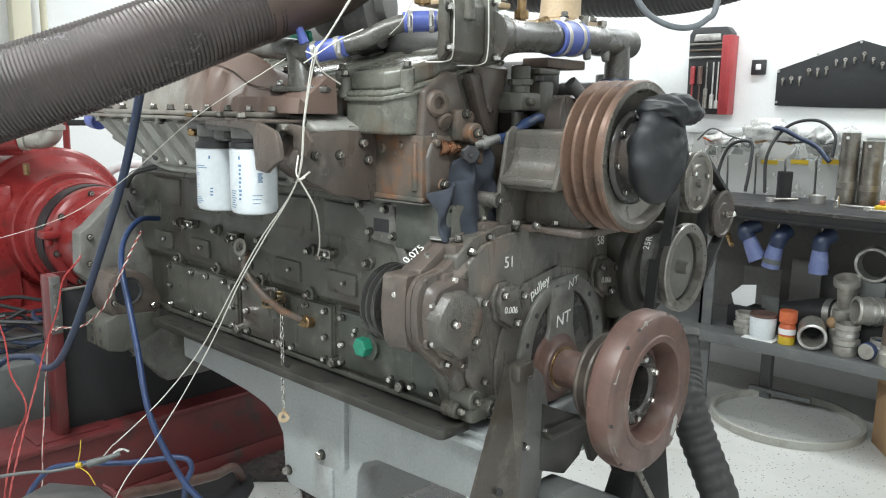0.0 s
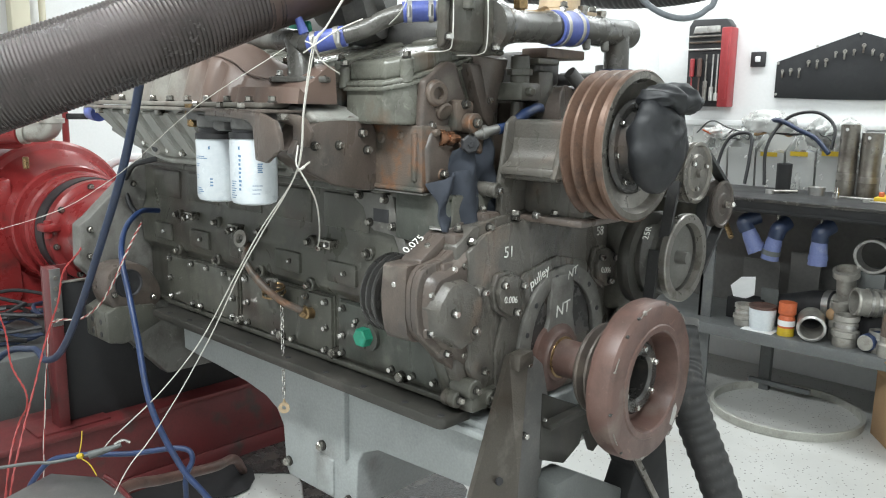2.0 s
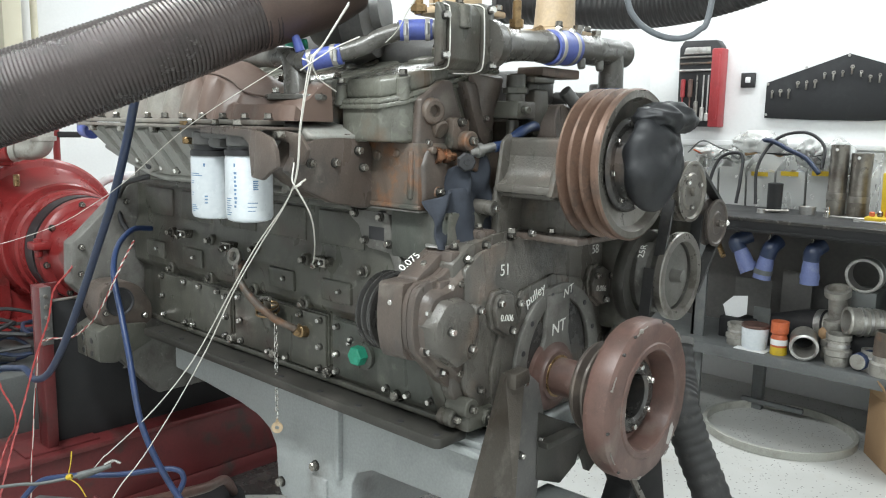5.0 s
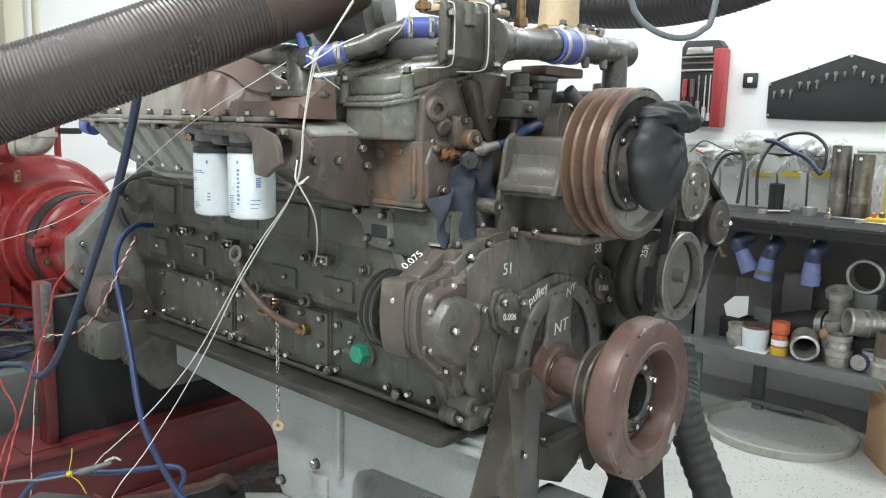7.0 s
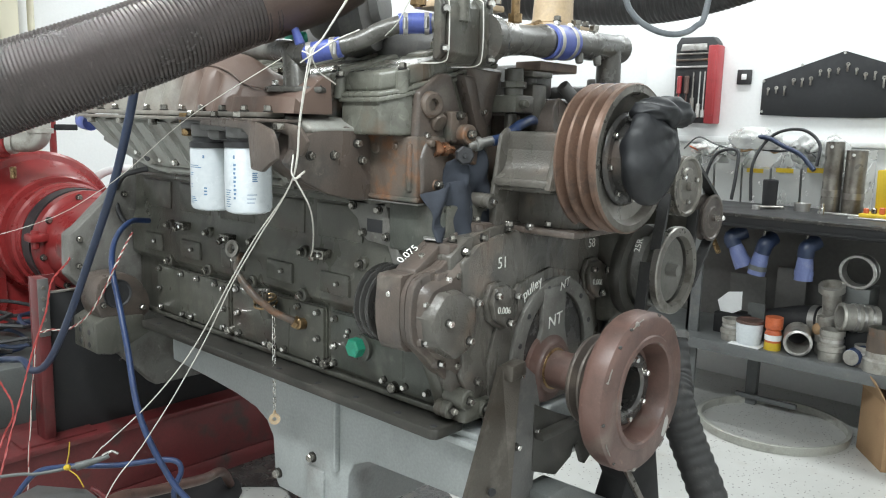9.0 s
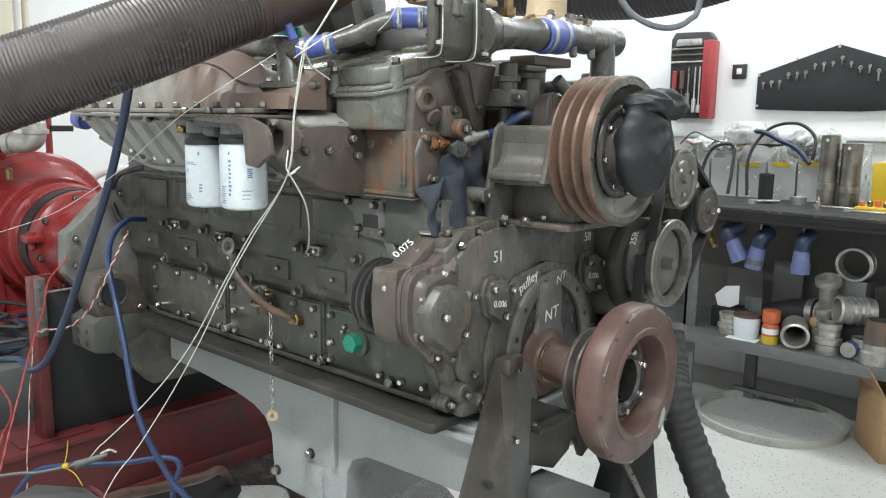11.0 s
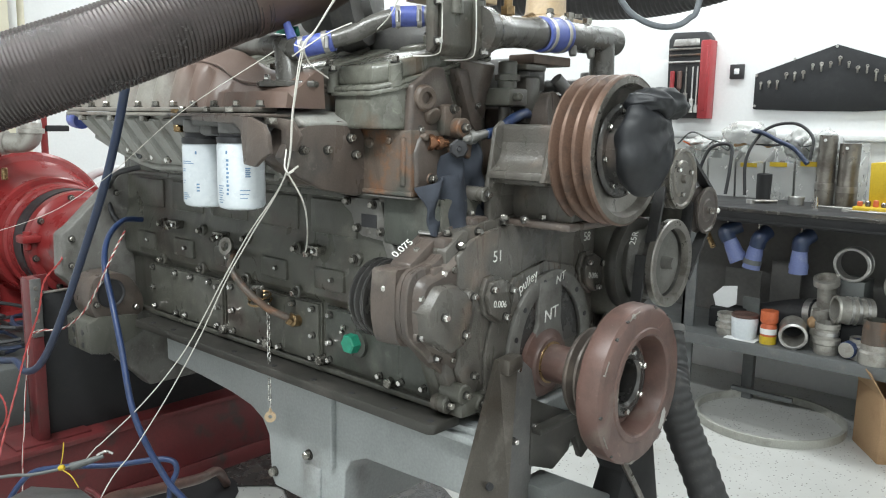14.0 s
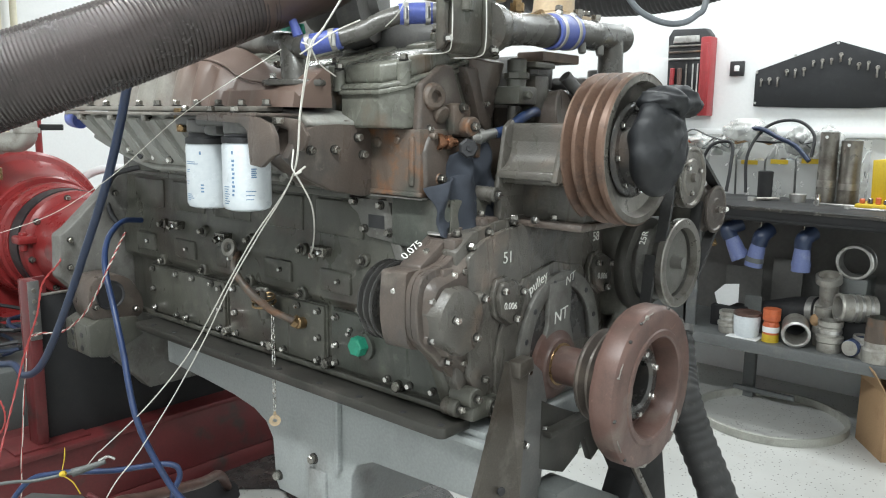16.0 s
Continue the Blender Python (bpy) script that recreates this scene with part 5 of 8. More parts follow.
    for y, z in ((0.395, 1.610), (0.475, 1.606)):
        part("pipe_lug", merge(cyl((0.464, y, 1.592), (0.464, y, z + 0.004), 0.010, seg=14), lathe((0.464, y, z), (0, 0, 1), [(0, 0.0), (0, 0.013), (0.010, 0.013), (0.012, 0)], 6)), BOLT_DARK, elbow, "bolt standing on the elbow")
    for y in (0.39, 0.47):
        part("pipe_lug", cyl((0.478, y, 1.545), (0.482, y, 1.520), 0.011, 0.009, 14), CAST, elbow)
    part_set("control_valve", "valve_body", [box(0.40, 0.45, 0.25, 0.33, 1.482, 1.496, 0.004), cyl((0.42, 0.22, 1.43), (0.42, 0.22, 1.50), 0.022), box(0.37, 0.45, 0.19, 0.26, 1.40, 1.44, 0.006), cyl((0.41, 0.225, 1.33), (0.41, 0.225, 1.40), 0.014),
                              box(0.36, 0.43, 0.28, 0.34, 1.36, 1.47, 0.01), cyl((0.40, 0.30, 1.45), (0.40, 0.30, 1.49), 0.02), lathe((0.42, 0.22, 1.455), (0, 0, 1), [(0, 0.024), (0.002, 0.029), (0.014, 0.029), (0.016, 0.024)], 8), cyl((0.44, 0.215, 1.42), (0.47, 0.205, 1.42), 0.009, seg=12)], BLOCK, ENGINE, "dark stacked control valves")
    tan = part_set("outlet_tower", "outlet_cap", [lathe((0.375, 0.425, 1.612), (-0.05, 0.1, 1), [(0, 0.052), (0.004, 0.054), (0.02, 0.050), (0.12, 0.046), (0.12, 0)], 36), box(0.32, 0.44, 0.35, 0.50, 1.598, 1.616, 0.005),
                                     cyl((0.34, 0.10, 1.625), (0.34, 0.10, 1.72), 0.058), box(0.28, 0.41, 0.03, 0.19, 1.618, 1.632, 0.004)], TAN, ENGINE, "tan capped outlets on top of the engine")
    # browner than the tan caps: the pipe's shade is put into its colour
    part("outlet_base", box(0.36, 0.435, 0.30, 0.455, 1.500, 1.522, 0.004), RIM, ENGINE, "brown base under the water pipe, darkened for the shade there")
    bolts(tan, [(0.43, 0.365, 1.616), (0.43, 0.487, 1.616), (0.40, 0.045, 1.632), (0.40, 0.175, 1.632)], (0, 0, 1), BOLT)
    part_set("bleed_valve", "bleed_valve", [cyl((0.39, -0.065, 1.60), (0.39, -0.065, 1.66), 0.009), cyl((0.40, -0.025, 1.62), (0.40, -0.025, 1.68), 0.007), cyl((0.42, 0.215, 1.55), (0.42, 0.215, 1.66), 0.010),
                               lathe((0.39, -0.065, 1.605), (0, 0, 1), [(0, 0.017), (0.014, 0.017), (0.014, 0)], 6), lathe((0.42, 0.215, 1.60), (0, 0, 1), [(0, 0.017), (0.018, 0.017), (0.018, 0)], 6), cyl((0.42, 0.27, 1.59), (0.42, 0.31, 1.605), 0.012)], BRASS, ENGINE, "brass bleed valves")
    part("rear_pipe", tube([(-0.55, 0.16, 1.60), (-0.2, 0.17, 1.585), (0.12, 0.18, 1.555), (0.30, 0.2, 1.545)], 0.047, 8, 24), DARK, ENGINE, "dark crossover pipe")
    part("turbocharger", merge(lathe((0.05, 0.06, 1.64), (0.85, 0.45, 0.1), [(-0.10, 0.06), (-0.05, 0.10), (0, 0.118), (0.05, 0.105), (0.06, 0.06), (0.08, 0.055), (0.085, 0)], 40)), DARK, ENGINE, "dark turbocharger housing")
    part("exhaust_collar", lathe((0.10, -0.17, 1.645), (-0.3, -0.95, -0.36), [(-0.16, 0.07), (-0.10, 0.084), (0, 0.0885), (0.06, 0.0885), (0.07, 0.091), (0.085, 0.091), (0.09, 0.0885), (0.125, 0.088), (0.13, 0.08)], 48), COLLAR, ENGINE, "rusty exhaust collar")
    part("oil_pipe", tube([(-0.35, -0.06, 1.555), (-0.12, -0.10, 1.535), (0.03, -0.13, 1.523), (0.13, -0.165, 1.512)], 0.021, 8, 16), CAST, ENGINE, "grey oil pipe")
    part("pipe_band", lathe((0.045, -0.136, 1.5215), (0.93, -0.32, -0.1), [(0, 0.021), (0, 0.0245), (0.012, 0.0245), (0.012, 0.021)], 24), BLACK_RUBBER, ENGINE, "black band on the pipe")
    riser = part("water_riser", merge(tube([(0.128, -0.165, 1.437), (0.122, -0.163, 1.47), (0.112, -0.16, 1.505), (0.098, -0.16, 1.528)], 0.028, 6, 22, lambda t: 0.031 - 0.006 * t), prism("z", 1.430, 1.443, [(0.062, -0.205), (0.10, -0.222), (0.17, -0.205), (0.205, -0.16), (0.19, -0.13), (0.11, -0.13), (0.08, -0.16)], 0.004),
                                      tube([(0.03, -0.148, 1.526), (0.085, -0.158, 1.522), (0.14, -0.163, 1.512), (0.165, -0.162, 1.510)], 0.024, 6, 22)), CAST_DARK, ENGINE, "grey water elbow on a rusty flange")
    bolts(riser, [(0.10, -0.203, 1.443), (0.186, -0.155, 1.443)], (0, 0, 1), BOLT_BRIGHT)
    part("elbow_hose", tube([(0.155, -0.165, 1.511), (0.185, -0.150, 1.517), (0.222, -0.122, 1.527)], 0.0215, 8, 24), BLUE_SILICONE, ENGINE, "blue silicone hose")
    for c in ((0.163, -0.162, 1.512), (0.206, -0.135, 1.5225)):
        k = part("hose_clamp", lathe(c, (0.72, 0.55, 0.2), [(0, 0.0215), (0, 0.0235), (0.011, 0.0235), (0.011, 0.0215)], 28), SILVER, ENGINE, "steel band clamp")
        part("clamp_screw", cyl((c[0] + 0.022, c[1] - 0.012, c[2] - 0.014), (c[0] + 0.022, c[1] - 0.012, c[2] + 0.012), 0.005, seg=10), ALU, k)
    part("transfer_pipe", tube([(0.212, -0.130, 1.525), (0.25, -0.087, 1.544), (0.275, -0.06, 1.563), (0.302, -0.028, 1.578), (0.32, -0.008, 1.580)], 0.0185, 8, 18), CAST_DARK, ENGINE, "grey transfer pipe")
    part("end_hose", tube([(0.300, -0.031, 1.578), (0.322, -0.006, 1.581), (0.348, 0.020, 1.582)], 0.0215, 8, 24), BLUE_SILICONE, ENGINE, "blue silicone hose")
    for c in ((0.306, -0.024, 1.579), (0.336, 0.009, 1.5815)):
        k = part("hose_clamp", lathe(c, (0.68, 0.72, 0.03), [(0, 0.0215), (0, 0.0235), (0.010, 0.0235), (0.010, 0.0215)], 28), ALU, ENGINE, "steel band clamp")
        part("clamp_screw", cyl((c[0] + 0.02, c[1] - 0.014, c[2] - 0.014), (c[0] + 0.02, c[1] - 0.014, c[2] + 0.012), 0.005, seg=10), ALU, k)
    part("hose_spigot", cyl((0.345, 0.018, 1.582), (0.385, 0.035, 1.582), 0.020, seg=20), DARK, ENGINE)
    part_set("fuel_pump", "pump_body", [box(0.2, 0.40, 0.26, 0.46, 1.22, 1.40, 0.02), cyl((0.38, 0.36, 1.36), (0.45, 0.38, 1.37), 0.07), cyl((0.36, 0.47, 1.38), (0.43, 0.52, 1.40), 0.05), box(0.25, 0.42, 0.44, 0.62, 1.2, 1.44, 0.02),
                            cyl((0.33, 0.18, 1.38), (0.36, 0.18, 1.50), 0.045)], BROWN, ENGINE, "dark oily pump bodies behind the fan")
    part("rear_shroud", prism("x", 0.18, 0.30, [(0.12, 1.30), (0.12, 1.46), (0.18, 1.50), (0.5, 1.46), (0.5, 1.25)], 0.012), DARK, ENGINE, "dark manifold behind the heads")
    part_set("rear_manifold", "manifold_piece", [box(0.10, 0.40, 0.58, 0.72, 1.28, 1.455, 0.02, 3), box(0.30, 0.42, 0.52, 0.60, 1.38, 1.475, 0.012), cyl((0.40, 0.62, 1.36), (0.47, 0.64, 1.36), 0.05), cyl((0.36, 0.66, 1.45), (0.36, 0.66, 1.50), 0.022),
                                                 cyl((0.28, 0.50, 1.44), (0.28, 0.50, 1.50), 0.03), box(0.20, 0.36, 0.36, 0.46, 1.44, 1.52, 0.01), tube([(0.43, 0.40, 1.47), (0.45, 0.46, 1.42), (0.44, 0.56, 1.40), (0.42, 0.66, 1.42)], 0.016, 8, 12)], DARK, ENGINE, "dark castings and pipes behind the fan bracket")
    # fuel fittings at the head
    f = part("fuel_fitting", merge(lathe((0.375, 0.03, 1.318), (0.35, 1, -0.05), [(-0.02, 0.012), (-0.02, 0.018), (-0.008, 0.018), (-0.008, 0.011), (0.003, 0.011), (0.003, 0.0155), (0.014, 0.0155), (0.014, 0.010), (0.03, 0.009)], 14)), COPPER, ENGINE, "brass compression fitting")
    part("gauge_knob", merge(lathe((0.42, 0.055, 1.306), (0.75, -0.65, 0), [(-0.012, 0.015), (-0.006, 0.021), (0.006, 0.021), (0.011, 0.017), (0.011, 0.006), (0.016, 0.005), (0.016, 0)], 7)), BLACK_RUBBER, ENGINE, "black star knob")
    part("quick_coupler", merge(lathe((0.40, 0.085, 1.325), (0.25, 0.95, 0.18), [(0, 0.006), (0, 0.012), (0.02, 0.012), (0.022, 0.016), (0.035, 0.016), (0.037, 0.011), (0.07, 0.011), (0.07, 0)], 16)), ALU, ENGINE, "chrome hose coupler")
    part("fuel_hose", tube([(0.42, 0.15, 1.337), (0.43, 0.18, 1.345), (0.44, 0.22, 1.372), (0.43, 0.28, 1.385), (0.40, 0.33, 1.372)], 0.012, 8, 12), BLUE_HOSE, ENGINE, "blue fuel hose")


def flywheel_end():
    h = part("flywheel_housing", merge(
        prism("x", -1.02, -0.955, [(-0.225, 0.87), (-0.22, 1.0), (-0.19, 1.02), (-0.02, 1.18), (0.06, 1.22), (0.5, 1.22), (0.75, 1.0), (0.75, 0.6), (0.55, 0.45), (0.05, 0.45), (-0.1, 0.62), (-0.16, 0.80)], 0.008),
        prism("x", -1.10, -1.02, [(-0.03, 0.6), (-0.06, 0.9), (0.02, 1.13), (0.15, 1.2), (0.42, 1.2), (0.6, 1.1), (0.66, 0.85), (0.6, 0.6), (0.4, 0.48), (0.15, 0.48)], 0.02),
        ), CAST, ENGINE, "bare grey flywheel housing")
    part("starter_boss", prism("x", -0.955, -0.84, rounded([(-0.19, 0.77), (-0.195, 0.83), (-0.175, 0.872), (-0.12, 0.882), (-0.075, 0.87), (-0.045, 0.84), (-0.02, 0.78), (-0.04, 0.735), (-0.15, 0.73)], 3), 0.006), BROWN, h, "dark brown starter boss")
    part("starter_bore", merge(lathe((-0.8385, -0.128, 0.82), (1, 0, 0), [(0, 0.0), (0, 0.038), (0.003, 0.041), (0.004, 0.044), (0.0, 0.046)], 36)), BLACK_RUBBER, h, "dark open starter bore")
    bolts(h, [(-0.84, -0.175, 0.79), (-0.84, -0.05, 0.765), (-0.955, -0.19, 0.985), (-0.955, -0.195, 0.9), (-0.955, -0.04, 1.12)], (1, 0, 0), BOLT)
    m = part("mount_foot", prism("x", -0.99, -0.83, [(-0.205, 0.64), (-0.205, 0.735), (-0.17, 0.752), (-0.05, 0.742), (-0.03, 0.68), (-0.15, 0.628)], 0.006), BLOCK, ENGINE, "dark mount foot with drilled holes")
    for y, z in ((-0.205, 0.70), (-0.205, 0.66)):
        for x in (-0.94, -0.88):
            part("drilled_hole", cyl((x, y + 0.001, z), (x, y - 0.0015, z), 0.009, seg=12, bevel=0.0005), BLACK_RUBBER, m)


def side_details():
    part("dipstick_tube", tube([(-0.30, -0.03, 1.0), (-0.255, -0.075, 0.975), (-0.19, -0.08, 0.93), (-0.12, -0.06, 0.885), (-0.075, -0.03, 0.862), (-0.06, -0.015, 0.85)], 0.010, 8, 12), RUST, ENGINE, "rusty dipstick tube")
    part("tube_fitting", merge(cyl((-0.06, 0.0, 0.852), (-0.058, -0.03, 0.856), 0.015), lathe((-0.064, -0.022, 0.856), (-0.3, -0.5, 0.4), [(0, 0.017), (0.012, 0.017), (0.012, 0)], 6)), BRASS, ENGINE, "brass tube fitting")
    d = part("filler_cap", merge(lathe((-0.172, -0.038, 0.885), (0, -0.25, 1), [(-0.03, 0.022), (0, 0.024), (0.012, 0.026), (0.014, 0.0)], 24),), BLOCK, ENGINE, "oily filler neck")
    part("cap_ring", merge(lathe((-0.172, -0.042, 0.888), (0.1, -0.3, 1), [(0, 0.028), (0.004, 0.033), (0.008, 0.03), (0.006, 0.027)], 28), lathe((-0.172, -0.044, 0.901), (0.05, -0.25, 1), [(0, 0.027), (0.004, 0.032), (0.008, 0.029), (0.006, 0.026)], 28)), BRASS, d, "yellow retaining rings")
    part("cap_lever", merge(cyl((-0.19, -0.05, 0.925), (-0.135, -0.06, 0.935), 0.006), cyl((-0.172, -0.044, 0.895), (-0.165, -0.05, 0.93), 0.009)), STEEL, d)
    g = part("green_plug", merge(lathe((0.170, -0.004, 0.838), (0, -1, 0), [(-0.02, 0.03), (0.0, 0.03), (0.002, 0.033), (0.012, 0.033), (0.014, 0.027), (0.014, 0)], 28)), BLOCK_GREEN, ENGINE, "threaded port with a green plug")
    part("plug_head", merge(lathe((0.168, -0.016, 0.842), (0, -1, 0), [(0, 0.0245), (0.024, 0.0235), (0.027, 0.02), (0.027, 0)], 6)), GREEN_PLUG, g, "green plastic hexagon plug")
    bolts(ENGINE, [(0.118, -0.006, 0.868), (0.112, -0.006, 0.856)], (0, -1, 0), BOLT_SMALL)


engine_block()
side_covers()
rail_and_pan()
front_housing()
crank_pulley()
accessory_drive()
heads()
intake()
filters()
fan_drive()
belt_side()
top_end()
flywheel_end()
side_details()


# ---- stand and dynamometer ----
def test_stand():
    st = thing("test_stand", (-0.6, 0.2, 0), "dirty red steel engine test stand on the floor", "stand")
    part("cross_beam", merge(box(-1.26, -1.04, -0.55, 1.1, 0.07, 0.30, 0.008), box(-1.29, -1.02, -0.55, 1.1, 0.285, 0.305, 0.005)), RED_FRAME, st, "dirty red channel beam")
    part("base_rail", box(-3.2, -1.26, -0.30, -0.14, 0.0, 0.22, 0.01), RED_FRAME, st)
    part("base_rail", box(-3.2, -1.26, 0.72, 0.88, 0.0, 0.22, 0.01), RED_FRAME, st)
    part("base_rail", box(0.0, 0.95, 0.22, 0.40, 0.0, 0.16, 0.01), RED_FRAME, st)
    part("base_rail", box(-1.26, -1.04, -0.30, 0.9, 0.0, 0.07, 0.004), RED_FRAME, st)
    post = part("post", merge(box(-1.13, -1.07, -0.282, -0.245, 0.30, 0.85, 0.004), box(-1.14, -1.13, -0.282, -0.20, 0.30, 0.85, 0.003)), RED_FRAME, st, "red slotted upright")
    part("post_shield", box(-1.071, -1.066, -0.281, -0.246, 0.66, 0.85, 0.002), DARK, post, "dark perforated upper end")
    for k in range(5):
        part("slot", cyl((-1.0665, -0.264, 0.68 + 0.035 * k), (-1.064, -0.264, 0.68 + 0.035 * k), 0.007, seg=10, bevel=0.0005), STEEL, post)
    part("foot_plate", box(-1.20, -1.05, -0.36, -0.12, 0.303, 0.312, 0.002), RED_FRAME, st)
    for y0, y1 in ((-0.255, -0.16), (-0.10, 0.0), (0.06, 0.14), (0.20, 0.28), (0.34, 0.42), (0.48, 0.56)):
        part("slot", box(-1.12, -1.112, y0, y1, 0.3045, 0.3065, 0), BLACK_RUBBER, st)
    g = thing("driveline_guard", (-1.1, 0.3, 0.3), "black sheet metal driveline guard beside the flywheel housing", "guard")
    part("panel", box(-1.125, -1.108, -0.24, 0.95, 0.303, 0.79, 0.003), BLACK_PAINT, g)
    part("edge_strip", box(-1.128, -1.106, -0.24, 0.95, 0.79, 0.795, 0.001), STEEL, g, "bare folded edge")
    part("side_panel", box(-1.70, -1.125, 0.93, 0.95, 0.303, 0.79, 0.003), BLACK_PAINT, g)
    bolts(g, [(-1.108, -0.08, 0.72), (-1.108, 0.0, 0.52), (-1.108, 0.15, 0.60)], (1, 0, 0), BOLT_SMALL)


def dynamometer():
    d = thing("dynamometer", (-2.3, 0.287, 0), "bright red water brake dynamometer coupled to the engine", "dynamometer")
    part("casing", lathe((-2.62, 0.287, 0.804), (1, 0, 0), [(-0.3, 0.0), (-0.3, 0.36), (-0.05, 0.38), (0.0, 0.385), (0.10, 0.385), (0.115, 0.372), (0.12, 0.345), (0.14, 0.33), (0.22, 0.30), (0.25, 0.285), (0.34, 0.28), (0.35, 0.272), (0.35, 0.25),
                                                           (0.40, 0.247), (0.405, 0.255), (0.44, 0.255), (0.445, 0.243), (0.50, 0.24), (0.50, 0.15), (0.56, 0.1)], 72), RED, d, "round red cast casing")
    part("band", lathe((-2.12, 0.287, 0.804), (1, 0, 0), [(0, 0.2), (0, 0.236), (0.085, 0.236), (0.085, 0.2)], 56), BLACK_RUBBER, d, "black band")
    c = part("coupling", lathe((-2.035, 0.287, 0.804), (1, 0, 0), [(0, 0.1), (0, 0.225), (0.01, 0.232), (0.06, 0.232), (0.07, 0.22), (0.075, 0.20), (0.18, 0.19), (0.5, 0.18), (0.93, 0.175)], 56), RED, d, "red coupling guard")
    for k in range(8):
        a = radians(45 * k + 12)
        bolt(c, (-1.965, 0.287 + 0.21 * math.cos(a), 0.804 + 0.21 * math.sin(a)), (1, 0, 0), BOLT_BIG)
    part("lug", merge(box(-2.01, -1.93, 0.02, 0.10, 0.83, 0.865, 0.01), cyl((-1.96, 0.05, 0.80), (-1.96, 0.05, 0.88), 0.016)), RED, d)
    part("arm", prism("x", -2.44, -2.36, [(-0.02, 1.02), (0.05, 1.03), (0.07, 0.5), (0.0, 0.3), (-0.12, 0.3), (-0.10, 0.8)], 0.012), RED, d, "red cast arm")
    part("pin", cyl((-2.36, 0.12, 1.07), (-2.36, 0.12, 1.125), 0.014), BRASS, d, "dull brass pin")
    part("water_box", merge(box(-2.95, -2.30, -0.30, 0.10, 1.165, 1.295, 0.02), cyl((-2.5, -0.15, 1.245), (-2.20, 0.06, 1.245), 0.055)), RED, d, "red water inlet housing")
    part("foot", merge(box(-2.85, -2.25, -0.20, 0.78, 0.22, 0.45, 0.02), box(-2.7, -2.4, -0.05, 0.62, 0.4, 0.6, 0.02)), RED, d, "red pedestal foot")
    e = part("pipe_elbow", tube([(-2.21, 0.05, 1.245), (-2.17, 0.09, 1.243), (-2.125, 0.128, 1.247), (-2.10, 0.147, 1.275), (-2.10, 0.15, 1.33)], 0.043, 8, 22), SILVER, d, "galvanised pipe elbow")
    part("elbow_bead", lathe((-2.10, 0.15, 1.283), (0, 0, 1), [(0, 0.043), (0.002, 0.052), (0.022, 0.052), (0.024, 0.043)], 26), SILVER, e)
    part("elbow_bead", lathe((-2.20, 0.058, 1.245), (0.72, 0.69, 0), [(0, 0.043), (0.002, 0.053), (0.026, 0.053), (0.028, 0.043)], 26), SILVER, e)
    part("pipe_cap", lathe((-2.10, 0.15, 1.33), (0, 0, 1), [(0, 0.041), (0.02, 0.038), (0.04, 0.024), (0.044, 0)], 20), ALU, e)
    p = thing("drain_pipe", (-2.6, 1.0, 0), "white plastic pipe loop behind the dynamometer", "pipe")
    part("pipe", tube([(-2.75, 0.6, 0.9), (-2.7, 0.66, 1.04), (-2.6, 0.76, 1.085), (-2.45, 0.92, 1.06), (-2.4, 1.0, 0.98), (-2.4, 1.0, 0.0)], 0.022, 8, 14), WALL, p)
    b = thing("red_cabinet", (-2.2, 0.95, 0), "red steel cabinet beside the dynamometer", "cabinet")
    part("body", box(-2.5, -2.05, 0.80, 1.05, 0, 1.04, 0.01), RED, b)
    part("lid", box(-2.52, -2.03, 0.78, 1.07, 1.04, 1.055, 0.004), RED, b)


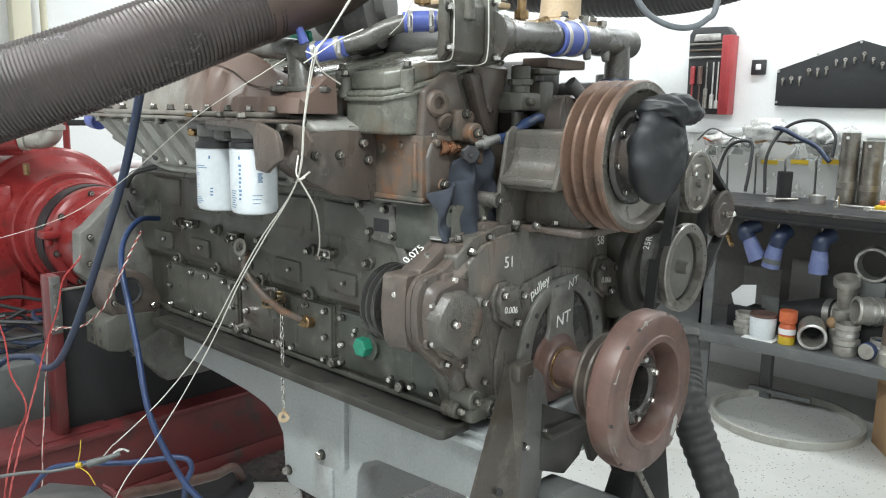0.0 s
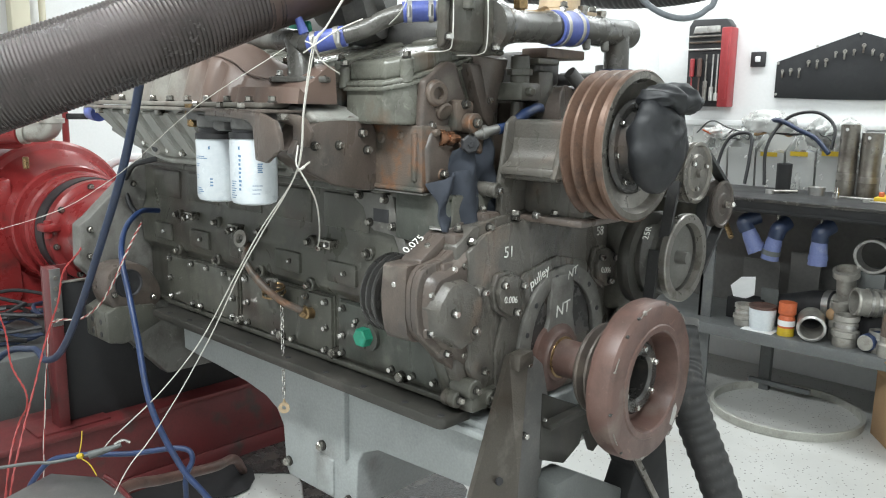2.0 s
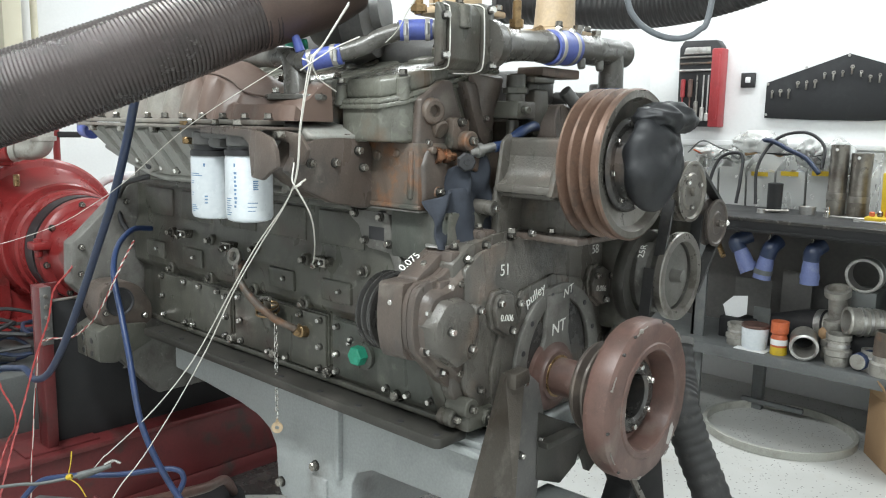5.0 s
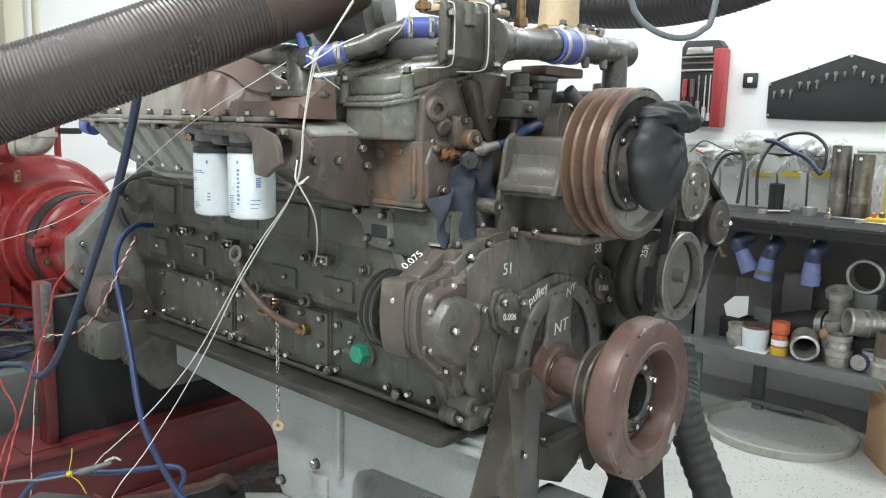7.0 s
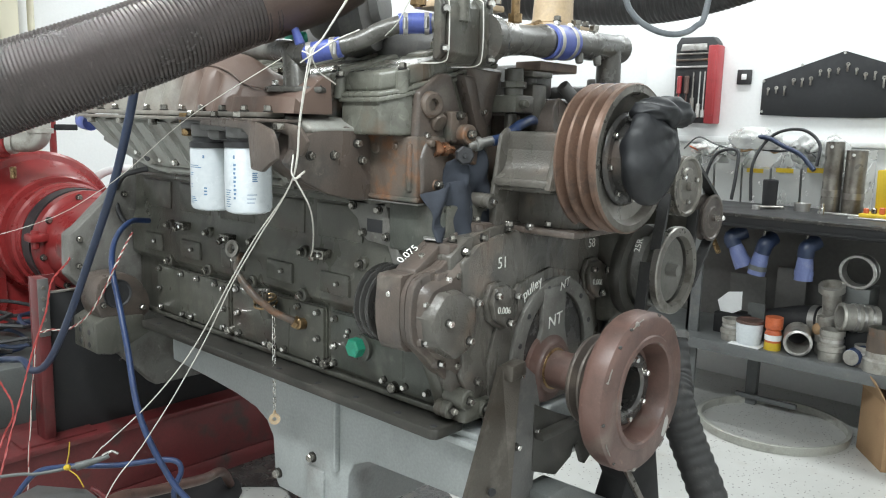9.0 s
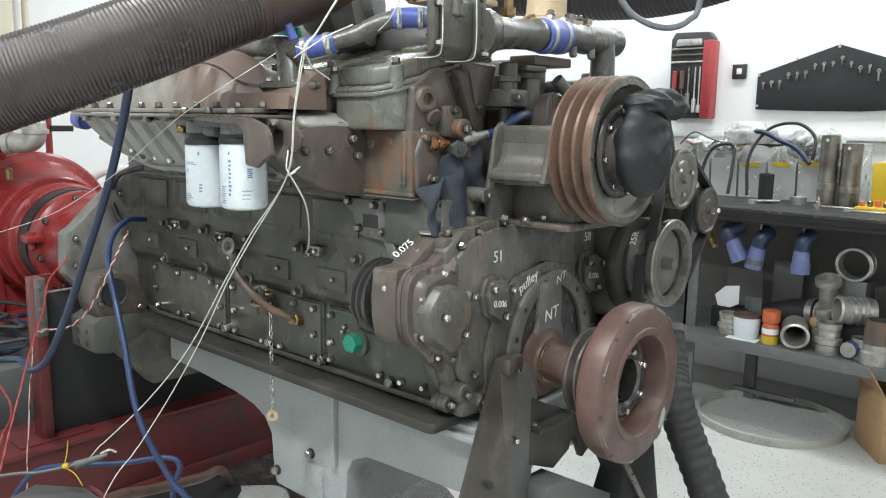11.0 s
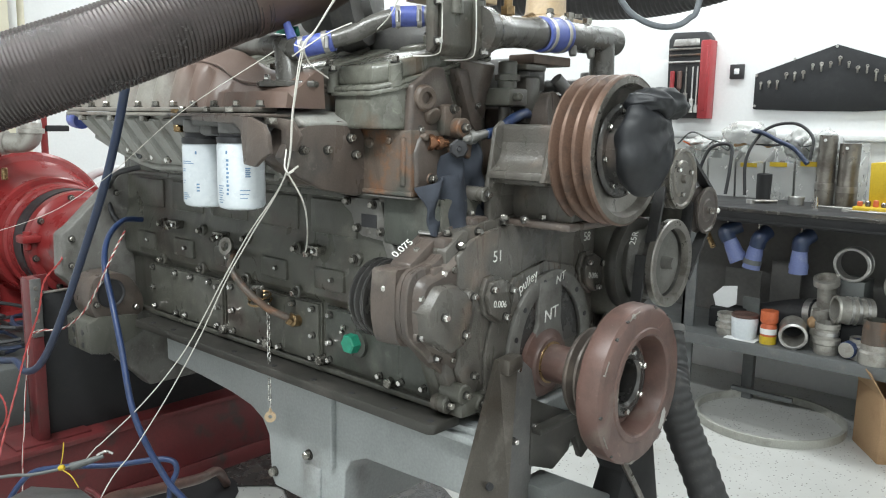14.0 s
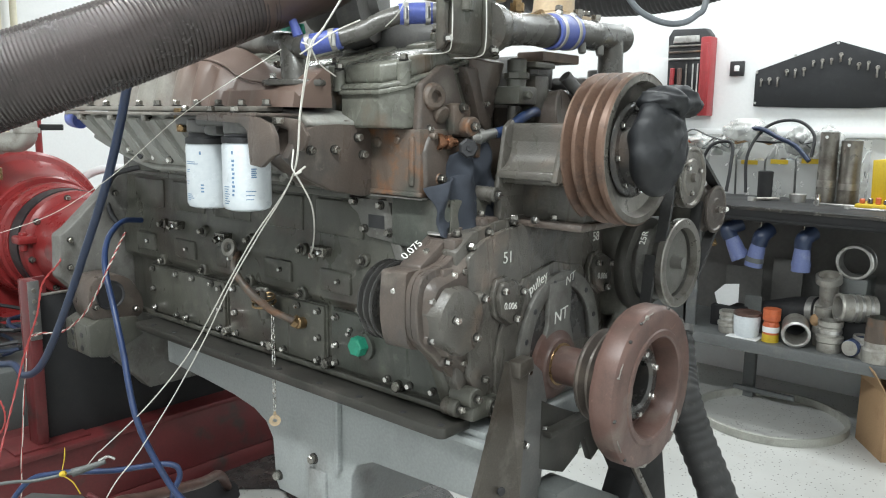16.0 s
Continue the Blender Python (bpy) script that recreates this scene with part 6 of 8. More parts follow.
def front_stand():
    s = thing("front_support", (0.53, 0.29, 0), "worn dark steel front engine support", "support")
    bm = bmesh.new()
    top = [(0.522, 0.083, 0.852), (0.54, 0.130, 0.852)]
    mid = [(0.55, -0.065, 0.585), (0.565, 0.075, 0.56)]
    low = [(0.62, -0.36, 0.0), (0.60, 0.02, 0.0)]
    f = [bm.verts.new(p) for p in (*top, *mid, *low)]
    b = [bm.verts.new((p[0] - 0.016, p[1] + 0.006, p[2])) for p in (*top, *mid, *low)]
    for i in (0, 2):
        bm.faces.new((f[i], f[i + 2], f[i + 3], f[i + 1]))
        bm.faces.new((b[i], b[i + 1], b[i + 3], b[i + 2]))
        for k in (0, 1):
            bm.faces.new((f[i + k], f[i + k + 2], b[i + k + 2], b[i + k]))
    bm.faces.new((f[0], f[1], b[1], b[0]))
    bm.faces.new((f[4], f[5], b[5], b[4]))
    bmesh.ops.recalc_face_normals(bm, faces=bm.faces)
    leg = part("leg", bm, LEG_STEEL, s, "worn bare steel leg plate")
    for at in ((0.5655, 0.012, 0.60), ):
        part("bolt_hole", cyl((at[0] - 0.006, at[1], at[2]), (at[0] + 0.0, at[1] - 0.002, at[2]), 0.009, seg=14, bevel=0.0005), BLACK_RUBBER, leg)
    part("plug", lathe((0.575, -0.03, 0.505), (0.9, -0.3, 0.1), [(0, 0.03), (0.008, 0.03), (0.01, 0.02), (0.01, 0)], 20), TAN, leg, "rusty plug in the leg")
    plate = part("mount_plate", prism("x", 0.512, 0.529, [(0.105, 0.855), (0.155, 0.845), (0.20, 0.81), (0.235, 0.70), (0.25, 0.655), (0.22, 0.62), (0.20, 0.45), (0.16, 0.0), (0.03, 0.0), (0.085, 0.55)], 0.004), DARK, s, "dark oily mount plate")
    bolts(plate, [(0.529, 0.137, 0.824), (0.529, 0.21, 0.671), (0.529, 0.135, 0.655), (0.529, 0.36, 0.69)], (1, 0, 0), BOLT_BRIGHT)
    part("ear", prism("x", 0.515, 0.55, [(0.085, 0.82), (0.085, 0.858), (0.135, 0.862), (0.14, 0.83)], 0.006), LEG_STEEL, s)
    part("cross_channel", merge(prism("x", 0.512, 0.532, [(0.20, 0.74), (0.26, 0.71), (0.36, 0.665), (0.43, 0.645), (0.475, 0.545), (0.43, 0.52), (0.395, 0.59), (0.375, 0.585), (0.367, 0.562), (0.30, 0.533), (0.20, 0.575)], 0.004),
                                box(0.532, 0.56, 0.20, 0.37, 0.655, 0.672, 0.004)), RAIL, s, "dark cross channel")
    part("leg", prism("x", 0.52, 0.60, [(0.42, 0.68), (0.60, 0.66), (0.68, 0.55), (0.82, 0.0), (0.50, 0.0), (0.50, 0.40), (0.535, 0.463), (0.475, 0.547), (0.435, 0.64)], 0.008), BLACK_PAINT, s, "black leg")
    part("brace", prism("x", 0.60, 0.61, [(0.46, 0.56), (0.47, 0.575), (0.75, 0.22), (0.74, 0.20)], 0.002), STEEL, s)
    part("floor_bar", box(0.45, 0.62, -0.40, 0.85, 0.0, 0.03, 0.004), VINYL_GREY, s)
    part("lower_bar", prism("x", 0.50, 0.58, [(0.20, 0.53), (0.29, 0.528), (0.50, 0.413), (0.50, 0.34), (0.20, 0.45)], 0.004), VINYL_GREY, s, "grey lower bar")


def floor_shade_mat():
    m = thing("floor_shade_mat", (-0.5, 0.3, 0), "dark sheet standing in for the shade under the engine, with a black rubber mat", "mat")
    # flat dark sheet added for the shade on the floor below the engine
    part("sheet", ripple(prism("z", 0.001, 0.006, rounded([(-1.02, 0.24), (-0.86, 0.36), (-0.74, 0.44), (-0.5, 0.30), (-0.2, 0.25), (-0.15, 0.6), (-0.3, 0.85), (-1.02, 0.85)], 4), 0.0), 0.0, 20), OILY_BLACK, m)
    part("rubber_sheet", prism("z", 0.007, 0.011, rounded([(-0.98, 0.35), (-0.77, 0.18), (-1.14, -0.19), (-1.28, 0.04)], 4), 0.0), BLACK_PAINT, m, "dull black rubber sheet beside the sump")


floor_shade_mat()
test_stand()
dynamometer()
front_stand()


# ---- ducts, hoses and wires ----
def flexible_duct(name, pts, radius, pitch, material, label, seg=40, depth=0.0035):
    line = spline(pts, 40)
    length = sum((b - a).length for a, b in zip(line, line[1:]))
    turns = length / pitch
    ob = thing(name, pts[-1], label, "duct")
    part("hose", tube(pts, radius, int(turns * 6 / (len(pts) - 1)), seg, lambda t: radius + depth * (0.5 - 0.5 * math.cos(t * turns * 2 * math.pi)) ** 0.6), material, ob)
    for p, q in ((pts[0], pts[1]), (pts[-1], pts[-2])):
        part("end_band", lathe(p, Vector(q) - Vector(p), [(0, radius - 0.004), (0, radius + depth + 0.003), (0.02, radius + depth + 0.003), (0.02, radius - 0.004)], 40), DARK, ob)
    return ob


flexible_duct("exhaust_duct", [(-0.28, -1.0, 1.27), (-0.13, -0.76, 1.382), (0.015, -0.50, 1.496), (0.10, -0.17, 1.645)], 0.0815, 0.0078, DUCT, "dark brown ribbed exhaust duct, slung over the engine", 40, 0.0022)
flexible_duct("overhead_duct", [(-0.6, 1.45, 1.90), (-0.1, 1.5, 1.845), (0.25, 1.52, 1.86), (0.6, 1.52, 1.96), (0.9, 1.5, 2.15)], 0.085, 0.02, DUCT_BLACK, "black ribbed duct hanging above the bench")
for o in [o for o in scene.objects if o.name == "overhead_duct"]:
    for x, z in ((-0.1, 1.9), (0.6, 2.0)):
        part("hanger_rod", cyl((x, 1.51, z), (x, 1.51, 3.2), 0.006, seg=10), STEEL, o)
flexible_duct("black_hose", [(0.56, 0.80, 0.80), (0.60, 0.76, 0.70), (0.63, 0.72, 0.645), (0.668, 0.725, 0.545), (0.73, 0.72, 0.43), (0.80, 0.715, 0.28), (0.90, 0.70, 0.05)], 0.047, 0.032, BELT, "thick black ribbed hose down to the floor", 32, 0.0035)


def hose(name, pts, r, material, label, category="hose", group=""):
    return single(name, tube(pts, r, 12, 10), material, label, category, group)


hose("air_hose", [(-0.14, -0.40, 1.53), (-0.183, -0.368, 1.475), (-0.317, -0.360, 1.243), (-0.507, -0.349, 1.014), (-0.70, -0.347, 0.78), (-0.83, -0.352, 0.645), (-0.93, -0.36, 0.60), (-1.035, -0.363, 0.612), (-1.3, -0.40, 0.50), (-1.7, -0.5, 0.015)],
     0.0105, NAVY_HOSE, "navy rubber hose hanging beside the engine")
hose("coolant_hose", [(-0.81, -0.03, 1.046), (-0.79, -0.10, 1.05), (-0.70, -0.19, 1.02), (-0.58, -0.262, 0.965), (-0.47, -0.295, 0.86), (-0.405, -0.311, 0.775), (-0.312, -0.329, 0.614), (-0.235, -0.295, 0.465), (-0.174, -0.253, 0.38), (-0.05, -0.15, 0.16), (0.05, -0.1, 0.012)],
     0.0082, BLUE_HOSE, "blue rubber hose running down the engine side")
hose("air_line", [(-0.72, -0.62, 0.02), (-0.645, -0.56, 0.28), (-0.604, -0.497, 0.409), (-0.545, -0.439, 0.440), (-0.434, -0.338, 0.449), (-0.335, -0.245, 0.467), (-0.306, -0.224, 0.442), (-0.315, -0.243, 0.372), (-0.36, -0.2, 0.2), (-0.4, -0.1, 0.012)],
     0.0075, BLUE_HOSE, "blue air line looped over the stand")
hose("red_hose", [(-0.30, -0.62, 0.02), (-0.44, -0.45, 0.27), (-0.50, -0.33, 0.32), (-0.539, -0.194, 0.287), (-0.603, 0.009, 0.235), (-0.729, 0.158, 0.17), (-0.9, 0.3, 0.02)], 0.016, PULLEY_BROWN, "dull red rubber hose on the stand")
hose("probe_lead", [(0.330, -0.195, 1.609), (0.302, -0.236, 1.531), (0.290, -0.254, 1.496), (0.257, -0.256, 1.380), (0.232, -0.258, 1.254), (0.100, -0.261, 1.116), (0.002, -0.264, 1.002), (-0.148, -0.275, 0.815), (-0.278, -0.315, 0.664),
                      (-0.40, -0.375, 0.535), (-0.415, -0.385, 0.52), (-0.441, -0.403, 0.483)], 0.0015, WIRE_WHITE, "white sensor wire stretched across the engine", "wire", "sensor wires")
hose("probe_lead", [(0.336, -0.20, 1.612), (0.308, -0.24, 1.533), (0.294, -0.262, 1.496), (0.262, -0.262, 1.380), (0.236, -0.262, 1.254), (0.115, -0.263, 1.117), (0.025, -0.270, 1.007), (-0.083, -0.276, 0.856), (-0.184, -0.304, 0.700), (-0.27, -0.345, 0.56), (-0.285, -0.36, 0.53), (-0.32, -0.432, 0.41), (-0.36, -0.6, 0.012)],
     0.0014, WIRE_WHITE, "white sensor wire stretched across the engine", "wire", "sensor wires")
hose("cable_tie", [(0.205, -0.235, 1.309), (0.226, -0.252, 1.296), (0.242, -0.268, 1.269), (0.251, -0.264, 1.252), (0.248, -0.228, 1.198), (0.20, -0.180, 1.142), (0.09, -0.095, 1.075), (-0.005, -0.03, 1.03)], 0.0017, WIRE_WHITE, "white cable with a knot, ending at the block", "wire", "sensor wires")
hose("cable_tie", [(0.225, -0.222, 1.268), (0.235, -0.255, 1.254), (0.252, -0.266, 1.256), (0.262, -0.262, 1.262)], 0.0022, WIRE_WHITE, "white cable tie knotted round the wires", "cable tie", "sensor wires")
hose("cable_tie", [(0.267, -0.264, 1.483), (0.298, -0.262, 1.496), (0.311, -0.215, 1.527), (0.329, -0.167, 1.551)], 0.0014, WIRE_WHITE, "white cable tie sticking out", "cable tie", "sensor wires")
hose("cable_tie", [(0.27, -0.262, 1.505), (0.290, -0.258, 1.496), (0.279, -0.229, 1.469), (0.255, -0.165, 1.447)], 0.0014, WIRE_WHITE, "white cable tie sticking out", "cable tie", "sensor wires")
hose("thin_wire", [(-0.9, -0.95, 0.95), (-0.355, -0.599, 1.109), (-0.15, -0.475, 1.215), (0.052, -0.384, 1.371), (0.257, -0.30, 1.490)], 0.0007, WIRE_WHITE, "thin pale wire stretched past the engine", "wire", "sensor wires")
hose("thin_wire", [(0.46, -0.10, 1.66), (0.395, -0.096, 1.608), (0.360, -0.095, 1.568), (0.30, -0.07, 1.55)], 0.0012, WIRE_WHITE, "thin pale wire over the pipes", "wire", "sensor wires")


def twisted(name, pts, r, label):
    line = spline(pts, 14)
    a, b = [], []
    for i, p in enumerate(line):
        t = i * 0.9
        off = vec(math.cos(t) * 0.7, math.cos(t) * 0.5, math.sin(t)) * r
        a.append(p + off)
        b.append(p - off)
    ob = thing(name, pts[-1], label, "wire", "twisted wires")
    part("strand", tube(a, r, 2, 6), WIRE_RED, ob)
    part("strand", tube(b, r, 2, 6), WIRE_RED if "red" in label[:4] else WIRE_WHITE, ob)


twisted("twisted_wire", [(-1.02, -0.19, 0.96), (-0.954, -0.224, 0.923), (-0.955, -0.278, 0.862), (-0.936, -0.308, 0.773), (-0.899, -0.363, 0.677), (-0.857, -0.418, 0.561), (-0.765, -0.502, 0.424), (-0.70, -0.56, 0.30), (-0.65, -0.62, 0.01)], 0.0019, "red twisted wire pair hanging to the floor")
twisted("twisted_wire", [(-1.3, -0.42, 0.93), (-1.12, -0.46, 0.86), (-1.02, -0.44, 0.70), (-0.95, -0.45, 0.60), (-0.876, -0.441, 0.536), (-0.865, -0.445, 0.487), (-0.885, -0.466, 0.43), (-0.80, -0.53, 0.33), (-0.74, -0.60, 0.01)], 0.0019, "red twisted wire pair hanging to the floor")
twisted("twisted_wire", [(-0.60, -0.19, 1.045), (-0.53, -0.25, 1.014), (-0.513, -0.285, 0.969), (-0.547, -0.305, 0.897), (-0.642, -0.307, 0.817), (-0.778, -0.308, 0.750), (-0.929, -0.314, 0.715), (-0.96, -0.335, 0.66), (-1.0, -0.36, 0.3), (-1.0, -0.38, 0.012)], 0.0018, "brown and white twisted sensor wire")


def loose_leads():
    c = thing("test_lead", (-0.42, -0.42, 0.48), "grey test lead with a clip and yellow ties", "wire")
    part("lead", tube([(-0.85, -1.0, 0.40), (-0.55, -0.601, 0.462), (-0.487, -0.517, 0.466), (-0.435, -0.43, 0.478)], 0.0045, 10, 8), VINYL_GREY, c)
    part("clip", merge(tube([(-0.445, -0.44, 0.474), (-0.425, -0.405, 0.484), (-0.407, -0.371, 0.494)], 0.011, 6, 8, lambda t: 0.012 - 0.006 * t),), VINYL_GREY, c, "grey clip")
    part("clip_jaw", tube([(-0.415, -0.385, 0.497), (-0.405, -0.366, 0.506), (-0.395, -0.352, 0.498)], 0.004, 6, 6), BRIGHT, c)
    part("tie", merge(lathe((-0.44, -0.468, 0.482), (0.6, 0.6, 0.2), [(-0.004, 0.005), (0, 0.0075), (0.008, 0.0075), (0.011, 0.005)], 10), tube([(-0.439, -0.466, 0.492), (-0.437, -0.46, 0.52), (-0.439, -0.456, 0.548)], 0.0014, 6, 6),
                      tube([(-0.434, -0.465, 0.478), (-0.414, -0.452, 0.463), (-0.397, -0.443, 0.435)], 0.0014, 6, 6)), YELLOW, c, "yellow cable tie")
    ch = thing("dipstick_chain", (-0.125, -0.05, 0.58), "thin steel chain with a tag, hanging on the engine side", "chain")
    for k in range(19):
        z = 0.885 - 0.0145 * k
        pts = [(0.0045, 0.0), (0.003, 0.008), (0.0, 0.0095), (-0.003, 0.008), (-0.0045, 0.0), (-0.003, -0.008), (0.0, -0.0095), (0.003, -0.008), (0.0045, 0.0)]
        turn = k % 2
        part("link", tube([(-0.125 + (0 if turn else a), -0.052 + (a if turn else 0), z + b) for a, b in pts], 0.0013, 2, 5), BRIGHT, ch)
    part("tag", merge(lathe((-0.125, -0.052, 0.588), (0.7, -0.7, 0), [(-0.003, 0.006), (-0.003, 0.015), (0.003, 0.015), (0.003, 0.006)], 20), prism("x", -0.1265, -0.1235, [(-0.058, 0.598), (-0.046, 0.598), (-0.05, 0.612), (-0.054, 0.612)], 0.0)), TAN, ch, "pale tag")
    hose("overhead_cable", [(0.30, 0.75, 2.05), (0.36, 0.78, 1.76), (0.388, 0.796, 1.684), (0.437, 0.830, 1.643), (0.485, 0.871, 1.633), (0.521, 0.908, 1.656), (0.538, 0.935, 1.716), (0.55, 0.98, 2.05)], 0.0085, CABLE_GREY, "grey-blue cable loop hanging from above", "cable")
    g = thing("drip_tray", (-0.42, -0.55, 0), "dark grey sheet metal plate leaning on the stand", "plate")
    part("plate", prism("z", 0.40, 0.408, [(-0.55, -0.50), (-0.44, -0.42), (-0.28, -0.42), (-0.30, -0.60), (-0.48, -0.66)], 0.002), DARK, g)
    part("edge", tube([(-0.44, -0.405, 0.405), (-0.40, -0.395, 0.395), (-0.27, -0.40, 0.38)], 0.007, 6, 8), RED_FRAME, g)
    part("leg", box(-0.46, -0.42, -0.56, -0.52, 0.0, 0.40, 0.004), RED_FRAME, g)
    coil = thing("cable_coil", (-1.8, -0.1, 0), "tangled coil of dark cables on a grey box", "cable coil")
    rnd = random.Random(4)
    for k in range(9):
        cx, cy, r = -1.75 + rnd.uniform(-0.1, 0.1), -0.12 + rnd.uniform(-0.12, 0.12), rnd.uniform(0.10, 0.2)
        z = 0.47 + 0.014 * k
        pts = [(cx + r * math.cos(a) * 1.2, cy + r * math.sin(a), z + rnd.uniform(-0.01, 0.02)) for a in (2 * math.pi * j / 9 for j in range(10))]
        part("loop", tube(pts, 0.008, 6, 7), BLACK_RUBBER if k % 3 else NAVY_HOSE, coil)
    tagged(part("equipment_box", merge(box(-2.1, -1.45, -0.42, 0.02, 0.22, 0.46, 0.01), box(-2.1, -1.45, -0.42, 0.02, 0.0, 0.22, 0.01)), VINYL_GREY), "dusty grey equipment box under the cables", "box")
    w = thing("wheel_chock", (-1.55, -0.62, 0), "black rubber tyre lying by the stand", "tyre")
    part("tread", lathe((-1.55, -0.62, 0.22), (0.3, 1, 0), [(-0.05, 0.12), (-0.06, 0.19), (-0.04, 0.22), (0.04, 0.22), (0.06, 0.19), (0.05, 0.12), (-0.05, 0.12)], 40), BLACK_RUBBER, w)
    part("rim", lathe((-1.55, -0.62, 0.22), (0.3, 1, 0), [(-0.03, 0.0), (-0.03, 0.12), (0.03, 0.12), (0.03, 0.0)], 30), VINYL_GREY, w)


loose_leads()


v = thing("vent_hose", (-0.9, -0.05, 1.05), "black rubber vent hose bent down beside the block", "hose")
part("hose", tube([(-0.80, -0.03, 1.21), (-0.836, -0.055, 1.20), (-0.90, -0.06, 1.185), (-0.945, -0.06, 1.155), (-0.969, -0.06, 1.118), (-0.95, -0.06, 1.06), (-0.925, -0.045, 1.02)], 0.0085, 8, 10), BLACK_RUBBER, v)


# ---- rags and bag ----
def soft_things():
    b = thing("hub_bag", (0.73, 0.29, 1.22), "black plastic bag tied over the fan hub", "bag")
    body = blob((0.752, 0.252, 1.318), (0.046, 0.086, 0.100), 0.05, 6, 5, 1.0)
    for v in body.verts:
        # shallow upright creases, drawn tight at the hub
        a = math.atan2(v.co.z - 1.36, v.co.y - 0.30)
        v.co.x += 0.004 * math.sin(9 * a) * min(1, math.hypot(v.co.z - 1.36, v.co.y - 0.30) / 0.05)
        v.co += v.normal * 0.007 * (0.3 - abs(noise.noise(vec(v.co.x * 9, v.co.y * 30 + v.co.z * 12, v.co.z * 14))))
    part("bag", body, BAG, b)
    hood = blob((0.755, 0.285, 1.405), (0.052, 0.082, 0.032), 0.10, 8, 5, 2.0)
    for v in hood.verts:
        # the loose cloth is drawn out into a corner and hangs in folds
        w = max(0.0, (v.co.y - 0.325) / 0.05)
        v.co.y += 0.040 * w ** 1.5
        v.co.z -= 0.016 * w ** 1.2
        v.co.x += 0.003 * math.sin(v.co.y * 120 + v.co.z * 60)
        v.co.z += 0.002 * math.sin(v.co.y * 90)
        v.co += v.normal * 0.016 * (0.25 - abs(noise.noise(vec(v.co.x * 20, v.co.y * 22 + v.co.z * 20, v.co.z * 45))))
    part("gather", hood, BAG, b, "folded top of the bag drawn out to a corner")
    r = thing("blue_rag", (0.38, 0.12, 1.12), "crumpled dark blue cloth stuffed behind the fan bracket", "rag")
    def cloth(y0, y1, z0, z1, x, folds, seed, name):
        bm = bmesh.new()
        nu, nv = 44, 26
        def at(u, v, back):
            edge = 0.003 * math.sin(9 * u + seed) + 0.002 * math.sin(23 * u + 2 * seed)
            z = z0 + (z1 - z0) * v - 0.03 * v * (2 * u - 1) ** 2 + edge * (1 - v) + 0.5 * edge * v
            y = y0 + (y1 - y0) * (0.5 + (u - 0.5) * (1 - 0.12 * v * v)) + 0.010 * math.sin(4 * v + seed) * (0.4 + u)
            d = 0.012 * math.sin(folds * u * 6.28 + 2.2 * math.sin(3 * v + seed)) + 0.006 * math.sin(17 * u - 8 * v + seed) - 0.022 * v * v - 0.02 * (2 * u - 1) ** 4
            return vec(x + d - back, y, z)
        g = [[[bm.verts.new(at(i / nu, j / nv, s)) for j in range(nv + 1)] for i in range(nu + 1)] for s in (0, 0.006)]
        for s in (0, 1):
            for i in range(nu):
                for j in range(nv):
                    bm.faces.new((g[s][i][j], g[s][i + 1][j], g[s][i + 1][j + 1], g[s][i][j + 1]))
        for i in range(nu):
            for j in (0, nv):
                bm.faces.new((g[0][i][j], g[0][i + 1][j], g[1][i + 1][j], g[1][i][j]))
        for j in range(nv):
            for i in (0, nu):
                bm.faces.new((g[0][i][j], g[0][i][j + 1], g[1][i][j + 1], g[1][i][j]))
        bmesh.ops.recalc_face_normals(bm, faces=bm.faces)
        return part(name, smooth(bm, 60), RAG_BLUE, r)
    cloth(-0.035, 0.150, 1.122, 1.25, 0.432, 2.3, 1.0, "cloth")
    cloth(0.03, 0.185, 1.12, 1.32, 0.418, 2.0, 3.4, "fold")
    t = thing("steel_tab", (0.40, 0.03, 1.13), "small bright steel tab on the gear case", "bracket")
    part("tab", prism("z", 1.128, 1.132, [(0.375, -0.02), (0.39, -0.035), (0.42, -0.03), (0.43, 0.03), (0.41, 0.06), (0.39, 0.05)], 0.001), ALU, t)
    tagged(part("green_rag", ripple(prism("y", -0.122, -0.112, [(0.02, 1.555), (0.045, 1.567), (0.095, 1.562), (0.098, 1.545), (0.075, 1.522), (0.06, 1.54)], 0.003), 0.006, 40), GREEN_TAPE), "scrap of green tape on the pipe", "tape")
    tagged(part("thermocouple_probe", merge(cyl((0.145, -0.17, 1.53), (0.135, -0.18, 1.57), 0.011, 0.008), cyl((0.135, -0.18, 1.57), (0.128, -0.185, 1.60), 0.004)), BLUE_SILICONE), "blue sensor probe screwed into the riser", "sensor")


soft_things()


# ---- bench and wall ----
MID = Vector((1.535, -1.228, 1.38))


def set_back(ob, k, lift=0.0):
    """Moves a thing k times as far from the middle of the room, at k times its size, and lifts it."""
    ob.scale = (k, k, k)
    ob.location = MID + (Vector(ob.location) - MID) * k + vec(0, 0, lift)
    return ob


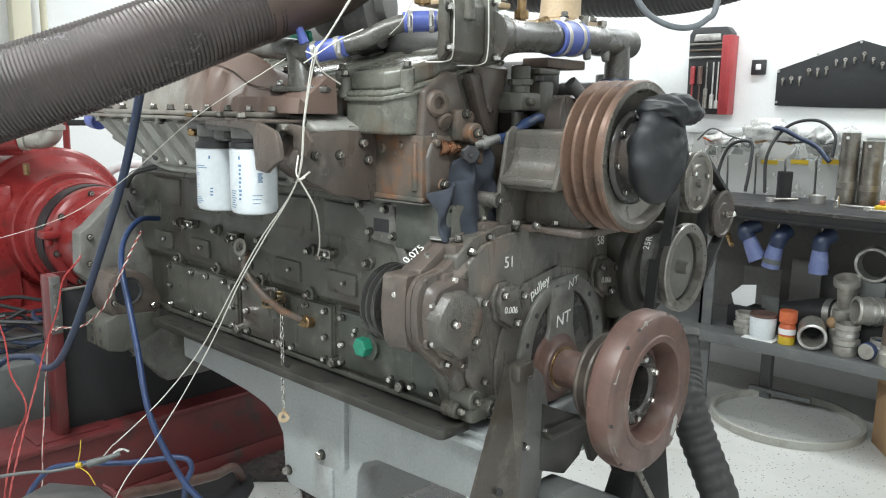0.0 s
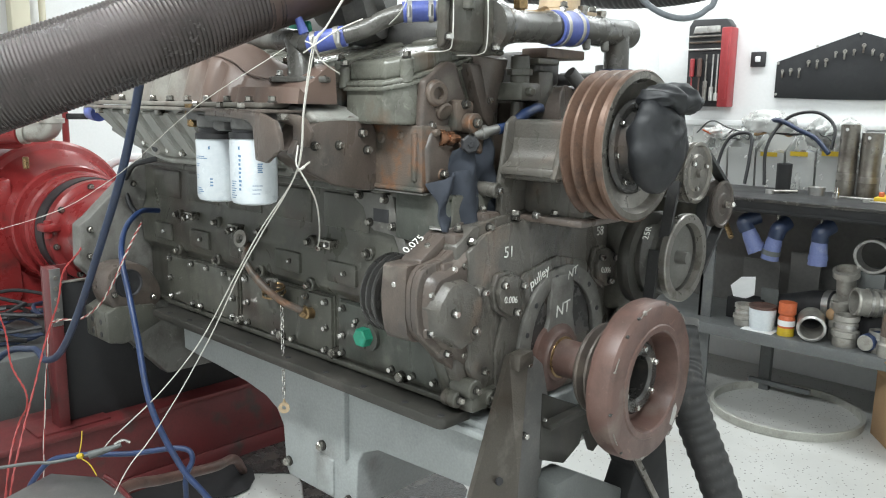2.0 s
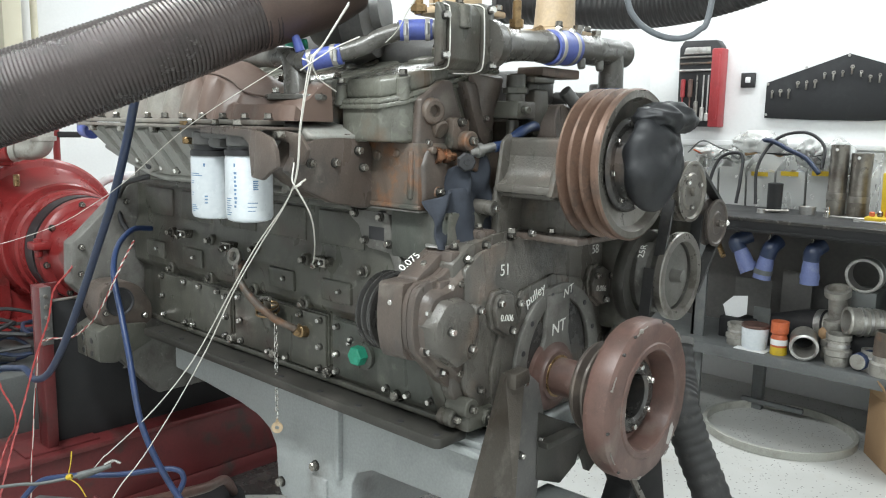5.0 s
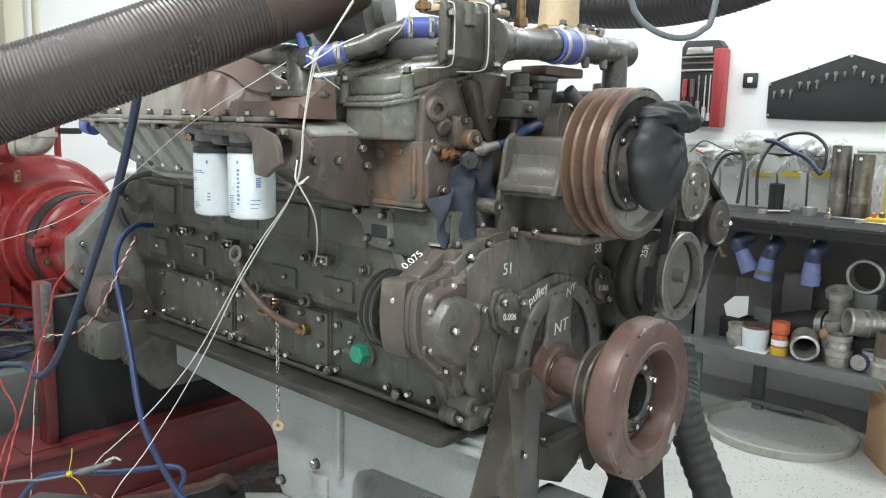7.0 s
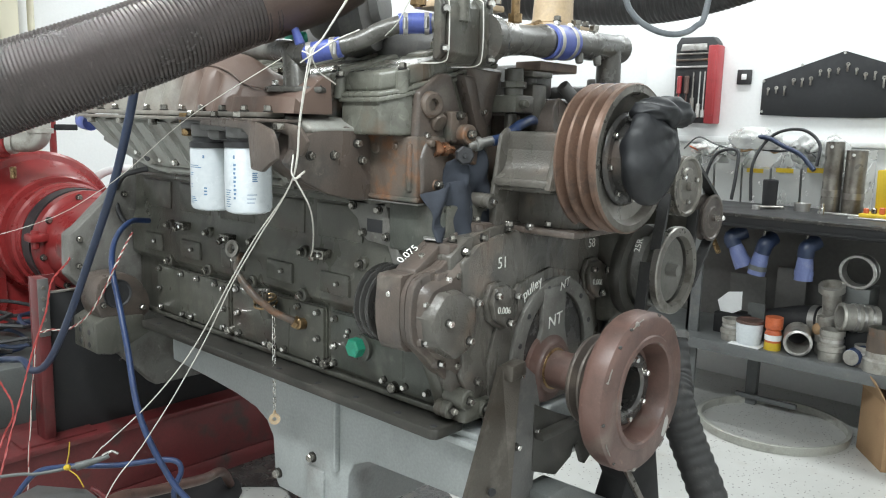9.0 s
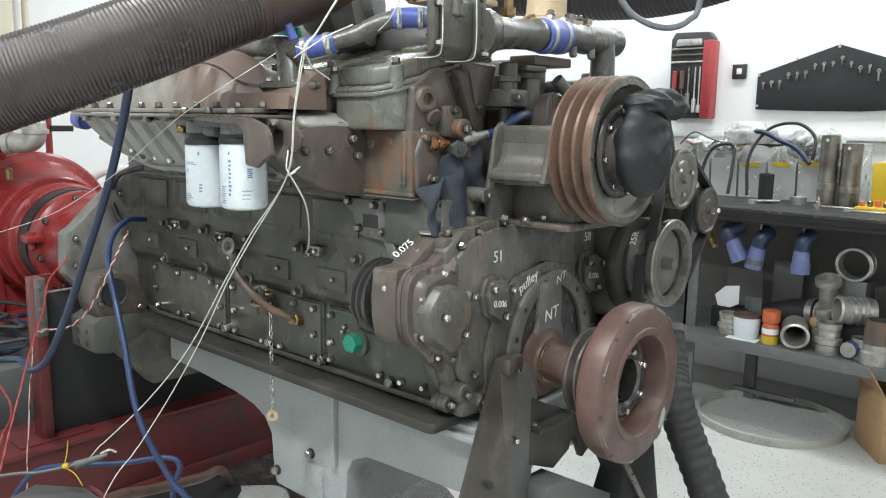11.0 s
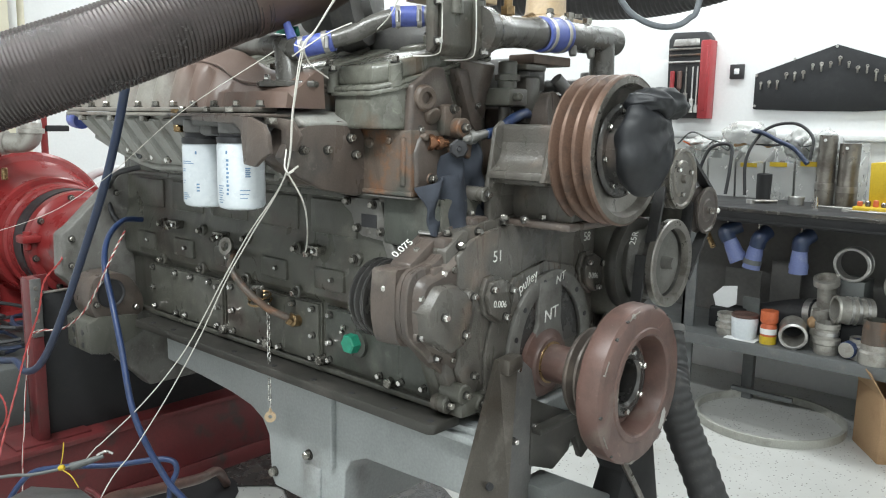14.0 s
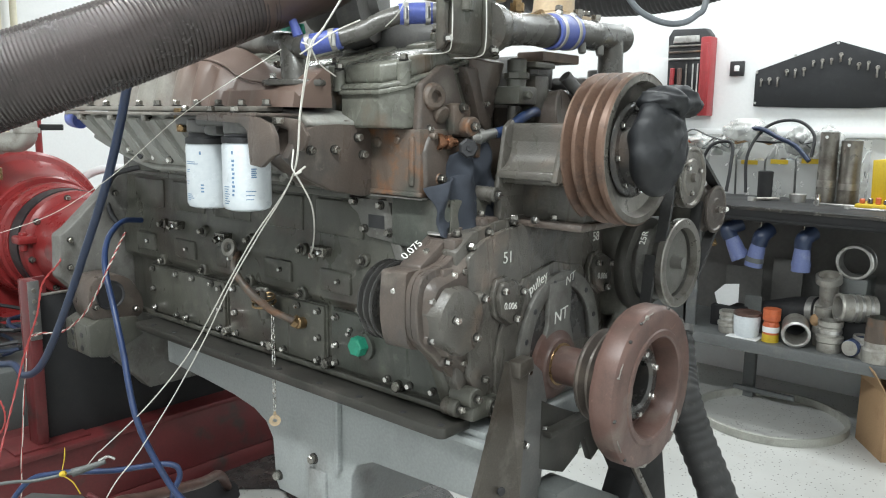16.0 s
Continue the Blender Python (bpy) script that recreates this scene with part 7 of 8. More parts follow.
def workbench():
    w = thing("workbench", (0.9, 2.52, 0), "grey steel workbench with a black top and lower shelf", "workbench")
    part("top", merge(box(-0.75, 2.3, 2.31, 3.046, 0.965, 1.0, 0.004)), BENCH_TOP, w, "black scuffed worktop")
    part("apron", merge(box(-0.62, 2.3, 2.296, 2.312, 0.935, 0.997, 0.003), box(-0.62, 2.3, 2.29, 2.30, 0.94, 0.952, 0.003)), BLACK_PAINT, w, "black front edge with a lip")
    part("top_edge", box(-0.75, 2.3, 2.2895, 2.2955, 0.984, 0.9985, 0.001), STEEL_DARK, w, "bare worn steel edge")
    part("shelf", merge(box(-0.75, 2.3, 2.27, 3.03, 0.385, 0.398, 0.003), box(-0.62, 2.3, 2.266, 2.278, 0.345, 0.396, 0.003)), BENCH, w, "grey steel shelf")
    for x in (-0.11, 1.4):
        part("leg", merge(box(x, x + 0.065, 2.37, 2.39, 0, 0.935, 0.004), box(x, x + 0.02, 2.37, 2.43, 0, 0.935, 0.004)), BENCH, w, "grey angle leg")
    for x in (0.10, 1.1):
        part("back_leg", box(x, x + 0.055, 2.66, 2.70, 0.0, 0.345, 0.004), BENCH, w)
    part("back_bar", box(0.06, 0.36, 2.64, 2.66, 0.035, 0.06, 0.004), BENCH, w)
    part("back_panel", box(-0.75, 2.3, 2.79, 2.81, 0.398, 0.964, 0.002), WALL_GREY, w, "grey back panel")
    tagged(part("wall_band", box(-4.2, 3.6, 3.042, 3.0495, 0, 0.38, 0.002), WALL), "white painted lower wall", "wall band", kind="structure")


def ring_part(name, at, axis, r, length, wall, material, parent, label="", lips=True):
    prof = [(0, r - wall), (0, r), (length * 0.06, r * 1.06 if lips else r), (length * 0.14, r), (length * 0.8, r), (length * 0.86, r * 1.05 if lips else r), (length, r), (length, r - wall), (0.0, r - wall)]
    return part(name, lathe(at, axis, prof, 36), material, parent, label)


def shelf_goods():
    Z = 0.398
    def fitting(x, y, r, h, label, group="pipe fittings"):
        f = thing("pipe_fitting", (x, y, Z), label, "pipe fitting", group)
        part("body", lathe((x, y, Z), (0, 0, 1), [(0, 0), (0, r * 0.95), (h * 0.08, r), (h * 0.3, r), (h * 0.34, r * 1.12), (h * 0.5, r * 1.12), (h * 0.54, r * 0.92), (h * 0.8, r * 0.92), (h * 0.84, r * 1.02), (h, r * 1.02), (h, r * 0.85), (h * 0.3, r * 0.8), (h * 0.3, 0)], 36), SILVER, f)
        part("clamp", lathe((x, y, Z + h * 0.62), (0, 0, 1), [(0, r * 0.92), (0, r * 0.98), (h * 0.1, r * 0.98), (h * 0.1, r * 0.92)], 36), ALU, f, "bright steel clamp")
        return f
    fitting(0.165, 2.36, 0.047, 0.10, "steel pipe coupling on the shelf")
    tub = thing("grease_tub", (0.27, 2.34, Z), "white plastic tub with a dark lid, stained", "tub")
    part("tub", lathe((0.27, 2.34, Z + 0.004), (0, 0, 1), [(0, 0), (0, 0.05), (0.01, 0.055), (0.095, 0.06), (0.1, 0.058), (0.1, 0)], 40), CAN_WHITE, tub)
    part("lid", lathe((0.27, 2.34, Z + 0.102), (0, 0, 1), [(0, 0.061), (0.012, 0.061), (0.014, 0.056), (0.010, 0.05), (0.010, 0)], 40), PULLEY_BROWN, tub, "dark red lid")
    tagged(part("paper_card", box(0.20, 0.34, 2.275, 2.42, Z, Z + 0.004, 0.001), WALL), "white card under the tub", "card")
    jar = thing("paint_jar", (0.365, 2.33, Z), "orange and yellow jar with a brown lid", "jar")
    part("jar", lathe((0.365, 2.33, Z + 0.035), (0, 0, 1), [(0, 0), (0, 0.034), (0.04, 0.036), (0.055, 0.03), (0.065, 0.038), (0.115, 0.038), (0.118, 0.0)], 32), ORANGE, jar)
    part("base", lathe((0.365, 2.33, Z), (0, 0, 1), [(0, 0), (0, 0.036), (0.035, 0.036), (0.037, 0.0)], 32), YELLOW, jar, "yellow base")
    part("label", lathe((0.365, 2.33, Z + 0.045), (0, 0, 1), [(0, 0.0362), (0.026, 0.0368)], 32), WALL, jar, "pale paper band")
    c1 = thing("pipe_coupling", (0.49, 2.31, Z), "grey pipe coupling lying on the shelf", "pipe fitting", "pipe fittings")
    ring_part("body", (0.487, 2.285, Z + 0.062), (-0.35, 1, 0.1), 0.056, 0.13, 0.010, SILVER, c1)
    part("lip", lathe((0.488, 2.282, Z + 0.062), (-0.35, 1, 0.1), [(0, 0.046), (-0.004, 0.05), (0, 0.059), (0.02, 0.06), (0.02, 0.055)], 40), ALU, c1, "bright worn rim")
    fitting(0.605, 2.35, 0.05, 0.135, "steel cam-lock fitting standing on the shelf")
    fil = thing("small_filter", (0.69, 2.33, Z), "small filter with blue band lying on the shelf", "filter")
    part("can", cyl((0.70, 2.30, Z + 0.042), (0.72, 2.40, Z + 0.045), 0.036, seg=32), BLUE_HOSE, fil)
    part("end", cyl((0.6985, 2.293, Z + 0.042), (0.70, 2.30, Z + 0.042), 0.033, seg=32), SILVER, fil)
    big = thing("pipe_adapter", (0.80, 2.33, Z), "tall rusty and bright pipe adapter", "pipe fitting", "pipe fittings")
    part("base", lathe((0.80, 2.33, Z), (0, 0, 1), [(0, 0), (0, 0.062), (0.05, 0.064), (0.06, 0.055), (0.09, 0.052)], 40), SILVER, big)
    part("sleeve", lathe((0.80, 2.33, Z + 0.085), (0, 0, 1), [(0, 0.05), (0.0, 0.055), (0.10, 0.052), (0.10, 0.042), (0.02, 0.04)], 40), RUST, big, "rusty sleeve")
    hz = thing("rubber_hose", (0.42, 2.52, Z), "thick black rubber hose with a steel end lying on the shelf", "hose")
    part("hose", tube([(0.18, 2.56, Z + 0.075), (0.36, 2.545, Z + 0.10), (0.51, 2.52, Z + 0.125)], 0.06, 10, 28, lambda t: 0.035 + 0.035 * min(1, t * 1.6)), BLACK_RUBBER, hz)
    part("clamp", lathe((0.475, 2.527, Z + 0.118), (0.9, -0.15, 0.14), [(0, 0.07), (0, 0.0735), (0.03, 0.0735), (0.03, 0.07)], 36), ALU, hz, "bright band clamp")
    ring_part("pipe_end", (0.51, 2.52, Z + 0.125), (0.95, -0.2, 0.1), 0.062, 0.10, 0.008, SILVER, hz)
    e1 = thing("cast_elbow", (0.62, 2.48, Z), "grey cast pipe tee stacked on the shelf", "pipe fitting", "pipe fittings")
    part("body", merge(tube([(0.515, 2.52, Z), (0.515, 2.5, Z + 0.15), (0.515, 2.47, Z + 0.285)], 0.040, 8, 24), lathe((0.515, 2.468, Z + 0.28), (0, -0.35, 1), [(0, 0.05), (0.0, 0.055), (0.03, 0.055), (0.034, 0.042), (0.0, 0.04)], 32)), SILVER, e1)
    e2 = thing("pipe_elbow", (0.72, 2.44, Z), "bright ribbed pipe elbow lying on other fittings", "pipe fitting", "pipe fittings")
    ring_part("body", (0.585, 2.36, Z + 0.195), (0.8, 0.6, -0.05), 0.058, 0.15, 0.010, SILVER, e2)
    part("bands", merge(*[lathe((0.585 + 0.8 * k, 2.36 + 0.6 * k, Z + 0.195 - 0.05 * k), (0.8, 0.6, -0.05), [(0, 0.057), (0, 0.062), (0.012, 0.062), (0.012, 0.057)], 32) for k in (0.05, 0.08, 0.115)]), ALU, e2)
    part("rest", box(0.60, 0.76, 2.40, 2.48, Z, Z + 0.142, 0.004), BLACK_PAINT, e2, "black box under the elbow")
    r1 = thing("flange_ring", (0.70, 2.55, 0.6), "large grey pipe ring resting on the pile", "ring")
    ring_part("ring", (0.603, 2.49, Z + 0.374), (0.05, 1, 0.05), 0.074, 0.06, 0.010, ALU, r1)
    part("stand", box(0.56, 0.66, 2.50, 2.66, Z, Z + 0.302, 0.004), VINYL_GREY, r1)
    r2 = thing("flange_ring", (0.88, 2.55, 0.6), "large dark pipe ring resting on the pile", "ring")
    ring_part("ring", (0.80, 2.48, Z + 0.30), (0.35, 1, 0.05), 0.07, 0.05, 0.008, SILVER, r2)
    part("stand", box(0.75, 0.90, 2.50, 2.66, Z, Z + 0.235, 0.004), BLACK_PAINT, r2)
    tagged(part("paper_scrap", ripple(prism("y", 2.47, 2.472, [(0.02, 0.50), (0.0, 0.55), (0.05, 0.60), (0.12, 0.61), (0.12, 0.52), (0.08, 0.50)], 0), 0.006, 12), WALL), "crumpled white paper leaning among the fittings", "paper")
    tagged(part("wooden_ball", blob((0.53, 2.42, Z + 0.11), (0.03, 0.03, 0.03), 0.05, 9, 3, 1.0), CARD), "brown round stopper between the fittings", "stopper")
    tagged(part("black_block", box(0.0, 0.16, 2.44, 2.56, Z, Z + 0.10, 0.006), BLACK_PAINT), "black block behind the fittings", "block")
    for k, (x, y, r, h) in enumerate(((0.555, 2.43, 0.04, 0.17), (0.74, 2.36, 0.045, 0.09), (0.95, 2.34, 0.05, 0.12), (1.04, 2.45, 0.055, 0.16))):
        fitting(x, y, r, h, "dull steel pipe fitting in the pile on the shelf")
    for x, y, z, dx in ((0.09, 2.40, 0.79, 0.06), (0.22, 2.40, 0.775, -0.02), (0.41, 2.40, 0.78, 0.0)):
        h = thing("hanging_sleeve", (x, y, z), "blue and white silicone sleeve hanging under the bench top", "sleeve", "hanging sleeves")
        part("sleeve", lathe((x, y, z + 0.055), (dx, 0, -0.12), [(0, 0.0), (0, 0.03), (0.04, 0.036), (0.115, 0.04), (0.115, 0.033), (0.03, 0.028)], 28), LAVENDER, h)
        part("pale_band", lathe((x + dx * 0.62, y, z - 0.015), (dx, 0, -0.12), [(0, 0.0385), (0.0, 0.0405), (0.022, 0.0415), (0.022, 0.039)], 28), VINYL_GREY if 0.2 < x < 0.3 else LAVENDER, h, "worn band")
        part("dark_elbow", tube([(x, y, z + 0.045), (x - dx * 0.35 + 0.005, y, z + 0.085), (x + 0.03, y + 0.04, z + 0.115)], 0.036, 6, 18), NAVY_HOSE, h, "dark upper end of the sleeve")
        part("hook", cyl((x, y, z + 0.05), (x - dx * 0.3, y, 0.966), 0.006), BOLT_DARK, h)
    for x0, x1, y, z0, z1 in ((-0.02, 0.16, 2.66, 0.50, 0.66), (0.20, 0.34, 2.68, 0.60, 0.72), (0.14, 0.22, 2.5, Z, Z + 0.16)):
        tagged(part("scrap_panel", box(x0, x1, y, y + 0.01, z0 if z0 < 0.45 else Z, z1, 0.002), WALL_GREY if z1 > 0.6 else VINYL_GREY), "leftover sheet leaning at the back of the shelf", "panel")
    tagged(part("brass_nozzle", cyl((0.02, 2.40, 0.86), (0.07, 2.36, 0.80), 0.013), BRASS), "brass nozzle hanging by the bench leg", "nozzle")


def bench_goods():
    Z = 1.0
    for x, y, r, h in ((0.445, 2.55, 0.040, 0.31), (0.535, 2.56, 0.044, 0.275)):
        s = thing("steel_sleeve", (x, y, Z), "dull grey steel cylinder sleeve standing on the bench", "sleeve", "steel sleeves")
        part("tube", lathe((x, y, Z), (0, 0, 1), [(0, r - 0.006), (0, r), (h * 0.26, r), (h * 0.27, r - 0.001), (h, r - 0.001), (h, r - 0.007), (0.02, r - 0.007)], 40), PULLEY_FACE, s)
        part("ring", lathe((x, y, Z + h * 0.22), (0, 0, 1), [(0, r), (0, r + 0.0015), (h * 0.1, r + 0.0015), (h * 0.1, r)], 40), STEEL, s, "bright machined band")
        part("hole", cyl((x - 0.002, y - r + 0.001, Z + h * 0.93), (x - 0.002, y - r - 0.002, Z + h * 0.93), 0.007, seg=12, bevel=0.0005), WALL, s)
    d = thing("dark_socket", (0.22, 2.43, Z), "short dark steel cylinder on the bench", "cylinder")
    part("body", lathe((0.22, 2.43, Z), (0, 0, 1), [(0, 0), (0, 0.031), (0.13, 0.033), (0.132, 0.027), (0.05, 0.025)], 32), BLACK_PAINT, d)
    tagged(part("small_dish", lathe((0.36, 2.45, Z), (0, 0, 1), [(0, 0), (0, 0.032), (0.035, 0.036), (0.036, 0.033), (0.006, 0.028), (0.006, 0)], 32), ALU), "bright shallow metal ring on the bench", "dish")
    w = thing("ratchet", (0.22, 2.36, Z), "chrome ratchet wrench lying on the bench", "wrench", "wrenches")
    part("head", lathe((0.195, 2.345, Z), (0, 0, 1), [(0, 0), (0, 0.018), (0.018, 0.018), (0.02, 0)], 20), ALU, w)
    part("handle", cyl((0.20, 2.35, Z + 0.01), (0.29, 2.42, Z + 0.012), 0.007), STEEL, w)
    for k, (x0, y0, x1, y1) in enumerate(((0.60, 2.35, 0.74, 2.32), (0.70, 2.36, 0.86, 2.34), (0.45, 2.46, 0.62, 2.42))):
        q = thing("spanner", (x0, y0, Z), "chrome spanner lying on the bench", "spanner", "wrenches")
        part("shaft", box(min(x0, x1), max(x0, x1), min(y0, y1) - 0.006, min(y0, y1) + 0.006, Z, Z + 0.008, 0.003), ALU, q)
        part("jaw", lathe((x0, min(y0, y1), Z), (0, 0, 1), [(0, 0.006), (0, 0.014), (0.01, 0.014), (0.01, 0.006)], 16), ALU, q)
    tagged(part("bolt_stub", merge(lathe((0.475, 2.345, Z), (0, 0, 1), [(0, 0), (0, 0.011), (0.03, 0.011), (0.032, 0.008), (0.05, 0.008), (0.05, 0)], 12)), BRIGHT), "loose bolt standing on the bench", "bolt")
    y = thing("yellow_holder", (0.74, 2.45, Z), "yellow plastic tool holder with sockets", "tool holder")
    part("tray", prism("y", 2.42, 2.55, [(0.66, 1.02), (0.655, 1.20), (0.86, 1.22), (0.86, 1.02)], 0.004), YELLOW, y)
    part("base", box(0.62, 0.88, 2.34, 2.56, Z, Z + 0.022, 0.004), YELLOW, y)
    for k in range(7):
        part("socket", cyl((0.64 + 0.03 * k, 2.375, Z + 0.022), (0.64 + 0.03 * k, 2.375, Z + 0.042 + 0.004 * (k % 3)), 0.011, seg=16), BOLT_DARK if k % 2 else ORANGE, y)
    # clear storage bins along the wall
    for k, x in enumerate((-0.40, -0.27, -0.13, 0.01, 0.15, 0.29, 0.43)):
        b = thing("storage_bin", (x + 0.06, 2.70, Z), "clear plastic storage bin full of small parts", "storage bin", "storage bins")
        h = 0.225 + 0.012 * (k % 3)
        yf = 2.64
        part("front", prism("x", x, x + 0.13, [(yf, Z), (yf - 0.015, Z + h * 0.75), (yf - 0.011, Z + h * 0.75), (yf + 0.004, Z + 0.004)], 0.0), PVC, b)
        part("floor_pan", box(x, x + 0.13, yf, 2.79, Z, Z + 0.004, 0.0), PVC, b)
        part("back", box(x, x + 0.13, 2.78, 2.785, Z + 0.004, Z + h + 0.05, 0.0), PVC, b)
        for s in (x, x + 0.127):
            part("side", prism("x", s, s + 0.003, [(yf, Z + 0.004), (yf - 0.014, Z + h * 0.75), (2.73, Z + h), (2.78, Z + h), (2.78, Z + 0.004)], 0.0), PVC, b)
        rnd = random.Random(20 + k)
        for j in range(9):
            m = rnd.choice((SILVER, CAN_WHITE, CREAM, BLACK_RUBBER, PVC, CARD, CAN_WHITE, CREAM, RIM))
            part("contents", blob((x + rnd.uniform(0.03, 0.10), rnd.uniform(2.675, 2.75), Z + rnd.uniform(0.04, 0.15)), (0.028, 0.03, rnd.uniform(0.025, 0.05)), 0.4, 20, 2, k + j), m, b)
        if k in (3, 4, 5):
            part("label", box(x + 0.02, x + 0.10, yf - 0.0175, yf - 0.0155, Z + h * 0.66, Z + h * 0.75, 0.0), YELLOW, b, "yellow label with unreadable mark")
    hose("bench_cable", [(-0.12, 2.50, 1.01), (-0.13, 2.52, 1.12), (-0.09, 2.54, 1.235), (0.0, 2.56, 1.25), (0.02, 2.52, 1.14), (0.015, 2.50, 1.02)], 0.008, BLACK_RUBBER, "black cable hung over the bins", "cable", "bench cables")
    hose("bench_cable", [(0.10, 2.52, 1.02), (0.09, 2.54, 1.20), (0.15, 2.60, 1.33), (0.27, 2.62, 1.36), (0.36, 2.60, 1.30), (0.37, 2.56, 1.20)], 0.0075, BLACK_RUBBER, "black cable hung over the bins", "cable", "bench cables")
    hose("bench_cable", [(0.02, 2.60, 1.30), (0.12, 2.58, 1.32), (0.22, 2.56, 1.28), (0.30, 2.55, 1.245), (0.37, 2.53, 1.18)], 0.011, NAVY_HOSE, "thick dark cable lying on the bins", "cable", "bench cables")
    hose("bench_cable", [(-0.30, 2.62, 1.25), (-0.22, 2.60, 1.31), (-0.12, 2.58, 1.28), (-0.02, 2.60, 1.25)], 0.004, VINYL_GREY, "thin grey cable on the bins", "cable", "bench cables")
    rnd = random.Random(33)
    for k in range(9):
        x, z = -0.32 + 0.09 * k + rnd.uniform(-0.02, 0.02), 1.215 + rnd.uniform(0, 0.02)
        q = [(x + rnd.uniform(-0.06, 0.06) + 0.02 * j, 2.66 + rnd.uniform(-0.05, 0.05), z + rnd.uniform(0, 0.055)) for j in range(5)]
        hose("bench_cable", q, rnd.choice((0.0025, 0.004, 0.0055)), rnd.choice((BLACK_RUBBER, VINYL_GREY, CARD, BLACK_RUBBER, ORANGE)), "short loose cable tangled on the bins", "cable", "bench cables")
    for k, (x, w, h) in enumerate(((-0.22, 0.07, 0.03), (0.27, 0.05, 0.06), (0.34, 0.06, 0.045), (-0.08, 0.06, 0.035))):
        wrap = thing("plastic_bag", (x, 2.70, 1.23), "clear crumpled plastic bag lying on the bins", "bag", "plastic bags")
        part("bag", blob((x, 2.70, 1.235 + h * 0.5), (w, 0.045, h), 0.55, 16, 4, 20.0 + k), PVC, wrap)
    bag = thing("plastic_bag", (0.02, 2.62, 1.3), "clear crumpled plastic bag of cable lying on the bins", "bag")
    part("bag", blob((0.06, 2.64, 1.31), (0.11, 0.06, 0.055), 0.35, 12, 4, 9.0), PVC, bag)
    bag = thing("plastic_bag", (0.40, 2.64, 1.28), "clear crumpled plastic bag lying on the bins", "bag")
    part("bag", blob((0.42, 2.65, 1.25), (0.06, 0.05, 0.07), 0.4, 12, 4, 12.0), PVC, bag)


def wall_goods():
    b = thing("tool_case", (-0.30, 2.72, 1.40), "red and black tool case hung open on the wall with tools", "tool case")
    part("tray", merge(prism("y", 2.68, 2.744, [(-0.405, 1.402), (-0.412, 1.80), (-0.39, 1.836), (-0.215, 1.832), (-0.19, 1.80), (-0.20, 1.402)], 0.006)), TOOL_BLACK, b, "black plastic tool tray")
    part("handle", prism("y", 2.672, 2.682, [(-0.385, 1.765), (-0.375, 1.80), (-0.245, 1.80), (-0.24, 1.765)], 0.003), ALU, b, "grey recessed handle")
    part("shell", box(-0.232, -0.177, 2.665, 2.744, 1.40, 1.79, 0.008), TOOL_RED, b, "red outer shell")
    part("shell_edge", box(-0.204, -0.186, 2.658, 2.668, 1.44, 1.76, 0.004), TOOL_RED, b)
    for k, z in enumerate((1.745, 1.715, 1.68)):
        part("wrench", box(-0.405, -0.225, 2.668, 2.681, z, z + 0.010, 0.003), (STEEL, RUST, ALU)[k], b)
    for k, x in enumerate((-0.375, -0.335)):
        part("screwdriver", merge(cyl((x, 2.668, 1.55), (x, 2.668, 1.64), 0.012), cyl((x, 2.668, 1.45), (x, 2.668, 1.55), 0.004)), PULLEY_BROWN if k else TOOL_RED, b)
    for k, x in enumerate((-0.30, -0.265, -0.24)):
        part("driver", merge(cyl((x, 2.668, 1.53 - 0.03 * k), (x, 2.668, 1.66), 0.004), cyl((x, 2.668, 1.43), (x, 2.668, 1.53 - 0.03 * k), 0.011)), ALU if k else STEEL, b)
    s = thing("wall_switch", (-0.065, 2.74, 1.60), "small dark square switch plate on the wall", "switch")
    part("plate", box(-0.102, -0.03, 2.732, 2.746, 1.597, 1.669, 0.004), TOOL_BLACK, s)
    part("rocker", box(-0.078, -0.052, 2.727, 2.733, 1.62, 1.648, 0.003), WALL, s, "white rocker")
    r = thing("tool_roll", (0.39, 2.73, 1.45), "black canvas spanner roll pinned to the wall", "tool roll")
    part("cloth", ripple(prism("y", 2.730, 2.742, [(0.030, 1.450), (0.028, 1.618), (0.393, 1.742), (0.40, 1.74), (0.76, 1.618), (0.76, 1.455), (0.5, 1.438), (0.25, 1.442)], 0.002), 0.003, 9), CANVAS, r)
    rnd = random.Random(7)
    for k in range(18):
        x = 0.06 + 0.039 * k
        top = 1.618 + (1.742 - 1.618) * (1 - abs(x - 0.393) / 0.366) - 0.055 - 0.01 * (k % 3)
        h = rnd.uniform(0.022, 0.05)
        part("spanner", merge(box(x - 0.004, x + 0.004, 2.722, 2.729, top - h, top, 0.002), lathe((x, 2.729, top), (0.2, -1, 0.1), [(0, 0.004), (0, 0.007 + 0.003 * (k % 2)), (0.005, 0.007), (0.005, 0.004)], 12)), STEEL, r)
    for x, z in ((0.037, 1.465), (0.036, 1.611), (0.393, 1.733), (0.21, 1.684), (0.752, 1.611), (0.752, 1.462), (0.62, 1.56)):
        part("eyelet", lathe((x, 2.731, z), (0, -1, 0), [(0, 0.003), (0, 0.007), (0.004, 0.006), (0.004, 0)], 14), ALU, r)
    # trunking and papers low on the wall
    tagged(part("wall_trunking", box(-4.2, 3.6, 3.03, 3.0495, 1.30, 1.332, 0.003), WALL), "white cable trunking along the wall", "trunking", kind="structure")
    tagged(part("wall_frame", merge(box(-0.60, -0.36, 2.735, 2.746, 1.50, 1.70, 0.004)), WALL), "white panel on the wall", "panel")


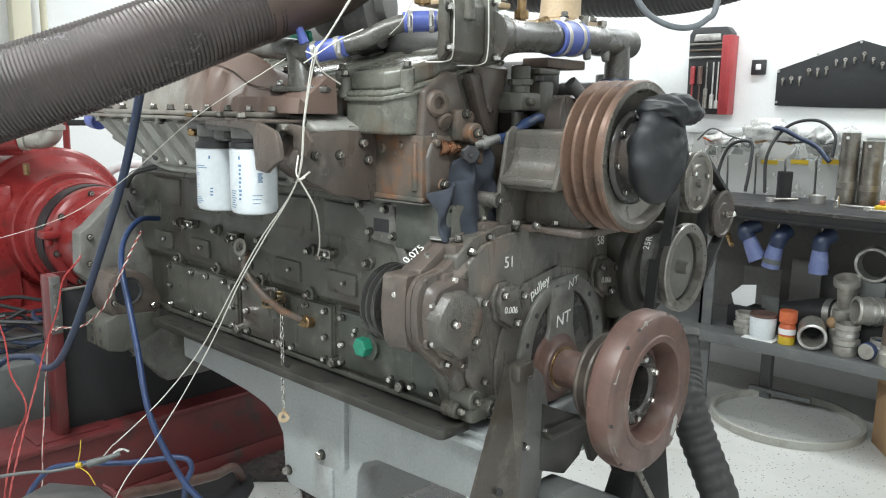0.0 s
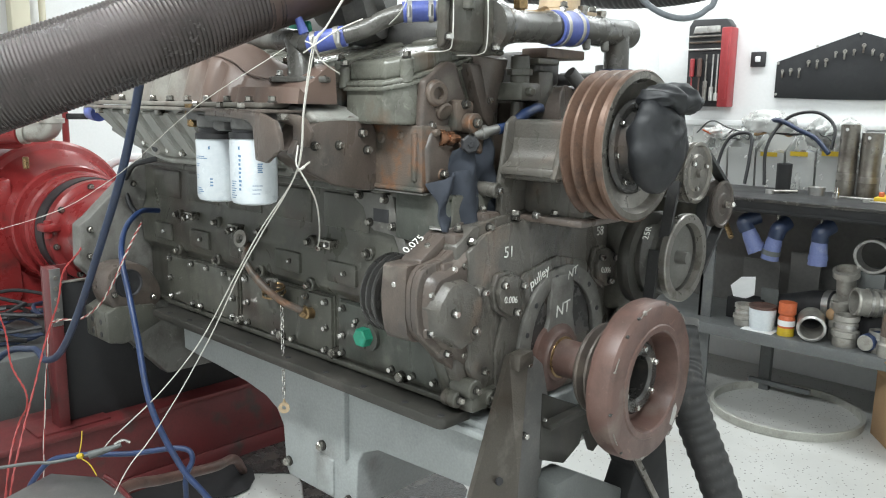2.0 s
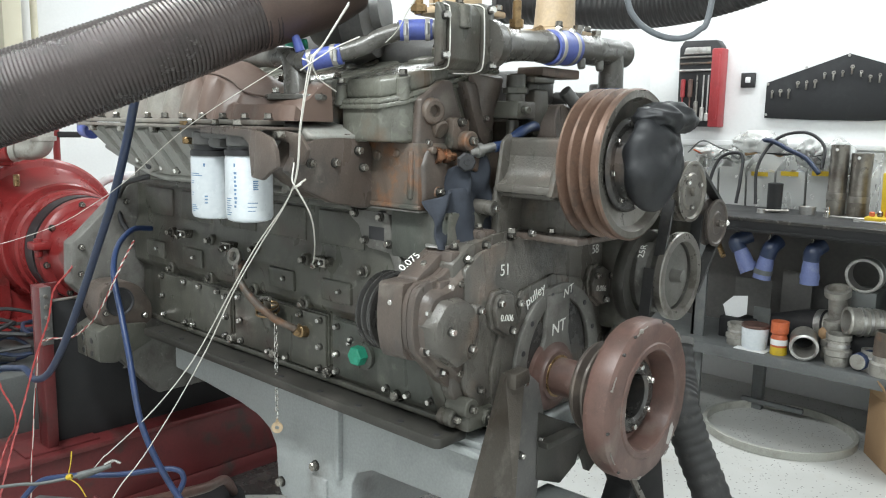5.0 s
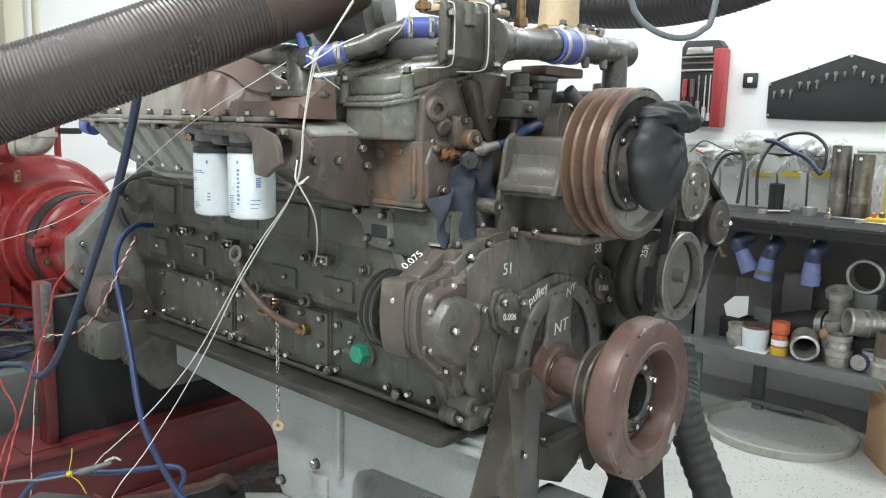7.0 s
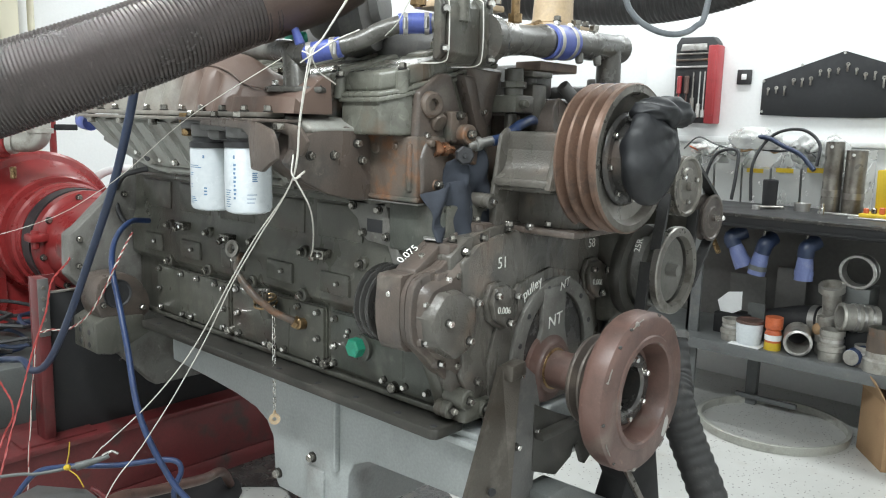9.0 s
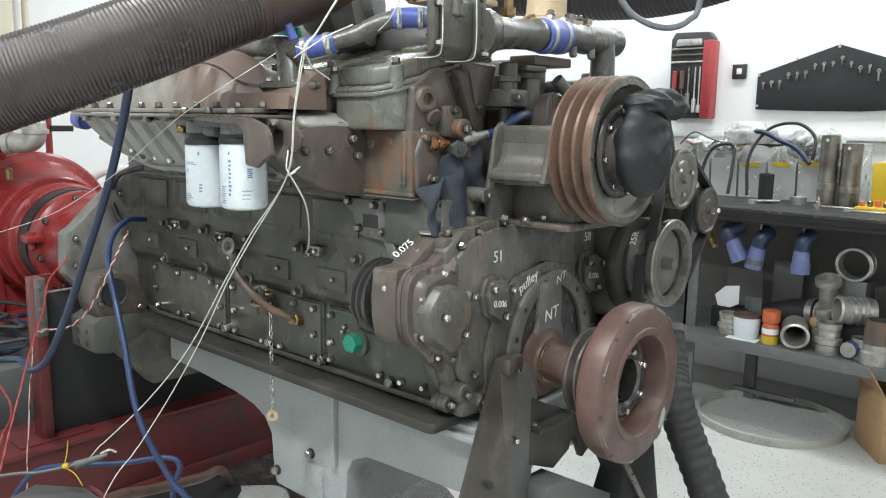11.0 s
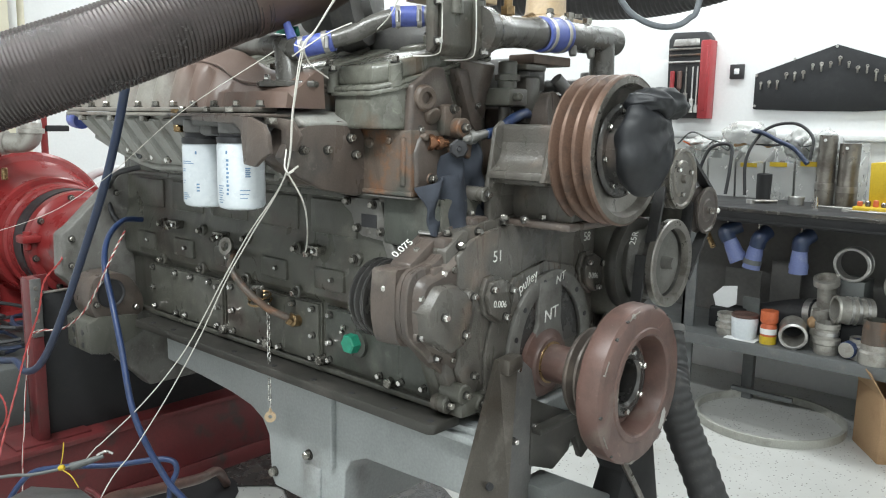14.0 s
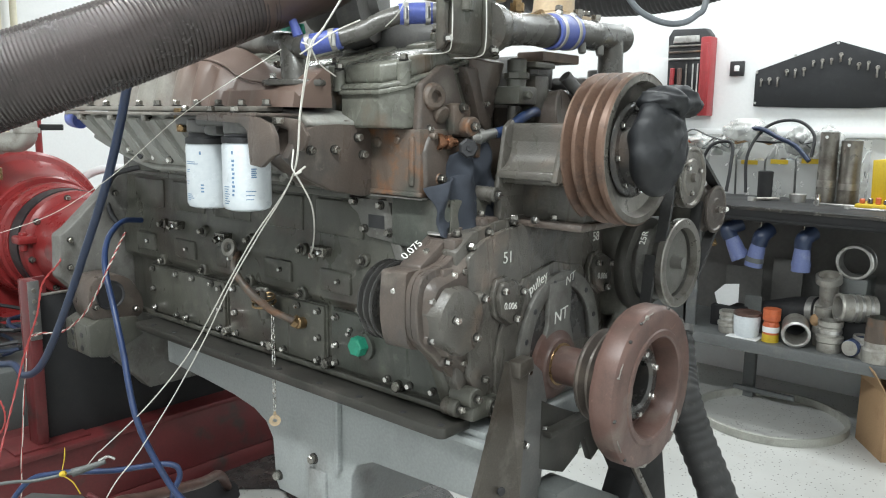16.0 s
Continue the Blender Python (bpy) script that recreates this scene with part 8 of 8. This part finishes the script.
def corner():
    h = tagged(part("steel_hoop", lathe((0.325, 2.43, 0), (0, 0, 1), [(0.0, 0.318), (0.0, 0.332), (0.036, 0.334), (0.038, 0.322), (0.036, 0.316), (0.0, 0.318)], 96), GREY_RING), "worn grey steel hoop lying on the floor", "hoop")
    b = thing("cardboard_box", (0.95, 2.45, 0), "open brown cardboard box on the floor", "box")
    c, s = math.cos(radians(35)), math.sin(radians(35))
    def at(x, y):
        return (0.83 + x * c - y * s, 2.25 + x * s + y * c)
    def wall(x0, y0, x1, y1, z0, z1, name="side"):
        part(name, prism("z", z0, z1, [at(x0, y0), at(x1, y0), at(x1, y1), at(x0, y1)], 0.001), CARD, b)
    wall(0, 0, 0.3, 0.006, 0, 0.28)
    wall(0, 0.006, 0.006, 0.26, 0, 0.28)
    wall(0.294, 0.006, 0.3, 0.26, 0, 0.28)
    wall(0.006, 0.254, 0.294, 0.26, 0, 0.28)
    wall(0.006, 0.006, 0.294, 0.254, 0, 0.006, "bottom")
    bm = bmesh.new()
    v = [bm.verts.new((*at(*p), z)) for p, z in (((0.0, 0.0), 0.28), ((0.0, 0.26), 0.28), ((-0.05, 0.26), 0.40), ((-0.06, 0.0), 0.38))]
    w = [bm.verts.new(q.co + vec(0.002, 0, 0.005)) for q in v]
    bm.faces.new(v)
    bm.faces.new(w)
    for k in range(4):
        bm.faces.new((v[k], v[(k + 1) % 4], w[(k + 1) % 4], w[k]))
    bmesh.ops.recalc_face_normals(bm, faces=bm.faces)
    part("flap", bm, CARD, b)
    # pipes and door frame on the end wall
    p = thing("wall_pipe", (-4.1, 1.0, 0), "cream vertical pipes on the end wall", "pipe")
    part("pipe", box(-4.195, -4.10, 0.70, 0.82, 0, 3.2, 0.01), CREAM, p)
    part("pipe", cyl((-4.12, 0.90, 0), (-4.12, 0.90, 3.2), 0.022), CREAM, p)
    q = thing("fire_pipe", (-3.9, 1.1, 1.2), "red pipe with a black valve handle", "pipe")
    part("pipe", cyl((-3.4, 0.716, 0.0), (-3.4, 0.716, 1.75), 0.02), RED, q)
    part("handle", box(-3.40, -3.36, 0.716, 0.85, 1.27, 1.305, 0.006), BLACK_PAINT, q)


workbench()
before = set(scene.objects)
shelf_goods()
for ob in [o for o in scene.objects if o not in before and not o.parent]:
    kind = ob.name.split(".")[0]
    ob.location.x -= 0.0 if kind in ("hanging_sleeve", "scrap_panel", "paper_scrap", "black_block", "flange_ring", "cast_elbow", "pipe_elbow") else 0.055 if kind in ("grease_tub", "paper_card") else 0.038
before = set(scene.objects)
bench_goods()
for ob in [o for o in scene.objects if o not in before and not o.parent]:
    set_back(ob, 1.06, 0.0228)
before = set(scene.objects)
wall_goods()
for ob in [o for o in scene.objects if o not in before and not o.parent and o.name != "wall_trunking"]:
    set_back(ob, 1.0765)
corner()
